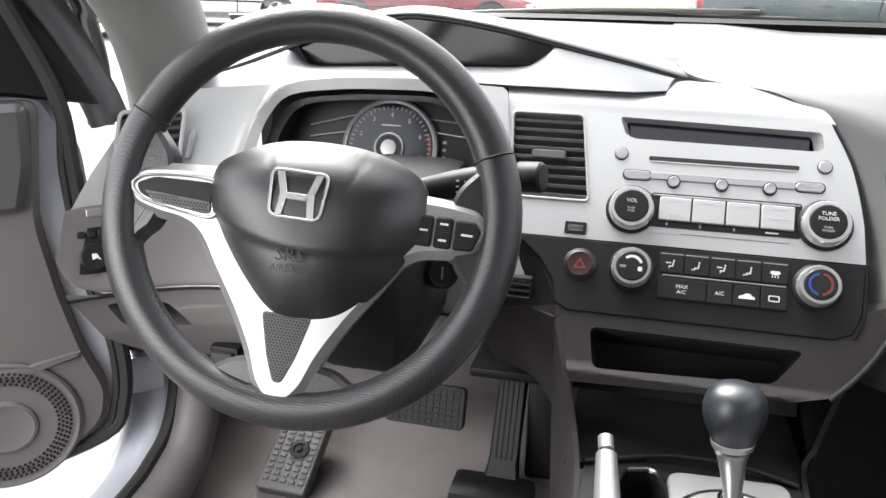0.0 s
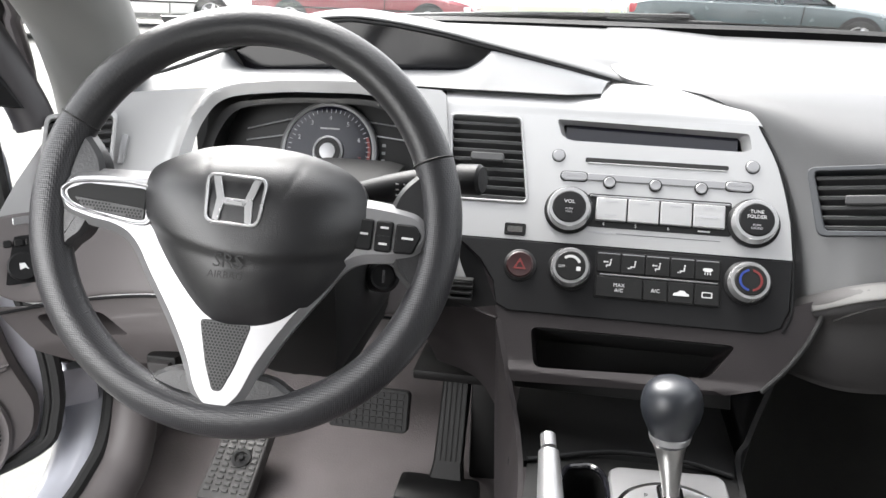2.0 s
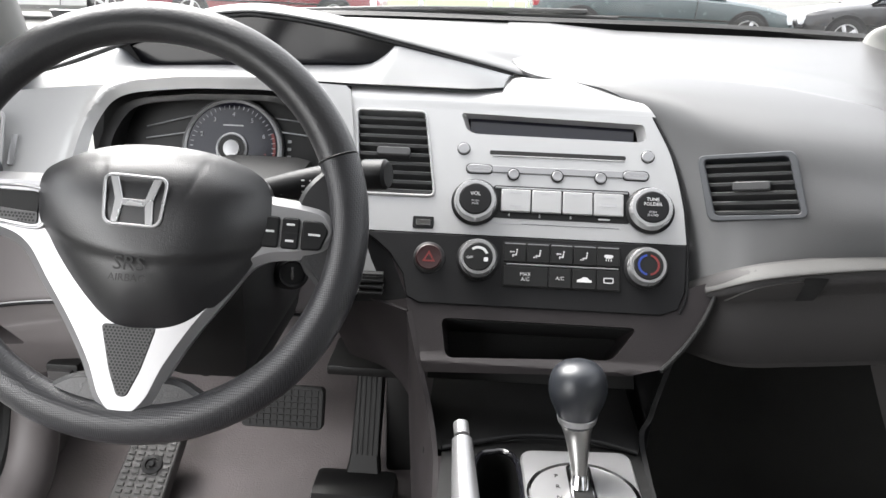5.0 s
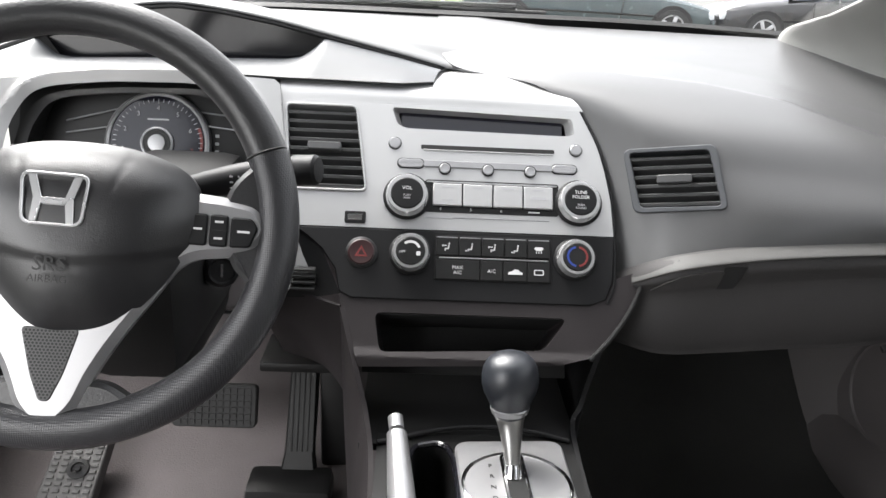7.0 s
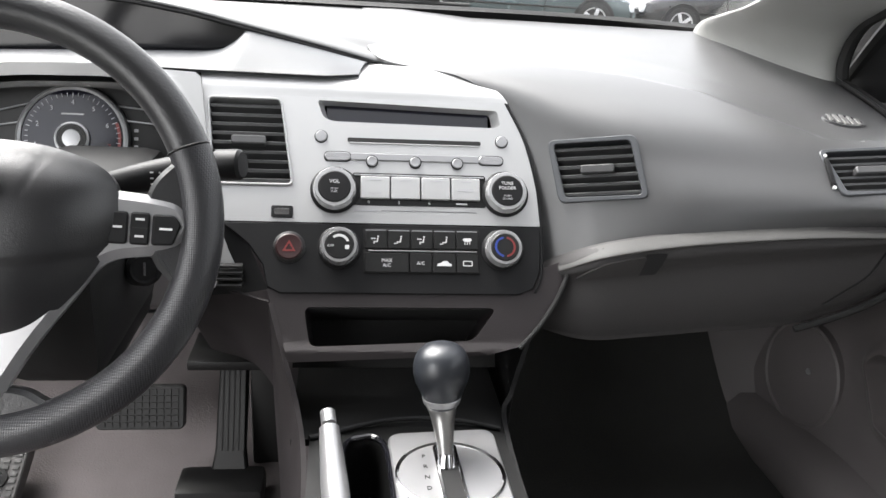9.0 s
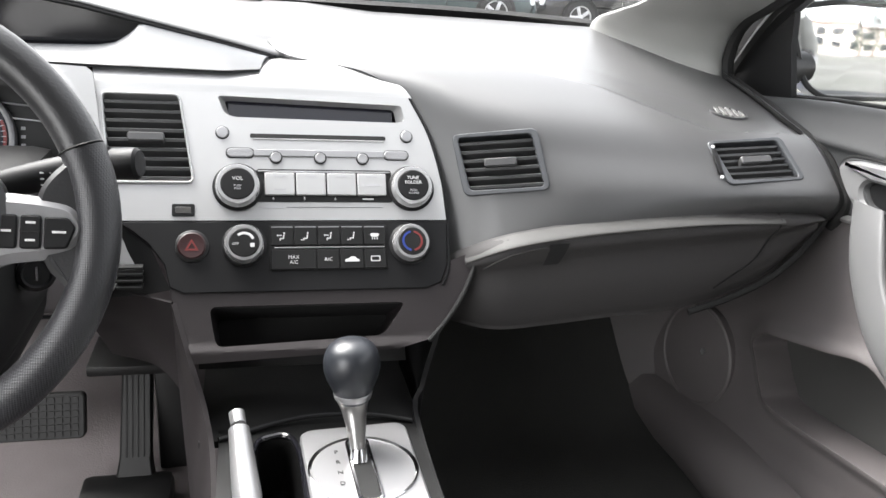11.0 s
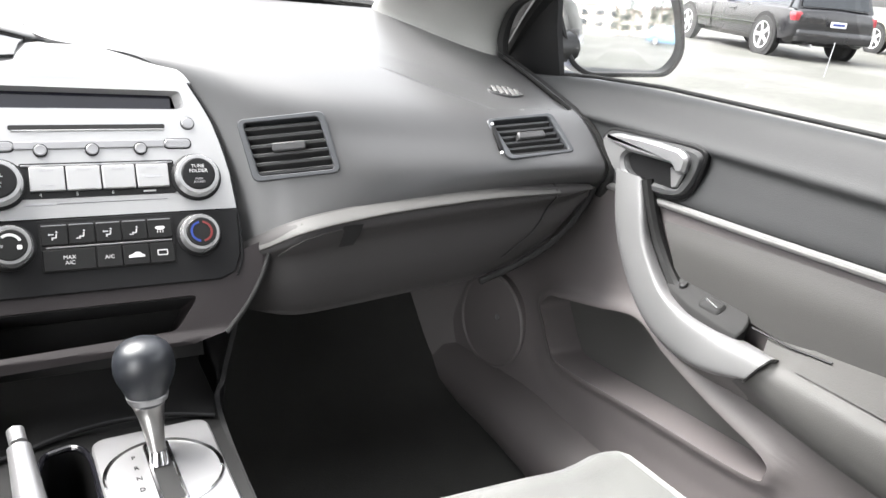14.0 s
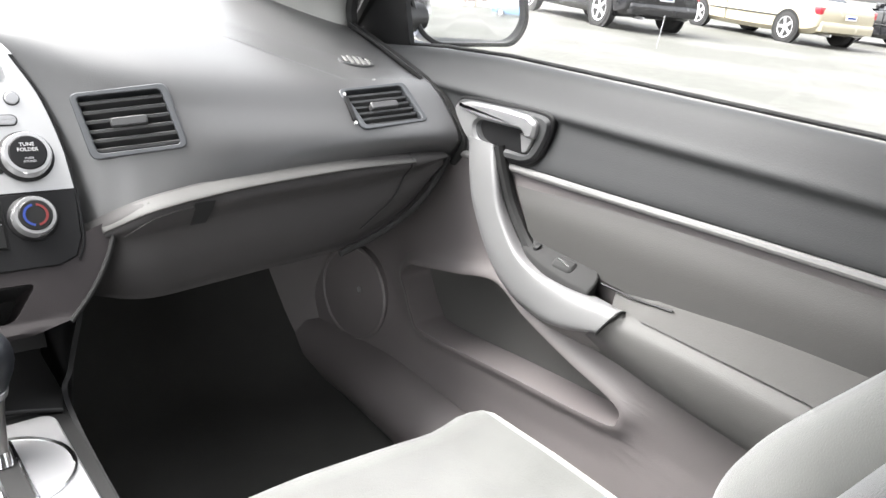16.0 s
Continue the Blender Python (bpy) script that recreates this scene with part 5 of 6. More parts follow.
part("console_top", holed([(-0.112, 0.71), (0.122, 0.71), (0.122, -0.3), (-0.108, -0.3)], ring([(-0.072, 0.65), (-0.05, 0.682), (-0.03, 0.672), (-0.022, 0.62), (-0.022, 0.50), (-0.03, 0.44), (-0.05, 0.43), (-0.070, 0.46)], 40), lambda x, y: (x, y, 0.527), 6, 60, lambda x, y: (x, y, 0.45)), BLACK, console, "black console top")
part("cup_holder_floor", box(-0.08, -0.015, 0.42, 0.69, 0.447, 0.452, 0), GLOSSBLACK, console)
part("cup_holder_lip", tube([(*p, 0.530) for p in ring([(-0.074, 0.65), (-0.05, 0.685), (-0.028, 0.675), (-0.020, 0.62), (-0.020, 0.50), (-0.03, 0.44), (-0.05, 0.43), (-0.072, 0.46)], 48)] + [(-0.074, 0.65, 0.530)], 0.0035, 8), GLOSSBLACK, console)

shifter = thing("gear_selector", "automatic gear lever with a round black knob on a silver plate", "gear selector", (0.042, 0.6, 0.53))
PM = basis((0.044, 0.60, 0.531), (1, 0.03, 0), (0, 0, 1))
part("gate_plate", slab(softpoly([(-0.063, 0.084), (0.064, 0.088), (0.060, -0.13), (-0.060, -0.13)], 0.018, 8), -0.002, 0.006, 0.002, PM), SATIN, shifter, "satin silver gate plate")
part("dial_ring", lathe([(0.0605, 0.005), (0.0605, 0.0075), (0.0585, 0.0085), (0.0565, 0.0065)], 56, PM), CHROME, shifter)
part("dial_plate", lathe([(0.0570, 0.0045), (0.0565, 0.0066), (0, 0.0068)], 56, PM), SATIN, shifter)
part("slot", slab(rounded(-0.010, 0.010, -0.055, 0.050, 0.005), 0.006, 0.0074, 0, PM), VOID, shifter)
part("slot_guard", frame_plate(rounded(-0.014, 0.014, -0.058, 0.054, 0.007), rounded(-0.010, 0.010, -0.054, 0.050, 0.005), 0.006, 0.0095, PM, 0.001), CHROME, shifter)
for k, c in enumerate("PRND"):
    writing(c, 0.0085, PM @ Matrix.Translation((-0.026, 0.033 - 0.019 * k, 0.0068)), CHARCOAL, shifter)
stem = spline([(0.041, 0.618, 0.535), (0.040, 0.632, 0.560), (0.038, 0.648, 0.584), (0.0365, 0.654, 0.599)], 14)
part("stem", tube(stem, [0.0075 + 0.0135 * (i / 13) ** 1.5 for i in range(14)], 20), STEM, shifter, "flared satin silver stem")
part("boot_socket", lathe([(0.011, 0.0), (0.0095, 0.008), (0.0082, 0.014), (0, 0.015)], 20, basis((0.041, 0.616, 0.536), (1, 0, 0), (0, 0.4, 1))), CHROME, shifter)
KM = basis((0.035, 0.657, 0.6325), (1, 0, 0), (-0.05, 0.12, 1))
part("knob", lathe([(0, -0.044), (0.016, -0.043), (0.0195, -0.036), (0.0215, -0.029), (0.0255, -0.020), (0.0295, -0.011), (0.0318, -0.001), (0.0318, 0.007), (0.030, 0.016), (0.0262, 0.0235), (0.020, 0.0290), (0.0115, 0.0325), (0, 0.0338)], 40, KM), mat("shift_knob_black", (0.017, 0.019, 0.023), 0.34, grain=0.25, size=900), shifter, "satin black round knob")
part("knob_collar", lathe([(0.0205, -0.037), (0.0222, -0.0305), (0.0215, -0.0295), (0.0195, -0.036)], 32, KM), SATIN, shifter)

brake = thing("parking_brake_lever", "silver-grey parking brake lever", "parking brake", (-0.088, 0.6, 0.55))
hp = spline([(-0.088, 0.636, 0.574), (-0.082, 0.585, 0.549), (-0.074, 0.52, 0.522), (-0.066, 0.44, 0.50)], 16)
part("grip", tube(hp, [0.0112 + 0.0035 * min(1, i / 6) for i in range(16)], 18), SATIN, brake, "satin silver grip")
part("release_button", tube([(-0.0885, 0.641, 0.5765), (-0.0880, 0.636, 0.574), (-0.0905, 0.655, 0.583)][::2], 0.0085, 16), SATIN, brake, "push button at the tip")
part("slot_boot", box(-0.105, -0.045, 0.30, 0.50, 0.49, 0.53, 0.01), CHARCOAL, brake)

# ---------------------------------------------------------------- pedals
def ribs(parent, m, w, h, n, d=0.003):
    for i in range(n):
        v = -h / 2 + h * (i + 0.5) / n
        part("rib", box(-w / 2, w / 2, v - h / n * 0.28, v + h / n * 0.28, 0, d, 0.001, None, m), RUBBER, parent)


gas = thing("accelerator_pedal", "long black accelerator pedal hinged at the floor", "pedal", (-0.24, 0.95, 0.27))
GM = basis((-0.238, 0.945, 0.375), (1, 0.0, 0), (0.0, -1, 0.45))
part("arm", slab(softpoly([(-0.022, 0.115), (0.020, 0.115), (0.018, -0.03), (0.028, -0.11), (-0.040, -0.11), (-0.026, -0.03)], 0.006), -0.02, 0.006, 0.003, GM), BLACK, gas)
for k in range(5):
    part("rib", box(-0.018 + k * 0.008, -0.015 + k * 0.008, -0.03, 0.11, 0.006, 0.008, 0.0005, None, GM), RUBBER, gas)
part("foot", box(-0.315, -0.188, 0.86, 0.93, 0.285, 0.325, 0.012), BLACK, gas)
part("bracket", box(-0.305, -0.190, 0.955, 1.06, 0.47, 0.486, 0.005), BLACK, gas)
part("housing", box(-0.215, -0.165, 0.97, 1.08, 0.29, 0.47, 0.01), BLACK, gas)
bp = thing("brake_pedal", "wide black rubber brake pedal", "pedal", (-0.38, 0.95, 0.42))
BM = basis((-0.373, 0.95, 0.413), (1, 0, 0), (0, -1, 0.35))
part("pad", slab(rounded(-0.064, 0.064, -0.033, 0.033, 0.008), -0.012, 0.004, 0.002, BM), RUBBER, bp)
for i in range(6):
    for k in range(11):
        part("rib", box(-0.057 + k * 0.0105, -0.0495 + k * 0.0105, -0.028 + i * 0.0098, -0.021 + i * 0.0098, 0.003, 0.006, 0, None, BM), RUBBER, bp)
part("arm", tube(spline([(-0.373, 0.965, 0.42), (-0.38, 1.03, 0.52), (-0.39, 1.0, 0.70)], 12), 0.009, 10), BLACK, bp)
part("stop", lathe([(0.016, 0), (0.016, 0.02), (0.012, 0.024), (0, 0.024)], 20, basis((-0.50, 0.99, 0.46), (1, 0, 0), (0, -1, 0.2))), BLACK, bp)
dead = thing("footrest", "black ribbed rubber footrest with a fixing stud", "footrest", (-0.60, 1.0, 0.28))
DM = basis((-0.573, 0.890, 0.318), (1, -0.02, 0), (0.0, -0.5, 0.87))
part("plate", slab(softpoly([(-0.038, 0.085), (0.038, 0.085), (0.039, -0.060), (-0.044, -0.060)], 0.006), -0.02, 0.003, 0.002, DM), TREAD, dead)
for i in range(12):
    for k in range(5):
        part("stud", box(-0.036 + k * 0.0148, -0.0265 + k * 0.0148, -0.046 + i * 0.0104, -0.0405 + i * 0.0104, 0.0025, 0.005, 0.0005, None, DM), TREAD, dead)
part("fixing", lathe([(0.016, 0.003), (0.016, 0.006), (0.010, 0.0065), (0.0095, 0.004), (0.005, 0.004), (0.004, 0.008), (0, 0.008)], 28, DM @ Matrix.Translation((0.006, 0.012, 0.001))), CHARCOAL, dead)

# ---------------------------------------------------------------- passenger door
pdoor = thing("passenger_door", "closed grey passenger door with moulded trim and silver pull", "door", (0.72, 0.3, 0.36))


def side(y, z):
    """Points of the passenger door's inner face."""
    x = 0.690 - 0.10 * max(0, 0.52 - z) - 0.10 * max(0, y - 0.80) * max(0, min(1, (0.62 - z) / 0.2))
    return (x, y, z)


ys = (1.02, 0.93, 0.85, 0.70, 0.45, 0.1, -0.5)
sill_z = (0.898, 0.908, 0.917, 0.927, 0.932, 0.938, 0.945)
trim_z = (0.765, 0.772, 0.778, 0.792, 0.806, 0.826, 0.85)
crease = (0.85, 0.86, 0.87, 0.876, 0.882, 0.890, 0.90)
rows = [[(0.745, y, s - 0.01) for y, s in zip(ys, sill_z)], [(0.722, y, s + 0.002) for y, s in zip(ys, sill_z)],
        [(0.705, y, s - 0.006) for y, s in zip(ys, sill_z)], [(0.690, y, c + 0.014) for y, c in zip(ys, crease)],
        [(0.684, y, c) for y, c in zip(ys, crease)], [(0.690, y, c - 0.012) for y, c in zip(ys, crease)],
        [(0.688, y, 0.5 * (c + t)) for y, c, t in zip(ys, crease, trim_z)], [(0.686, y, t + 0.004) for y, t in zip(ys, trim_z)], [(0.70, y, t - 0.002) for y, t in zip(ys, trim_z)]]
part("upper_trim", solid(sheet(rows, 40, 40), -0.004), DOORTOP, pdoor, "dark grey upper door trim")
part("trim_strip", tube([(0.687, y, t - 0.003) for y, t in spline([(0.79, 0.779), (0.70, 0.791), (0.45, 0.805), (0.1, 0.825), (-0.5, 0.85)], 40)], 0.0055, 10), PALE, pdoor, "pale dividing strip")
pk = ring([(0.814, 0.556), (0.795, 0.580), (0.769, 0.587), (0.68, 0.610), (0.600, 0.630), (0.536, 0.605), (0.45, 0.580), (0.362, 0.560), (0.352, 0.540), (0.378, 0.524), (0.55, 0.505), (0.736, 0.484), (0.775, 0.500), (0.800, 0.532)], 84)


def rail(y, z):
    """The lower trim swells into a broad rounded rail below and ahead of the pocket."""
    d = min(away((y, z), pk[i - 1], pk[i]) for i in range(len(pk)))
    above = min(1, max(0, (z - (0.588 + 0.27 * (0.80 - y))) / 0.03))
    return (side(y, z)[0] - (0.010 * max(0, 1 - (d / 0.065) ** 2) ** 2 + 0.009 * max(0, 1 - (d / 0.022) ** 2) ** 2) * (1 - 0.9 * above), y, z)


part("lower_trim", solid(holed([(1.05, 0.768), (0.79, 0.778), (0.70, 0.79), (0.45, 0.804), (0.1, 0.824), (-0.5, 0.848), (-0.5, 0.38), (0.3, 0.375), (0.80, 0.375), (0.90, 0.36), (1.06, 0.36), (1.10, 0.50)],
                               [tuple(p) for p in pk], rail, 26, 120, lambda y, z: (0.734, y, z), 1.7), -0.003), DOORGREY, pdoor, "grey lower door trim with a map pocket")
# the shade inside the pocket is put into this darker grey
part("pocket_back", box(0.731, 0.738, 0.33, 0.83, 0.46, 0.64, 0.0), INSERT, pdoor, "pocket lining in a darker grey that paints its shade")
# padded insert above the armrest
ins = [[(0.679, 0.592, 0.775), (0.679, 0.3, 0.80), (0.680, -0.5, 0.835)], [(0.676, 0.572, 0.75), (0.672, 0.3, 0.76), (0.672, -0.5, 0.79)], [(0.680, 0.552, 0.71), (0.678, 0.3, 0.70), (0.678, -0.5, 0.70)]]
part("insert", sheet(ins, 40, 16), INSERT, pdoor, "smooth grey padded insert")
# armrest
arm = [[(0.684, 0.40, 0.70), (0.684, 0.2, 0.730), (0.684, -0.5, 0.755)], [(0.660, 0.385, 0.695), (0.662, 0.2, 0.710), (0.657, -0.5, 0.73)], [(0.640, 0.372, 0.690), (0.638, 0.2, 0.694), (0.63, -0.5, 0.70)],
       [(0.630, 0.375, 0.676), (0.627, 0.2, 0.680), (0.62, -0.5, 0.685)], [(0.634, 0.392, 0.655), (0.628, 0.2, 0.650), (0.62, -0.5, 0.65)], [(0.655, 0.42, 0.634), (0.645, 0.2, 0.618), (0.64, -0.5, 0.60)], [(0.692, 0.50, 0.604), (0.690, 0.2, 0.594), (0.69, -0.5, 0.56)]]
part("armrest", sheet(arm, 40, 30), INSERT, pdoor, "grey moulded armrest")
part("armrest_pad", sheet([[(0.680, 0.34, 0.712), (0.680, 0.1, 0.742), (0.678, -0.5, 0.758)], [(0.662, 0.335, 0.703), (0.660, 0.1, 0.720), (0.655, -0.5, 0.735)], [(0.641, 0.33, 0.695), (0.638, 0.1, 0.700), (0.632, -0.5, 0.705)]], 30, 10), PADCLOTH, pdoor, "grey cloth armrest pad")
nose = [[(0.684, 0.640, 0.690), (0.680, 0.600, 0.646), (0.674, 0.560, 0.622), (0.662, 0.503, 0.620), (0.648, 0.443, 0.634), (0.640, 0.375, 0.658)],
        [(0.692, 0.640, 0.668), (0.688, 0.595, 0.630), (0.684, 0.555, 0.611), (0.676, 0.500, 0.607), (0.668, 0.440, 0.614), (0.655, 0.375, 0.630)],
        [(0.700, 0.640, 0.645), (0.697, 0.590, 0.622), (0.695, 0.550, 0.607), (0.693, 0.500, 0.601), (0.692, 0.440, 0.602), (0.692, 0.375, 0.603)]]
part("armrest_nose", sheet(nose, 30, 12), DOORGREY, pdoor, "grey moulded swell under the pull")
# pull handle: silver bar that runs down from the release and turns along the armrest
low = [(0.683, 0.702, 0.820), (0.684, 0.688, 0.762), (0.684, 0.667, 0.718), (0.682, 0.620, 0.658), (0.676, 0.567, 0.622), (0.662, 0.503, 0.618), (0.648, 0.443, 0.632), (0.636, 0.385, 0.656)]
face_l = [(0.671, 0.689, 0.820), (0.665, 0.672, 0.768), (0.660, 0.648, 0.724), (0.656, 0.600, 0.668), (0.651, 0.545, 0.640), (0.644, 0.486, 0.636), (0.634, 0.432, 0.646), (0.626, 0.375, 0.666)]
face_r = [(0.670, 0.654, 0.820), (0.661, 0.634, 0.780), (0.655, 0.610, 0.739), (0.648, 0.562, 0.694), (0.643, 0.513, 0.674), (0.638, 0.464, 0.672), (0.632, 0.416, 0.678), (0.627, 0.361, 0.689)]
ridge = [(0.673, 0.640, 0.820), (0.665, 0.618, 0.782), (0.659, 0.593, 0.739), (0.653, 0.547, 0.699), (0.650, 0.503, 0.686), (0.647, 0.460, 0.685), (0.643, 0.413, 0.689), (0.638, 0.358, 0.696)]
inner = [(0.690, 0.645, 0.816), (0.690, 0.628, 0.780), (0.690, 0.602, 0.739), (0.686, 0.553, 0.697), (0.682, 0.509, 0.684), (0.674, 0.464, 0.682), (0.664, 0.417, 0.686), (0.652, 0.360, 0.692)]
part("pull_handle", solid(sheet([low, face_l, face_r, ridge, inner], 44, 28), 0.003), PULL, pdoor, "satin grey-silver pull handle")
part("armrest_seam", tube([Vector(p) + Vector((-0.002, -0.003, 0)) for p in spline([low[-1], face_l[-1], face_r[-1], ridge[-1], inner[-1]], 24)], 0.0018, 6), BLACK, pdoor)
# solid black tube in place of the shade between pull and insert
part("handle_shade_tube", tube(spline([Vector(p) + Vector((-0.010, -0.010, 0.002)) for p in inner[:5]], 24), 0.010, 10), BLACK, pdoor, "black tube that paints the shade behind the pull")
# release handle
PF = Matrix(((0, 0, -1, 0.684), (-1, 0, 0, 0), (0, 1, 0, 0), (0, 0, 0, 1)))          # local x runs rearwards, y up, z into the cabin
hs = [(-0.738, 0.850), (-0.726, 0.864), (-0.700, 0.869), (-0.640, 0.873), (-0.575, 0.877), (-0.553, 0.874), (-0.549, 0.862), (-0.556, 0.836), (-0.570, 0.816), (-0.600, 0.806), (-0.643, 0.806), (-0.690, 0.814), (-0.722, 0.832)]
cupo = [(-0.680, 0.838), (-0.672, 0.846), (-0.655, 0.848), (-0.62, 0.849), (-0.585, 0.850), (-0.569, 0.849), (-0.570, 0.842), (-0.574, 0.832), (-0.584, 0.820), (-0.61, 0.818), (-0.645, 0.817), (-0.664, 0.820), (-0.675, 0.828)]
part("release_bezel", frame_plate(ring(hs, 78), ring(cupo, 78), -0.005, 0.008, PF, 0.004, deep=-0.02), DOORTOP, pdoor, "dark grey release bezel")
part("bezel_seat", slab(ring([(x + (x + 0.64) * 0.05, z + (z - 0.842) * 0.14) for x, z in hs], 60), -0.005, 0.003, 0.002, PF), CHARCOAL, pdoor)
part("release_cup", slab(ring(cupo, 40), -0.022, -0.018, 0, PF), BLACK, pdoor, "dark cup behind the release")
part("release_surround", slab(ring([(-0.733, 0.851), (-0.722, 0.861), (-0.700, 0.866), (-0.672, 0.866), (-0.664, 0.852), (-0.680, 0.844), (-0.685, 0.834), (-0.678, 0.822), (-0.664, 0.815), (-0.655, 0.808), (-0.690, 0.810), (-0.718, 0.830)], 60), 0.0, 0.012, 0.004, PF), PULL, pdoor, "satin silver cheek that runs on into the pull")
part("release_lever", slab(softpoly([(-0.722, 0.860), (-0.700, 0.8675), (-0.640, 0.8725), (-0.578, 0.8735), (-0.563, 0.866), (-0.566, 0.845), (-0.580, 0.843), (-0.588, 0.853), (-0.668, 0.849), (-0.690, 0.851)], 0.006), 0.006, 0.017, 0.004, PF), SATIN, pdoor, "bright release lever")
part("lever_foot", slab(softpoly([(-0.600, 0.846), (-0.572, 0.846), (-0.582, 0.822), (-0.592, 0.820)], 0.003), -0.01, 0.006, 0.002, PF), PULL, pdoor)
# window switches
TILT = Matrix(((1, 0, 0, 0), (0, 1, 0, 0), (0.62, 0, 1, 0.690 - 0.62 * 0.651), (0, 0, 0, 1)))          # the panel rises towards the door
wsw = [(0.684, 0.585), (0.684, 0.555), (0.684, 0.488), (0.684, 0.440), (0.676, 0.424), (0.665, 0.418), (0.650, 0.417), (0.650, 0.45), (0.654, 0.50), (0.662, 0.54), (0.674, 0.575)]
part("switch_bed", slab(softpoly(wsw, 0.006), -0.014, 0.004, 0.002, TILT), VOID, pdoor, "black window switch panel")
part("window_switch", slab(rounded(0.659, 0.675, 0.458, 0.492, 0.006), 0.003, 0.008, 0.003, TILT), VOID, pdoor)
part("switch_lip", tube([TILT @ Vector((0.664, 0.464, 0.008)), TILT @ Vector((0.668, 0.486, 0.008))], 0.0014, 8), CHROME, pdoor)
part("lock_switch", lathe([(0.005, 0.003), (0.005, 0.007), (0.004, 0.008), (0, 0.008)], 16, TILT @ Matrix.Translation((0.672, 0.530, 0))), CHARCOAL, pdoor)
part("tray_seam", tube([(0.671, 0.415, 0.702), (0.668, 0.36, 0.705), (0.668, 0.309, 0.711)], 0.0016, 6), BLACK, pdoor)
# speaker grille
SM = basis((0.669, 0.945, 0.468), (0.06, -1, 0), (-1, -0.12, 0.05))
spk = part("speaker_grille", lathe([(0.088, -0.01), (0.088, 0.004), (0.084, 0.0065), (0.081, 0.004), (0.05, 0.0055), (0.02, 0.008), (0, 0.009)], 56, SM), DOORGREY, pdoor, "round grey speaker grille")
part("speaker_badge", lathe([(0.005, 0.007), (0.005, 0.0105), (0, 0.011)], 20, SM @ Matrix.Translation((0.02, 0.015, -0.001))), SATIN, spk, "small bright badge")

# side glass, sail panel and door mirror
glass_rows = [[(0.735, 0.95, 0.90), (0.738, 0.4, 0.93), (0.742, -0.5, 0.94)], [(0.70, 0.80, 1.08), (0.695, 0.3, 1.12), (0.695, -0.5, 1.13)], [(0.635, 0.50, 1.27), (0.625, 0.1, 1.31), (0.625, -0.5, 1.32)]]
wr = structure("window_2", sheet(glass_rows, 20, 14), GLASS, "clear passenger door window", "window")
wr.visible_shadow = False
part("window_seal", tube([(0.742, y, s + 0.004) for y, s in zip(ys, sill_z)], 0.003, 8), RUBBER, pdoor)
part("window_frame", tube(spline([(0.738, 1.10, 0.915), (0.715, 0.97, 1.03), (0.69, 0.8, 1.12), (0.64, 0.5, 1.26), (0.61, 0.2, 1.31)], 24), 0.017, 10), BLACK, pdoor)
bm = bmesh.new()
grid(bm, [[(0.725, 1.22, 0.902), (0.728, 1.05, 0.895), (0.73, 0.93, 0.910)], [(0.715, 1.18, 0.98), (0.715, 1.04, 0.98), (0.715, 0.935, 0.985)], [(0.70, 1.12, 1.08), (0.70, 1.0, 1.08), (0.70, 0.93, 1.08)]])
part("sail_panel", solid(bm, 0.01), CHARCOAL, pdoor, "dark triangular sail panel")

mir = thing("door_mirror", "silver door mirror with a black-edged glass", "door mirror", (0.95, 1.08, 0.96), group="door mirrors")
MM = basis((0.957, 1.05, 0.972), (1, 0.13, 0.02), (-0.13, -1, 0.03))
mo = softpoly([(-0.165, 0.075), (-0.05, 0.092), (0.11, 0.083), (0.125, 0.04), (0.140, -0.035), (0.110, -0.078), (-0.075, -0.080), (-0.115, -0.055)], 0.03, 6)
bm = bmesh.new()
rows = []
for k, z in ((1.0, 0.0), (1.03, -0.02), (0.98, -0.05), (0.8, -0.085), (0.45, -0.11), (0.05, -0.12)):
    rows.append([MM @ Vector((x * k, y * k, z)) for x, y in mo])
grid(bm, rows, True)
part("housing", bm, PAINT, mir, "silver painted shell")
part("rim", frame_plate(mo, [(x * 0.93, y * 0.90) for x, y in mo], -0.005, 0.006, MM, 0.002, deep=-0.045), BLACK, mir)
bm = bmesh.new()
bend_r = 1.2
rows = [[MM @ Vector((x * 0.94 * k, y * 0.91 * k, -0.016 + 0.13 * x * k - ((x * k) ** 2 + (y * k) ** 2) / (2 * bend_r))) for x, y in mo] for k in (1.0, 0.8, 0.6, 0.4, 0.2, 0.05)]
vs = grid(bm, rows, True)
bm.faces.new(vs[-1])
part("mirror_glass", bm, MIRROR, mir, "reflecting mirror glass")
part("foot", tube([(0.74, 1.05, 0.935), (0.86, 1.09, 0.94)], 0.028, 12), BLACK, mir)

# ---------------------------------------------------------------- driver's door, standing open
ddoor = thing("driver_door", "open silver driver's door with grey trim and speaker", "door", (-0.88, 0.672, 0.35))
DD = Matrix(((-0.766, 0, 0.643, -0.880), (-0.643, 0, -0.766, 0.672), (0, 1, 0, 0), (0, 0, 0, 1)))     # local x along the door from its hinge, y up, z into the cabin
skin = [(-0.150, 0.43), (-0.128, 0.405), (0.0, 0.365), (0.95, 0.35), (1.0, 0.45), (1.0, 0.90), (-0.09, 0.905), (-0.125, 0.83), (-0.133, 0.66), (-0.150, 0.55)]
part("door_skin", slab(softpoly(skin, 0.02), -0.10, -0.012, 0.01, DD), PAINT, ddoor, "silver painted door edge")
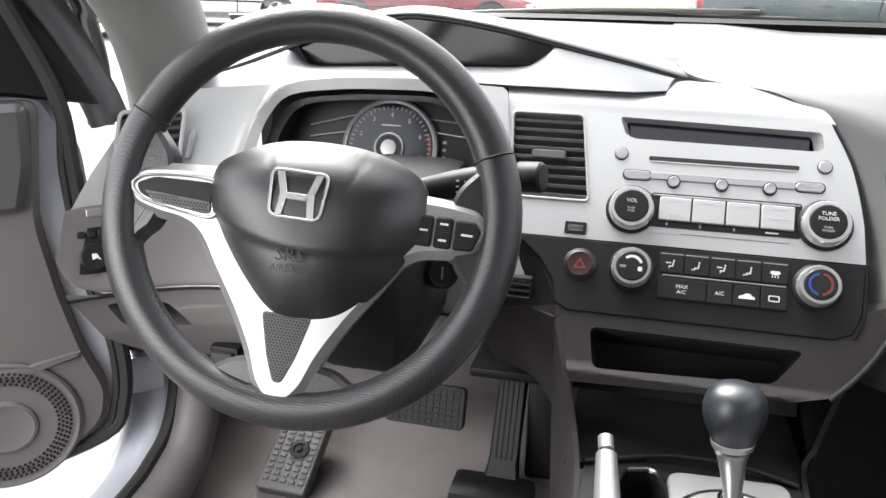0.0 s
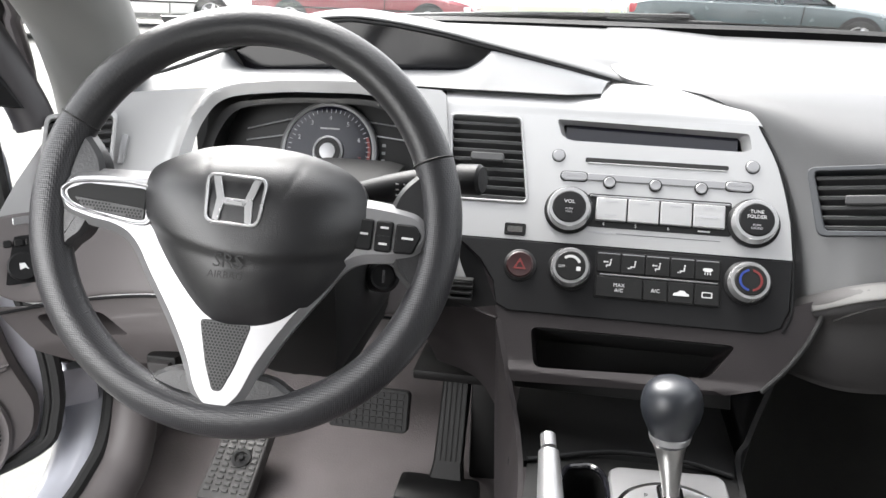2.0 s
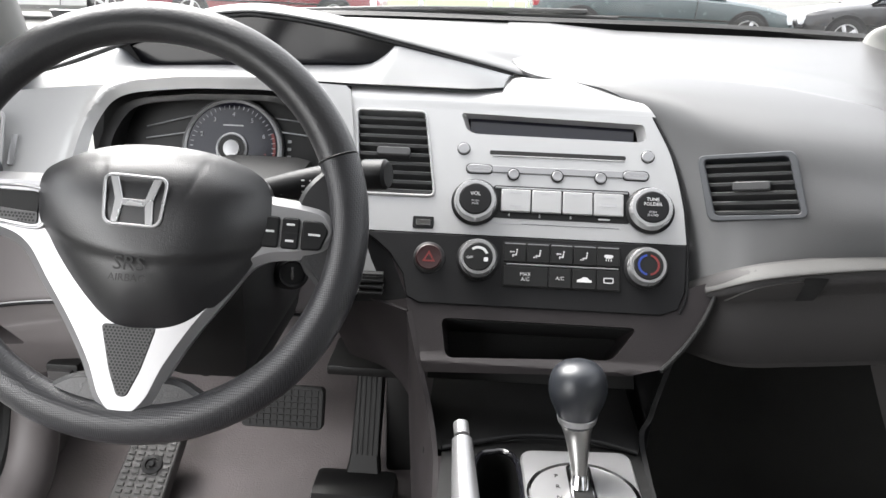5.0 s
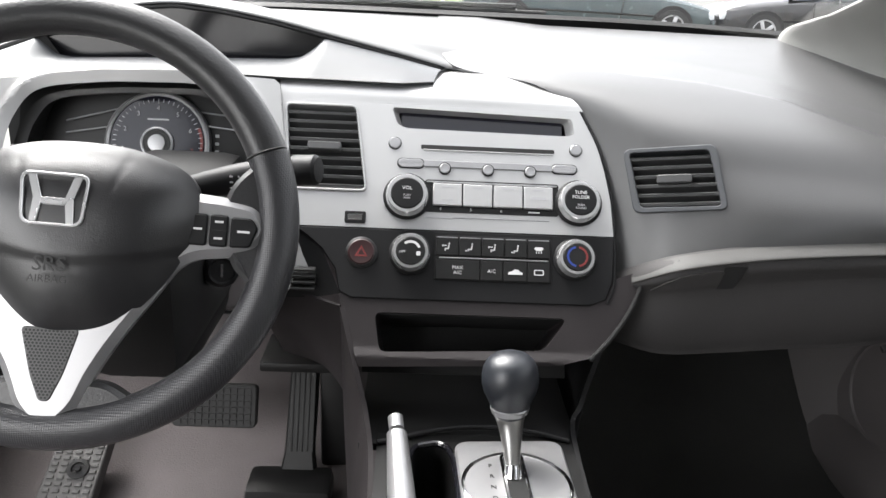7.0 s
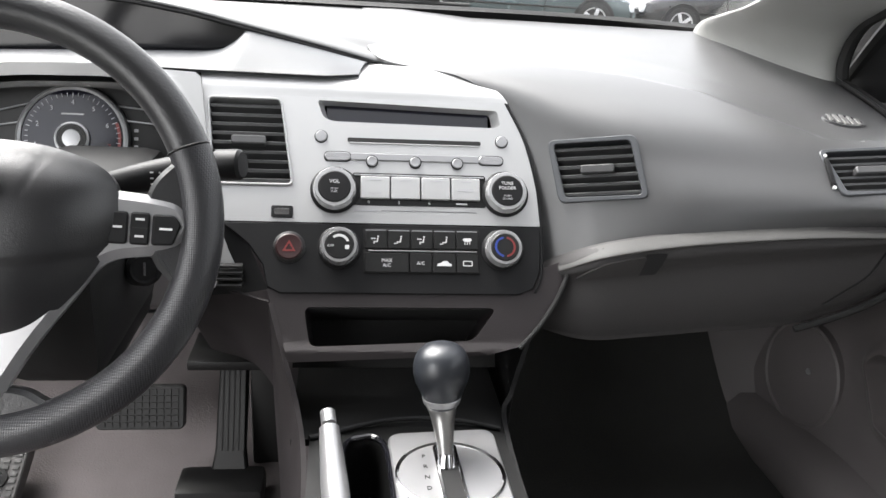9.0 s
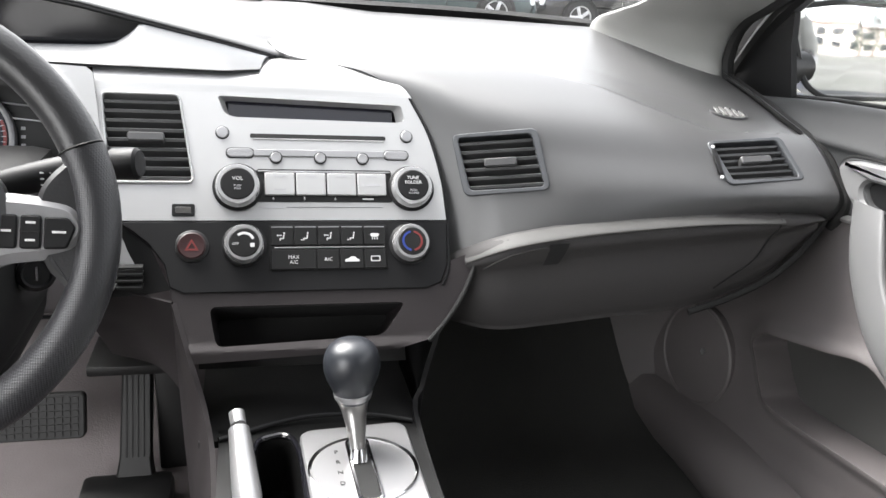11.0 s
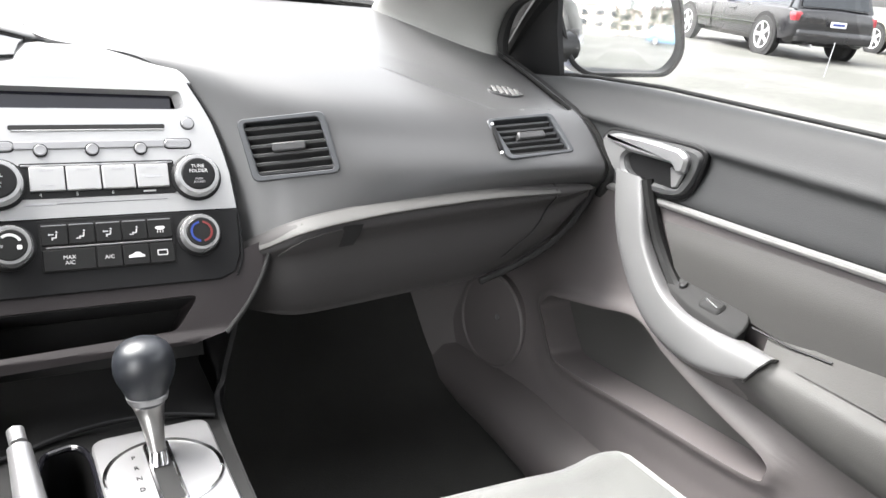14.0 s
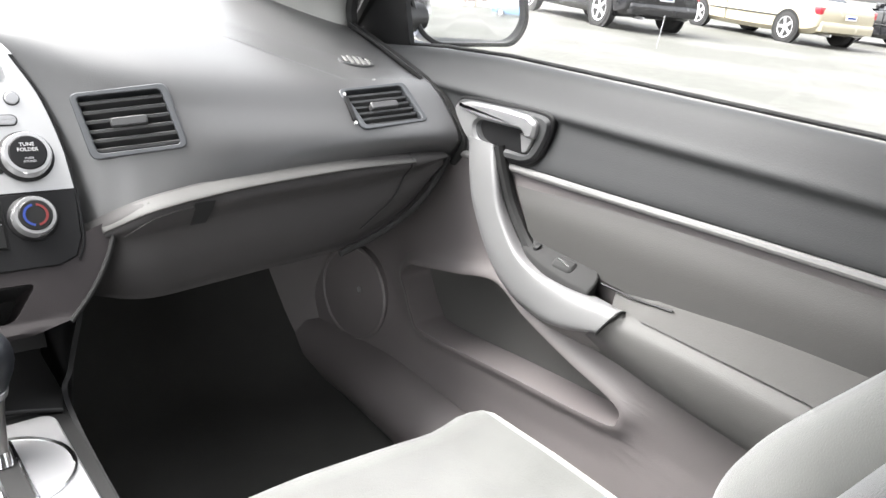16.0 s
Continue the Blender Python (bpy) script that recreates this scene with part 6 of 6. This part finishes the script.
trim = [(-0.084, 0.895), (-0.074, 0.81), (-0.066, 0.74), (-0.080, 0.64), (-0.098, 0.555), (-0.122, 0.49), (-0.112, 0.44), (-0.080, 0.412), (0.02, 0.374), (0.95, 0.36), (0.95, 0.90)]
part("door_trim", slab(softpoly(trim, 0.02), -0.02, 0.012, 0.008, DD), DOORGREY, ddoor, "pinkish grey door trim")
part("upper_trim", slab(softpoly([(-0.050, 0.758), (0.95, 0.775), (0.95, 0.90), (-0.070, 0.895), (-0.066, 0.82)], 0.012), 0.005, 0.030, 0.010, DD), DASH, ddoor, "dark upper trim")
part("trim_ledge", slab(softpoly([(-0.092, 0.556), (-0.015, 0.545), (0.3, 0.55), (0.3, 0.535), (-0.02, 0.531), (-0.088, 0.548)], 0.003), 0.01, 0.018, 0.002, DD), DOORGREY, ddoor)
dsp = part("speaker_grille", lathe([(0.094, 0.008), (0.094, 0.016), (0.090, 0.019), (0.084, 0.0165), (0.04, 0.018), (0.038, 0.021), (0.034, 0.0225), (0.03, 0.021), (0, 0.022)], 64, DD @ Matrix.Translation((0.012, 0.462, 0))), DOORGREY, ddoor, "round grey speaker grille")
for ringr, cnt in ((0.079, 72), (0.074, 68), (0.069, 62), (0.064, 58)):
    bm = bmesh.new()
    for k in range(cnt):
        a = 2 * math.pi * (k + (0.5 if ringr in (0.074, 0.064) else 0)) / cnt
        lathe([(0.0019, 0.0165), (0.0019, 0.0190), (0, 0.0190)], 6, DD @ Matrix.Translation((0.012 + ringr * math.cos(a), 0.462 + ringr * math.sin(a), 0)), bm)
    tagged(part("grille_holes", bm, CHARCOAL, dsp), kind="stuff")
for x0, w in ((-0.118, 0.010), (-0.106, 0.006)):
    part("door_seal", tube([DD @ Vector((x, y, 0.0)) for x, y in spline([(-0.06, 1.02), (-0.105, 0.90), (x0 + 0.005, 0.80), (x0 - 0.004, 0.66), (x0 - 0.025, 0.55), (x0 - 0.02, 0.46), (x0 + 0.02, 0.408), (0.1, 0.365)], 40)], w, 8), RUBBER, ddoor)
part("window_frame", tube([DD @ Vector((x, y, -0.03)) for x, y in spline([(-0.165, 0.86), (-0.150, 0.905), (-0.11, 0.995), (-0.04, 1.10), (0.15, 1.26), (0.5, 1.33)], 40)], 0.026, 12), mat("sash_dark", (0.05, 0.047, 0.05), 0.45), ddoor, "dark window sash")
part("sail_panel", slab([(-0.155, 0.885), (-0.05, 0.90), (0.0, 0.90), (0.03, 1.12), (-0.04, 1.07), (-0.10, 0.985)], -0.035, 0.0, 0.006, DD), CHARCOAL, ddoor, "dark triangular sail panel")
part("hinge", box(-0.20, -0.13, 0.60, 0.66, -0.08, -0.05, 0.006, None, DD), PAINT, ddoor)
part("hinge", box(-0.20, -0.13, 0.44, 0.50, -0.08, -0.05, 0.006, None, DD), PAINT, ddoor)
part("check_strap", box(-0.215, -0.10, 0.515, 0.545, -0.06, -0.045, 0.004, None, DD), BLACK, ddoor)
gl = part("window_glass", slab([(-0.10, 0.90), (0.95, 0.90), (0.55, 1.32), (0.15, 1.25), (-0.03, 1.1)], -0.032, -0.028, 0, DD), GLASS, ddoor)
gl.visible_shadow = False


# ---------------------------------------------------------------- seats
def cushion(x0, x1, y0, y1, z, parent, front=0.5):
    """A seat cushion with side bolsters and a rounded front."""
    xs, ys = np.linspace(x0, x1, 31), np.linspace(y0, y1, 25)
    bm = bmesh.new()
    rows = []
    for y in ys:
        row = []
        for x in xs:
            u, w = (2 * (x - x0) / (x1 - x0) - 1), (y - y0) / (y1 - y0)
            h = z + 0.028 * math.exp(-((abs(u) - 0.80) / 0.14) ** 2) - 0.09 * max(0, (abs(u) - 0.90) / 0.1) ** 2 - 0.015 * w
            h -= 0.12 * max(0, (w - 0.86) / 0.14) ** 2.2
            h += 0.002 * noise.noise((x * 9, y * 9, 1.0))
            row.append((x, y - 0.05 * abs(u) ** 3 * w, h))
        rows.append(row)
    grid(bm, rows)
    part("cushion", solid(bm, 0.05), CLOTH, parent, "grey woven cloth cushion")


for x0, x1, who in ((0.112, 0.617, "passenger"), (-0.64, -0.14, "driver")):
    seat = thing("front_seat", f"grey cloth {who}'s front seat", "car seat", ((x0 + x1) / 2, 0.1, 0.3), group="front seats")
    y1 = 0.575 if who == "passenger" else 0.12
    cushion(x0, x1, y1 - 0.55, y1, 0.500 if who == "passenger" else 0.45, seat)
    part("base", box(x0 + 0.03, x1 - 0.03, y1 - 0.5, y1 - 0.06, 0.28, 0.43, 0.02), CHARCOAL, seat)
    part("seam", tube([(x1 - 0.062, y, 0.486 - 0.015 * (y - y1 + 0.55) / 0.55 + 0.018) for y in np.linspace(y1 - 0.5, y1 - 0.10, 14)], 0.0022, 6), CLOTH, seat)
    if who:
        bm = bmesh.new()
        rows = []
        for k in range(15):
            w = k / 14
            yb, zb = (0.150 if who == "passenger" else -0.28) - 0.30 * w, 0.48 + 0.62 * w
            half_w = 0.255 - 0.05 * w ** 2 - 0.06 * max(0, (w - 0.85) / 0.15) ** 2
            cx = (x0 + x1) / 2
            rows.append([(cx + half_w * math.sin(a), yb - 0.05 + (0.05 + 0.045 * (abs(math.sin(a)) > 0.7) * (1 - w)) * math.cos(a) - (0.03 if math.cos(a) < 0 else 0), zb) for a in np.linspace(0, 2 * math.pi, 41)[:-1]])
        vs = grid(bm, rows, True)
        bm.faces.new(vs[-1])
        part("backrest", bm, CLOTH, seat, "grey cloth backrest")
        if who == "passenger":
            path = spline([(x1 - 0.05, 0.13, 0.47), (x1 - 0.035, 0.105, 0.56), (x1 - 0.035, 0.085, 0.63), (x1 - 0.045, 0.02, 0.74), (x1 - 0.07, -0.06, 0.88)], 30)
            part("backrest_bolster", tube(path, [0.045 + 0.022 * math.sin(math.pi * i / 29) for i in range(30)], 20), CLOTH, seat, "rounded grey cloth side bolster")

# ---------------------------------------------------------------- parked cars
TYRE = mat("tyre_rubber", (0.02, 0.02, 0.02), 0.8, grain=0.3, size=200)
ALLOY = mat("alloy_wheel", (0.6, 0.6, 0.62), 0.3, metal=0.7)
TINT = mat("tinted_car_glass", (0.03, 0.035, 0.04), 0.08)
TAIL = mat("tail_light_red", (0.35, 0.02, 0.03), 0.2, coat=0.5)
LAMP = mat("headlamp_clear", (0.75, 0.77, 0.8), 0.1, coat=0.6)
PLATE = mat("number_plate", (0.7, 0.7, 0.72), 0.5)


def body_paint(name, col):
    return mat(name, col, 0.25, metal=0.2, coat=0.7, mottle=0.03)


def parked_car(label, paint, m, length=4.5, width=1.75, height=1.45, clear=0.20, wheel=0.32, hatch=False, spokes=5, sill=0.92):
    """A parked car, its nose along local +x, on its wheels."""
    car = thing("parked_car", label, "car", m.translation, group="parked cars")
    L, W = length / 2, width / 2
    # station: x, half width, underside, shoulder height
    st = [(-L, W * 0.80, 0.42, sill - 0.12), (-L + 0.06, W * 0.92, 0.34, sill - 0.04), (-L + 0.45, W, 0.24, sill + 0.02), (-0.5, W, clear, sill), (0.6, W, clear, sill - 0.02),
          (L - 0.9, W, clear + 0.02, sill - 0.08), (L - 0.25, W * 0.93, 0.26, sill - 0.20), (L - 0.03, W * 0.74, 0.32, sill - 0.30), (L, W * 0.6, 0.40, sill - 0.36)]
    rows = []
    for x, w, lo, hi in st:
        sec = [(0, lo), (w * 0.85, lo), (w * 0.98, lo + 0.10), (w, lo + (hi - lo) * 0.55), (w * 0.97, hi - 0.06), (w * 0.88, hi), (0, hi + 0.03)]
        full = [(x, y, z) for y, z in sec] + [(x, -y, z) for y, z in sec[-2:0:-1]]
        rows.append(full)
    cols = [spline([r[i] for r in rows], 36) for i in range(len(rows[0]))]
    bm = bmesh.new()
    vs = grid(bm, [[m @ Vector(tuple(cols[i][j])) for i in range(len(cols))] for j in range(36)], True)
    bm.faces.new(vs[0][::-1])
    bm.faces.new(vs[-1])
    body = part("body", bm, paint, car)
    rear, front = (-L + 0.12, L - 1.55) if hatch else (-L + 0.75, L - 1.35)
    cab = [(rear, W * 0.86, sill + 0.0), (rear + (0.18 if hatch else 0.65), W * 0.70, height - 0.06), (0.0, W * 0.70, height), (front - 0.75, W * 0.69, height - 0.05), (front + 0.1, W * 0.86, sill - 0.06)]
    bm = bmesh.new()
    rr = []
    for x, w, z in cab:
        rr.append([m @ Vector((x, y, zz)) for y, zz in ((w, z - 0.04), (w * 0.85, z), (0, z + 0.02), (-w * 0.85, z), (-w, z - 0.04))])
    grid(bm, rr)
    part("roof", bm, paint, car)
    for s in (-1, 1):
        bm = bmesh.new()
        top = [Vector((x, s * w, z - 0.045)) for x, w, z in cab]
        bot = [Vector((x, s * W * 0.90, sill - 0.02)) for x, w, z in cab]
        grid(bm, [[m @ p for p in top], [m @ p for p in bot]])
        part("side_window", bm, TINT, car)
        for k in (1, 2, 3):
            x, w, z = cab[k]
            part("window_pillar", tube([m @ Vector((x, s * (w + 0.006), z - 0.05)), m @ Vector((x + (0.1 if k == 2 else 0.0), s * (W * 0.91), sill - 0.03))], 0.03, 8), paint, car)
        part("door_seam", tube([m @ Vector((0.55, s * (W + 0.002), sill - 0.06)), m @ Vector((0.50, s * (W + 0.002), clear + 0.1))], 0.008, 6), BLACK, car)
        part("rub_strip", tube([m @ Vector((-1.2, s * (W + 0.004), 0.55)), m @ Vector((1.1, s * (W + 0.004), 0.53))], 0.018, 6), BLACK, car)
        part("door_handle", box(-0.35, -0.15, s * (W + 0.01) - 0.015, s * (W + 0.01) + 0.015, sill - 0.17, sill - 0.14, 0.006, None, m), paint, car)
        part("tail_light", box(-L + 0.01, -L + 0.30, s * W * 0.80 - 0.12, s * W * 0.80 + 0.135, sill - 0.24, sill - 0.08, 0.03, None, m), TAIL, car)
        part("headlamp", box(L - 0.32, L - 0.06, s * W * 0.70 - 0.16, s * W * 0.70 + 0.14, sill - 0.42, sill - 0.28, 0.03, None, m), LAMP, car)
        part("mirror", box(front - 0.35, front - 0.2, s * (W + 0.1) - 0.08, s * (W + 0.1) + 0.08, sill + 0.0, sill + 0.13, 0.03, None, m), paint, car)
        for x in (-L + 0.85, L - 0.85):
            c = m @ Matrix.Translation((x, s * (W - 0.10), wheel)) @ pose(0, 0, 0, -90 * s, 0, 0)
            part("wheel_arch", lathe([(wheel * 1.18, 0.06), (wheel * 1.18, 0.106), (wheel * 1.05, 0.106), (0, 0.09)], 36, c), VOID, car)
            ty = part("wheel", lathe([(wheel * 0.66, -0.1), (wheel * 0.93, -0.1), (wheel, -0.07), (wheel, 0.085), (wheel * 0.95, 0.112), (wheel * 0.70, 0.116), (wheel * 0.66, 0.10)], 40, c), TYRE, car, "black tyre")
            part("rim", lathe([(wheel * 0.69, 0.09), (wheel * 0.70, 0.117), (wheel * 0.63, 0.110), (wheel * 0.61, 0.02)], 40, c), ALLOY, ty, "bright alloy rim")
            part("hub", lathe([(wheel * 0.2, 0.05), (wheel * 0.17, 0.11), (wheel * 0.08, 0.12), (0, 0.12)], 20, c), ALLOY, ty)
            part("disc", lathe([(wheel * 0.62, 0.02), (0, 0.022)], 30, c), BLACK, ty)
            for k in range(spokes):
                part("spoke", box(0.03, wheel * 0.65, -0.035, 0.035, 0.075, 0.108, 0.01, None, c @ pose(0, 0, 0, 0, 0, 360 * k / spokes)), ALLOY, ty)
    bm = bmesh.new()
    a, b = cab[0], cab[1]
    grid(bm, [[m @ Vector((a[0] - 0.01, y * W * 0.78, a[2] + 0.03)) for y in (-1, 0, 1)], [m @ Vector((b[0] - 0.02, y * b[1] * 0.9, b[2] - 0.05)) for y in (-1, 0, 1)]])
    part("rear_window", bm, TINT, car)
    bm = bmesh.new()
    a, b = cab[-1], cab[-2]
    grid(bm, [[m @ Vector((a[0] + 0.0, y * W * 0.80, a[2] + 0.03)) for y in (-1, 0, 1)], [m @ Vector((b[0] + 0.04, y * b[1] * 0.92, b[2] + 0.0)) for y in (-1, 0, 1)]])
    part("windscreen", bm, TINT, car)
    part("rear_bumper", box(-L - 0.06, -L + 0.14, -W * 0.86, W * 0.86, 0.33, 0.55, 0.05, None, m), paint, car)
    part("front_bumper", box(L - 0.2, L + 0.02, -W * 0.72, W * 0.72, 0.26, 0.50, 0.05, None, m), paint, car)
    part("number_plate", box(-L - 0.075, -L - 0.055, -0.16, 0.16, 0.62, 0.72, 0.004, None, m), PLATE, car)
    part("plate_bar", box(-L - 0.079, -L - 0.074, -0.12, 0.12, 0.65, 0.69, 0.002, None, m), BLUEMARK, car)
    part("exhaust", tube([m @ Vector((-L - 0.05, 0.45, 0.27)), m @ Vector((-L + 0.3, 0.45, 0.27))], 0.03, 10), ALLOY, car)
    return car


BLK = body_paint("black_car_paint", (0.012, 0.012, 0.014))
TAN = body_paint("champagne_car_paint", (0.42, 0.38, 0.28))
REDP = body_paint("dark_red_car_paint", (0.22, 0.025, 0.035))
TEAL = body_paint("dark_green_car_paint", (0.05, 0.075, 0.08))
WHT = body_paint("white_car_paint", (0.75, 0.75, 0.74))
BLUE = body_paint("blue_car_paint", (0.10, 0.22, 0.36))


def spot(x, y, az):
    """A parking place; az: degrees to the right of straight ahead for the nose."""
    return pose(x, y, 0, 0, 0, 90 - az)


parked_car("black estate car seen from behind with bright alloy wheels", BLK, spot(13.9, 11.8, 17), 4.7, 1.8, 1.65, 0.24, 0.36, True)
parked_car("champagne-coloured sedan with red tail lights", TAN, spot(18.6, 10.4, 17), 4.7, 1.78, 1.44, 0.2, 0.33)
parked_car("dark sedan at the end of the row", BLK, spot(22.4, 8.3, 17), 4.5, 1.75, 1.45)
parked_car("dark green car parked across the aisle", TEAL, spot(2.9, 15.2, 90), 4.6, 1.8, 1.5, 0.2, 0.33)
parked_car("black car with alloy wheels across the aisle", BLK, spot(7.65, 15.6, -88), 4.5, 1.75, 1.45)
parked_car("dark red car parked across the aisle", REDP, spot(-4.5, 16.2, 90), 4.5, 1.75, 1.45)
parked_car("white car with a pale lower body across the aisle", WHT, spot(-9.6, 17.0, 80), 4.5, 1.75, 1.45)
parked_car("white car with alloy wheels beyond the open door", WHT, spot(-11.2, 12.4, -100), 4.5, 1.78, 1.5)
parked_car("blue hatchback parked behind", BLUE, spot(8.6, -15.5, 60), 4.1, 1.7, 1.5, hatch=True)

# ---------------------------------------------------------------- verge, posts, trees and a building behind
GRASS = mat("verge_grass", (0.07, 0.11, 0.03), 0.95, grain=1.0, size=60, mottle=0.4)
bm = bmesh.new()
rng = random.Random(3)
grid(bm, [[(x, y, 0.03 + 0.03 * rng.random()) for x in np.linspace(-60, 60, 60)] for y in np.linspace(19.5, 45, 20)])
verge = part("grass_verge", bm, GRASS, None)
tagged(verge, "strip of short green grass beyond the parked cars", "grass", kind="stuff")
kerb = box(-60, 60, 19.2, 19.5, 0, 0.12, 0.02)
structure("kerb", kerb, mat("kerb_concrete", (0.42, 0.41, 0.39), 0.9, grain=0.6, size=90, mottle=0.15), "pale concrete kerb along the verge", "kerb")
POSTW = mat("white_post_paint", (0.75, 0.75, 0.73), 0.6)
for x in (-1.75, -0.15, 0.35):
    p = thing("fence_post", "white painted post at the edge of the verge", "post", (x, 18.8, 0), group="posts by the verge")
    part("post", box(x - 0.05, x + 0.05, 18.75, 18.85, 0, 1.3, 0.01), POSTW, p)
    part("cap", box(x - 0.07, x + 0.07, 18.73, 18.87, 1.3, 1.34, 0.01), POSTW, p)

stake = thing("marker_stake", "thin pale stake standing in the car park", "stake", (10.66, 7.68, 0))
part("rod", tube([(10.66, 7.68, 0), (10.66 + 0.06, 7.68, 0.50)], 0.006, 8), DIMMARK, stake)

NEEDLE = mat("conifer_needles", (0.035, 0.055, 0.03), 0.9, mottle=0.4)
BARK = mat("bark", (0.12, 0.09, 0.07), 0.95, grain=1.0, size=40)


def conifer(x, y, h, seed):
    r = random.Random(seed)
    t = thing("conifer_tree", "tall dark green conifer with an uneven outline", "tree", (x, y, 0), group="trees behind the car park")
    part("trunk", tube([(x, y, 0), (x + 0.05, y, h * 0.5), (x, y, h * 0.95)], [0.22, 0.14, 0.03], 8), BARK, t)
    bm = bmesh.new()
    for k in range(900):
        u = r.random() ** 0.8
        z = h * (0.12 + 0.86 * u)
        rad = (1 - u) * h * 0.20 * (0.55 + 0.6 * r.random()) + 0.08
        a = r.random() * 2 * math.pi
        c = Vector((x + rad * math.cos(a), y + rad * math.sin(a), z))
        s = 0.16 + 0.30 * (1 - u) * r.random()
        d = Vector((math.cos(a), math.sin(a), -0.35 + 0.3 * r.random()))
        w = Vector((-math.sin(a), math.cos(a), r.uniform(-0.4, 0.4)))
        q = [c - d * s * 1.3, c + w * s * 0.5, c + d * s * 1.3, c - w * s * 0.5]
        bm.faces.new([bm.verts.new(p) for p in q])
    part("crown", bm, NEEDLE, t)


for i, (x, y, h) in enumerate(((10.5, -26, 8), (12.5, -27, 10), (14.0, -26, 7.5), (17, -29, 11), (19.5, -28, 9), (7.0, -30, 9), (22, -27, 8), (4.5, -31, 8))):
    conifer(x + 3, y - 9, h, i)
STUCCO = mat("pale_stucco", (0.55, 0.50, 0.44), 0.9, grain=0.5, size=40, mottle=0.1)
hall = thing("building", "low pale building with a row of dark windows", "building", (13, -52, 0))
part("wall", box(-2, 32, -58, -50, 0, 6.5, 0.05), STUCCO, hall)
part("roof", box(-2.4, 32.4, -58.4, -49.6, 6.5, 6.9, 0.05), mat("roof_edge", (0.25, 0.15, 0.12), 0.8), hall)
for k in range(9):
    for z in (1.2, 4.0):
        w = part("window", box(-0.5 + k * 3.6, 1.3 + k * 3.6, -50.06, -49.94, z, z + 1.5, 0.02), TINT, hall)
        part("sill", box(-0.6 + k * 3.6, 1.4 + k * 3.6, -50.0, -49.85, z - 0.1, z, 0.02), STUCCO, w)
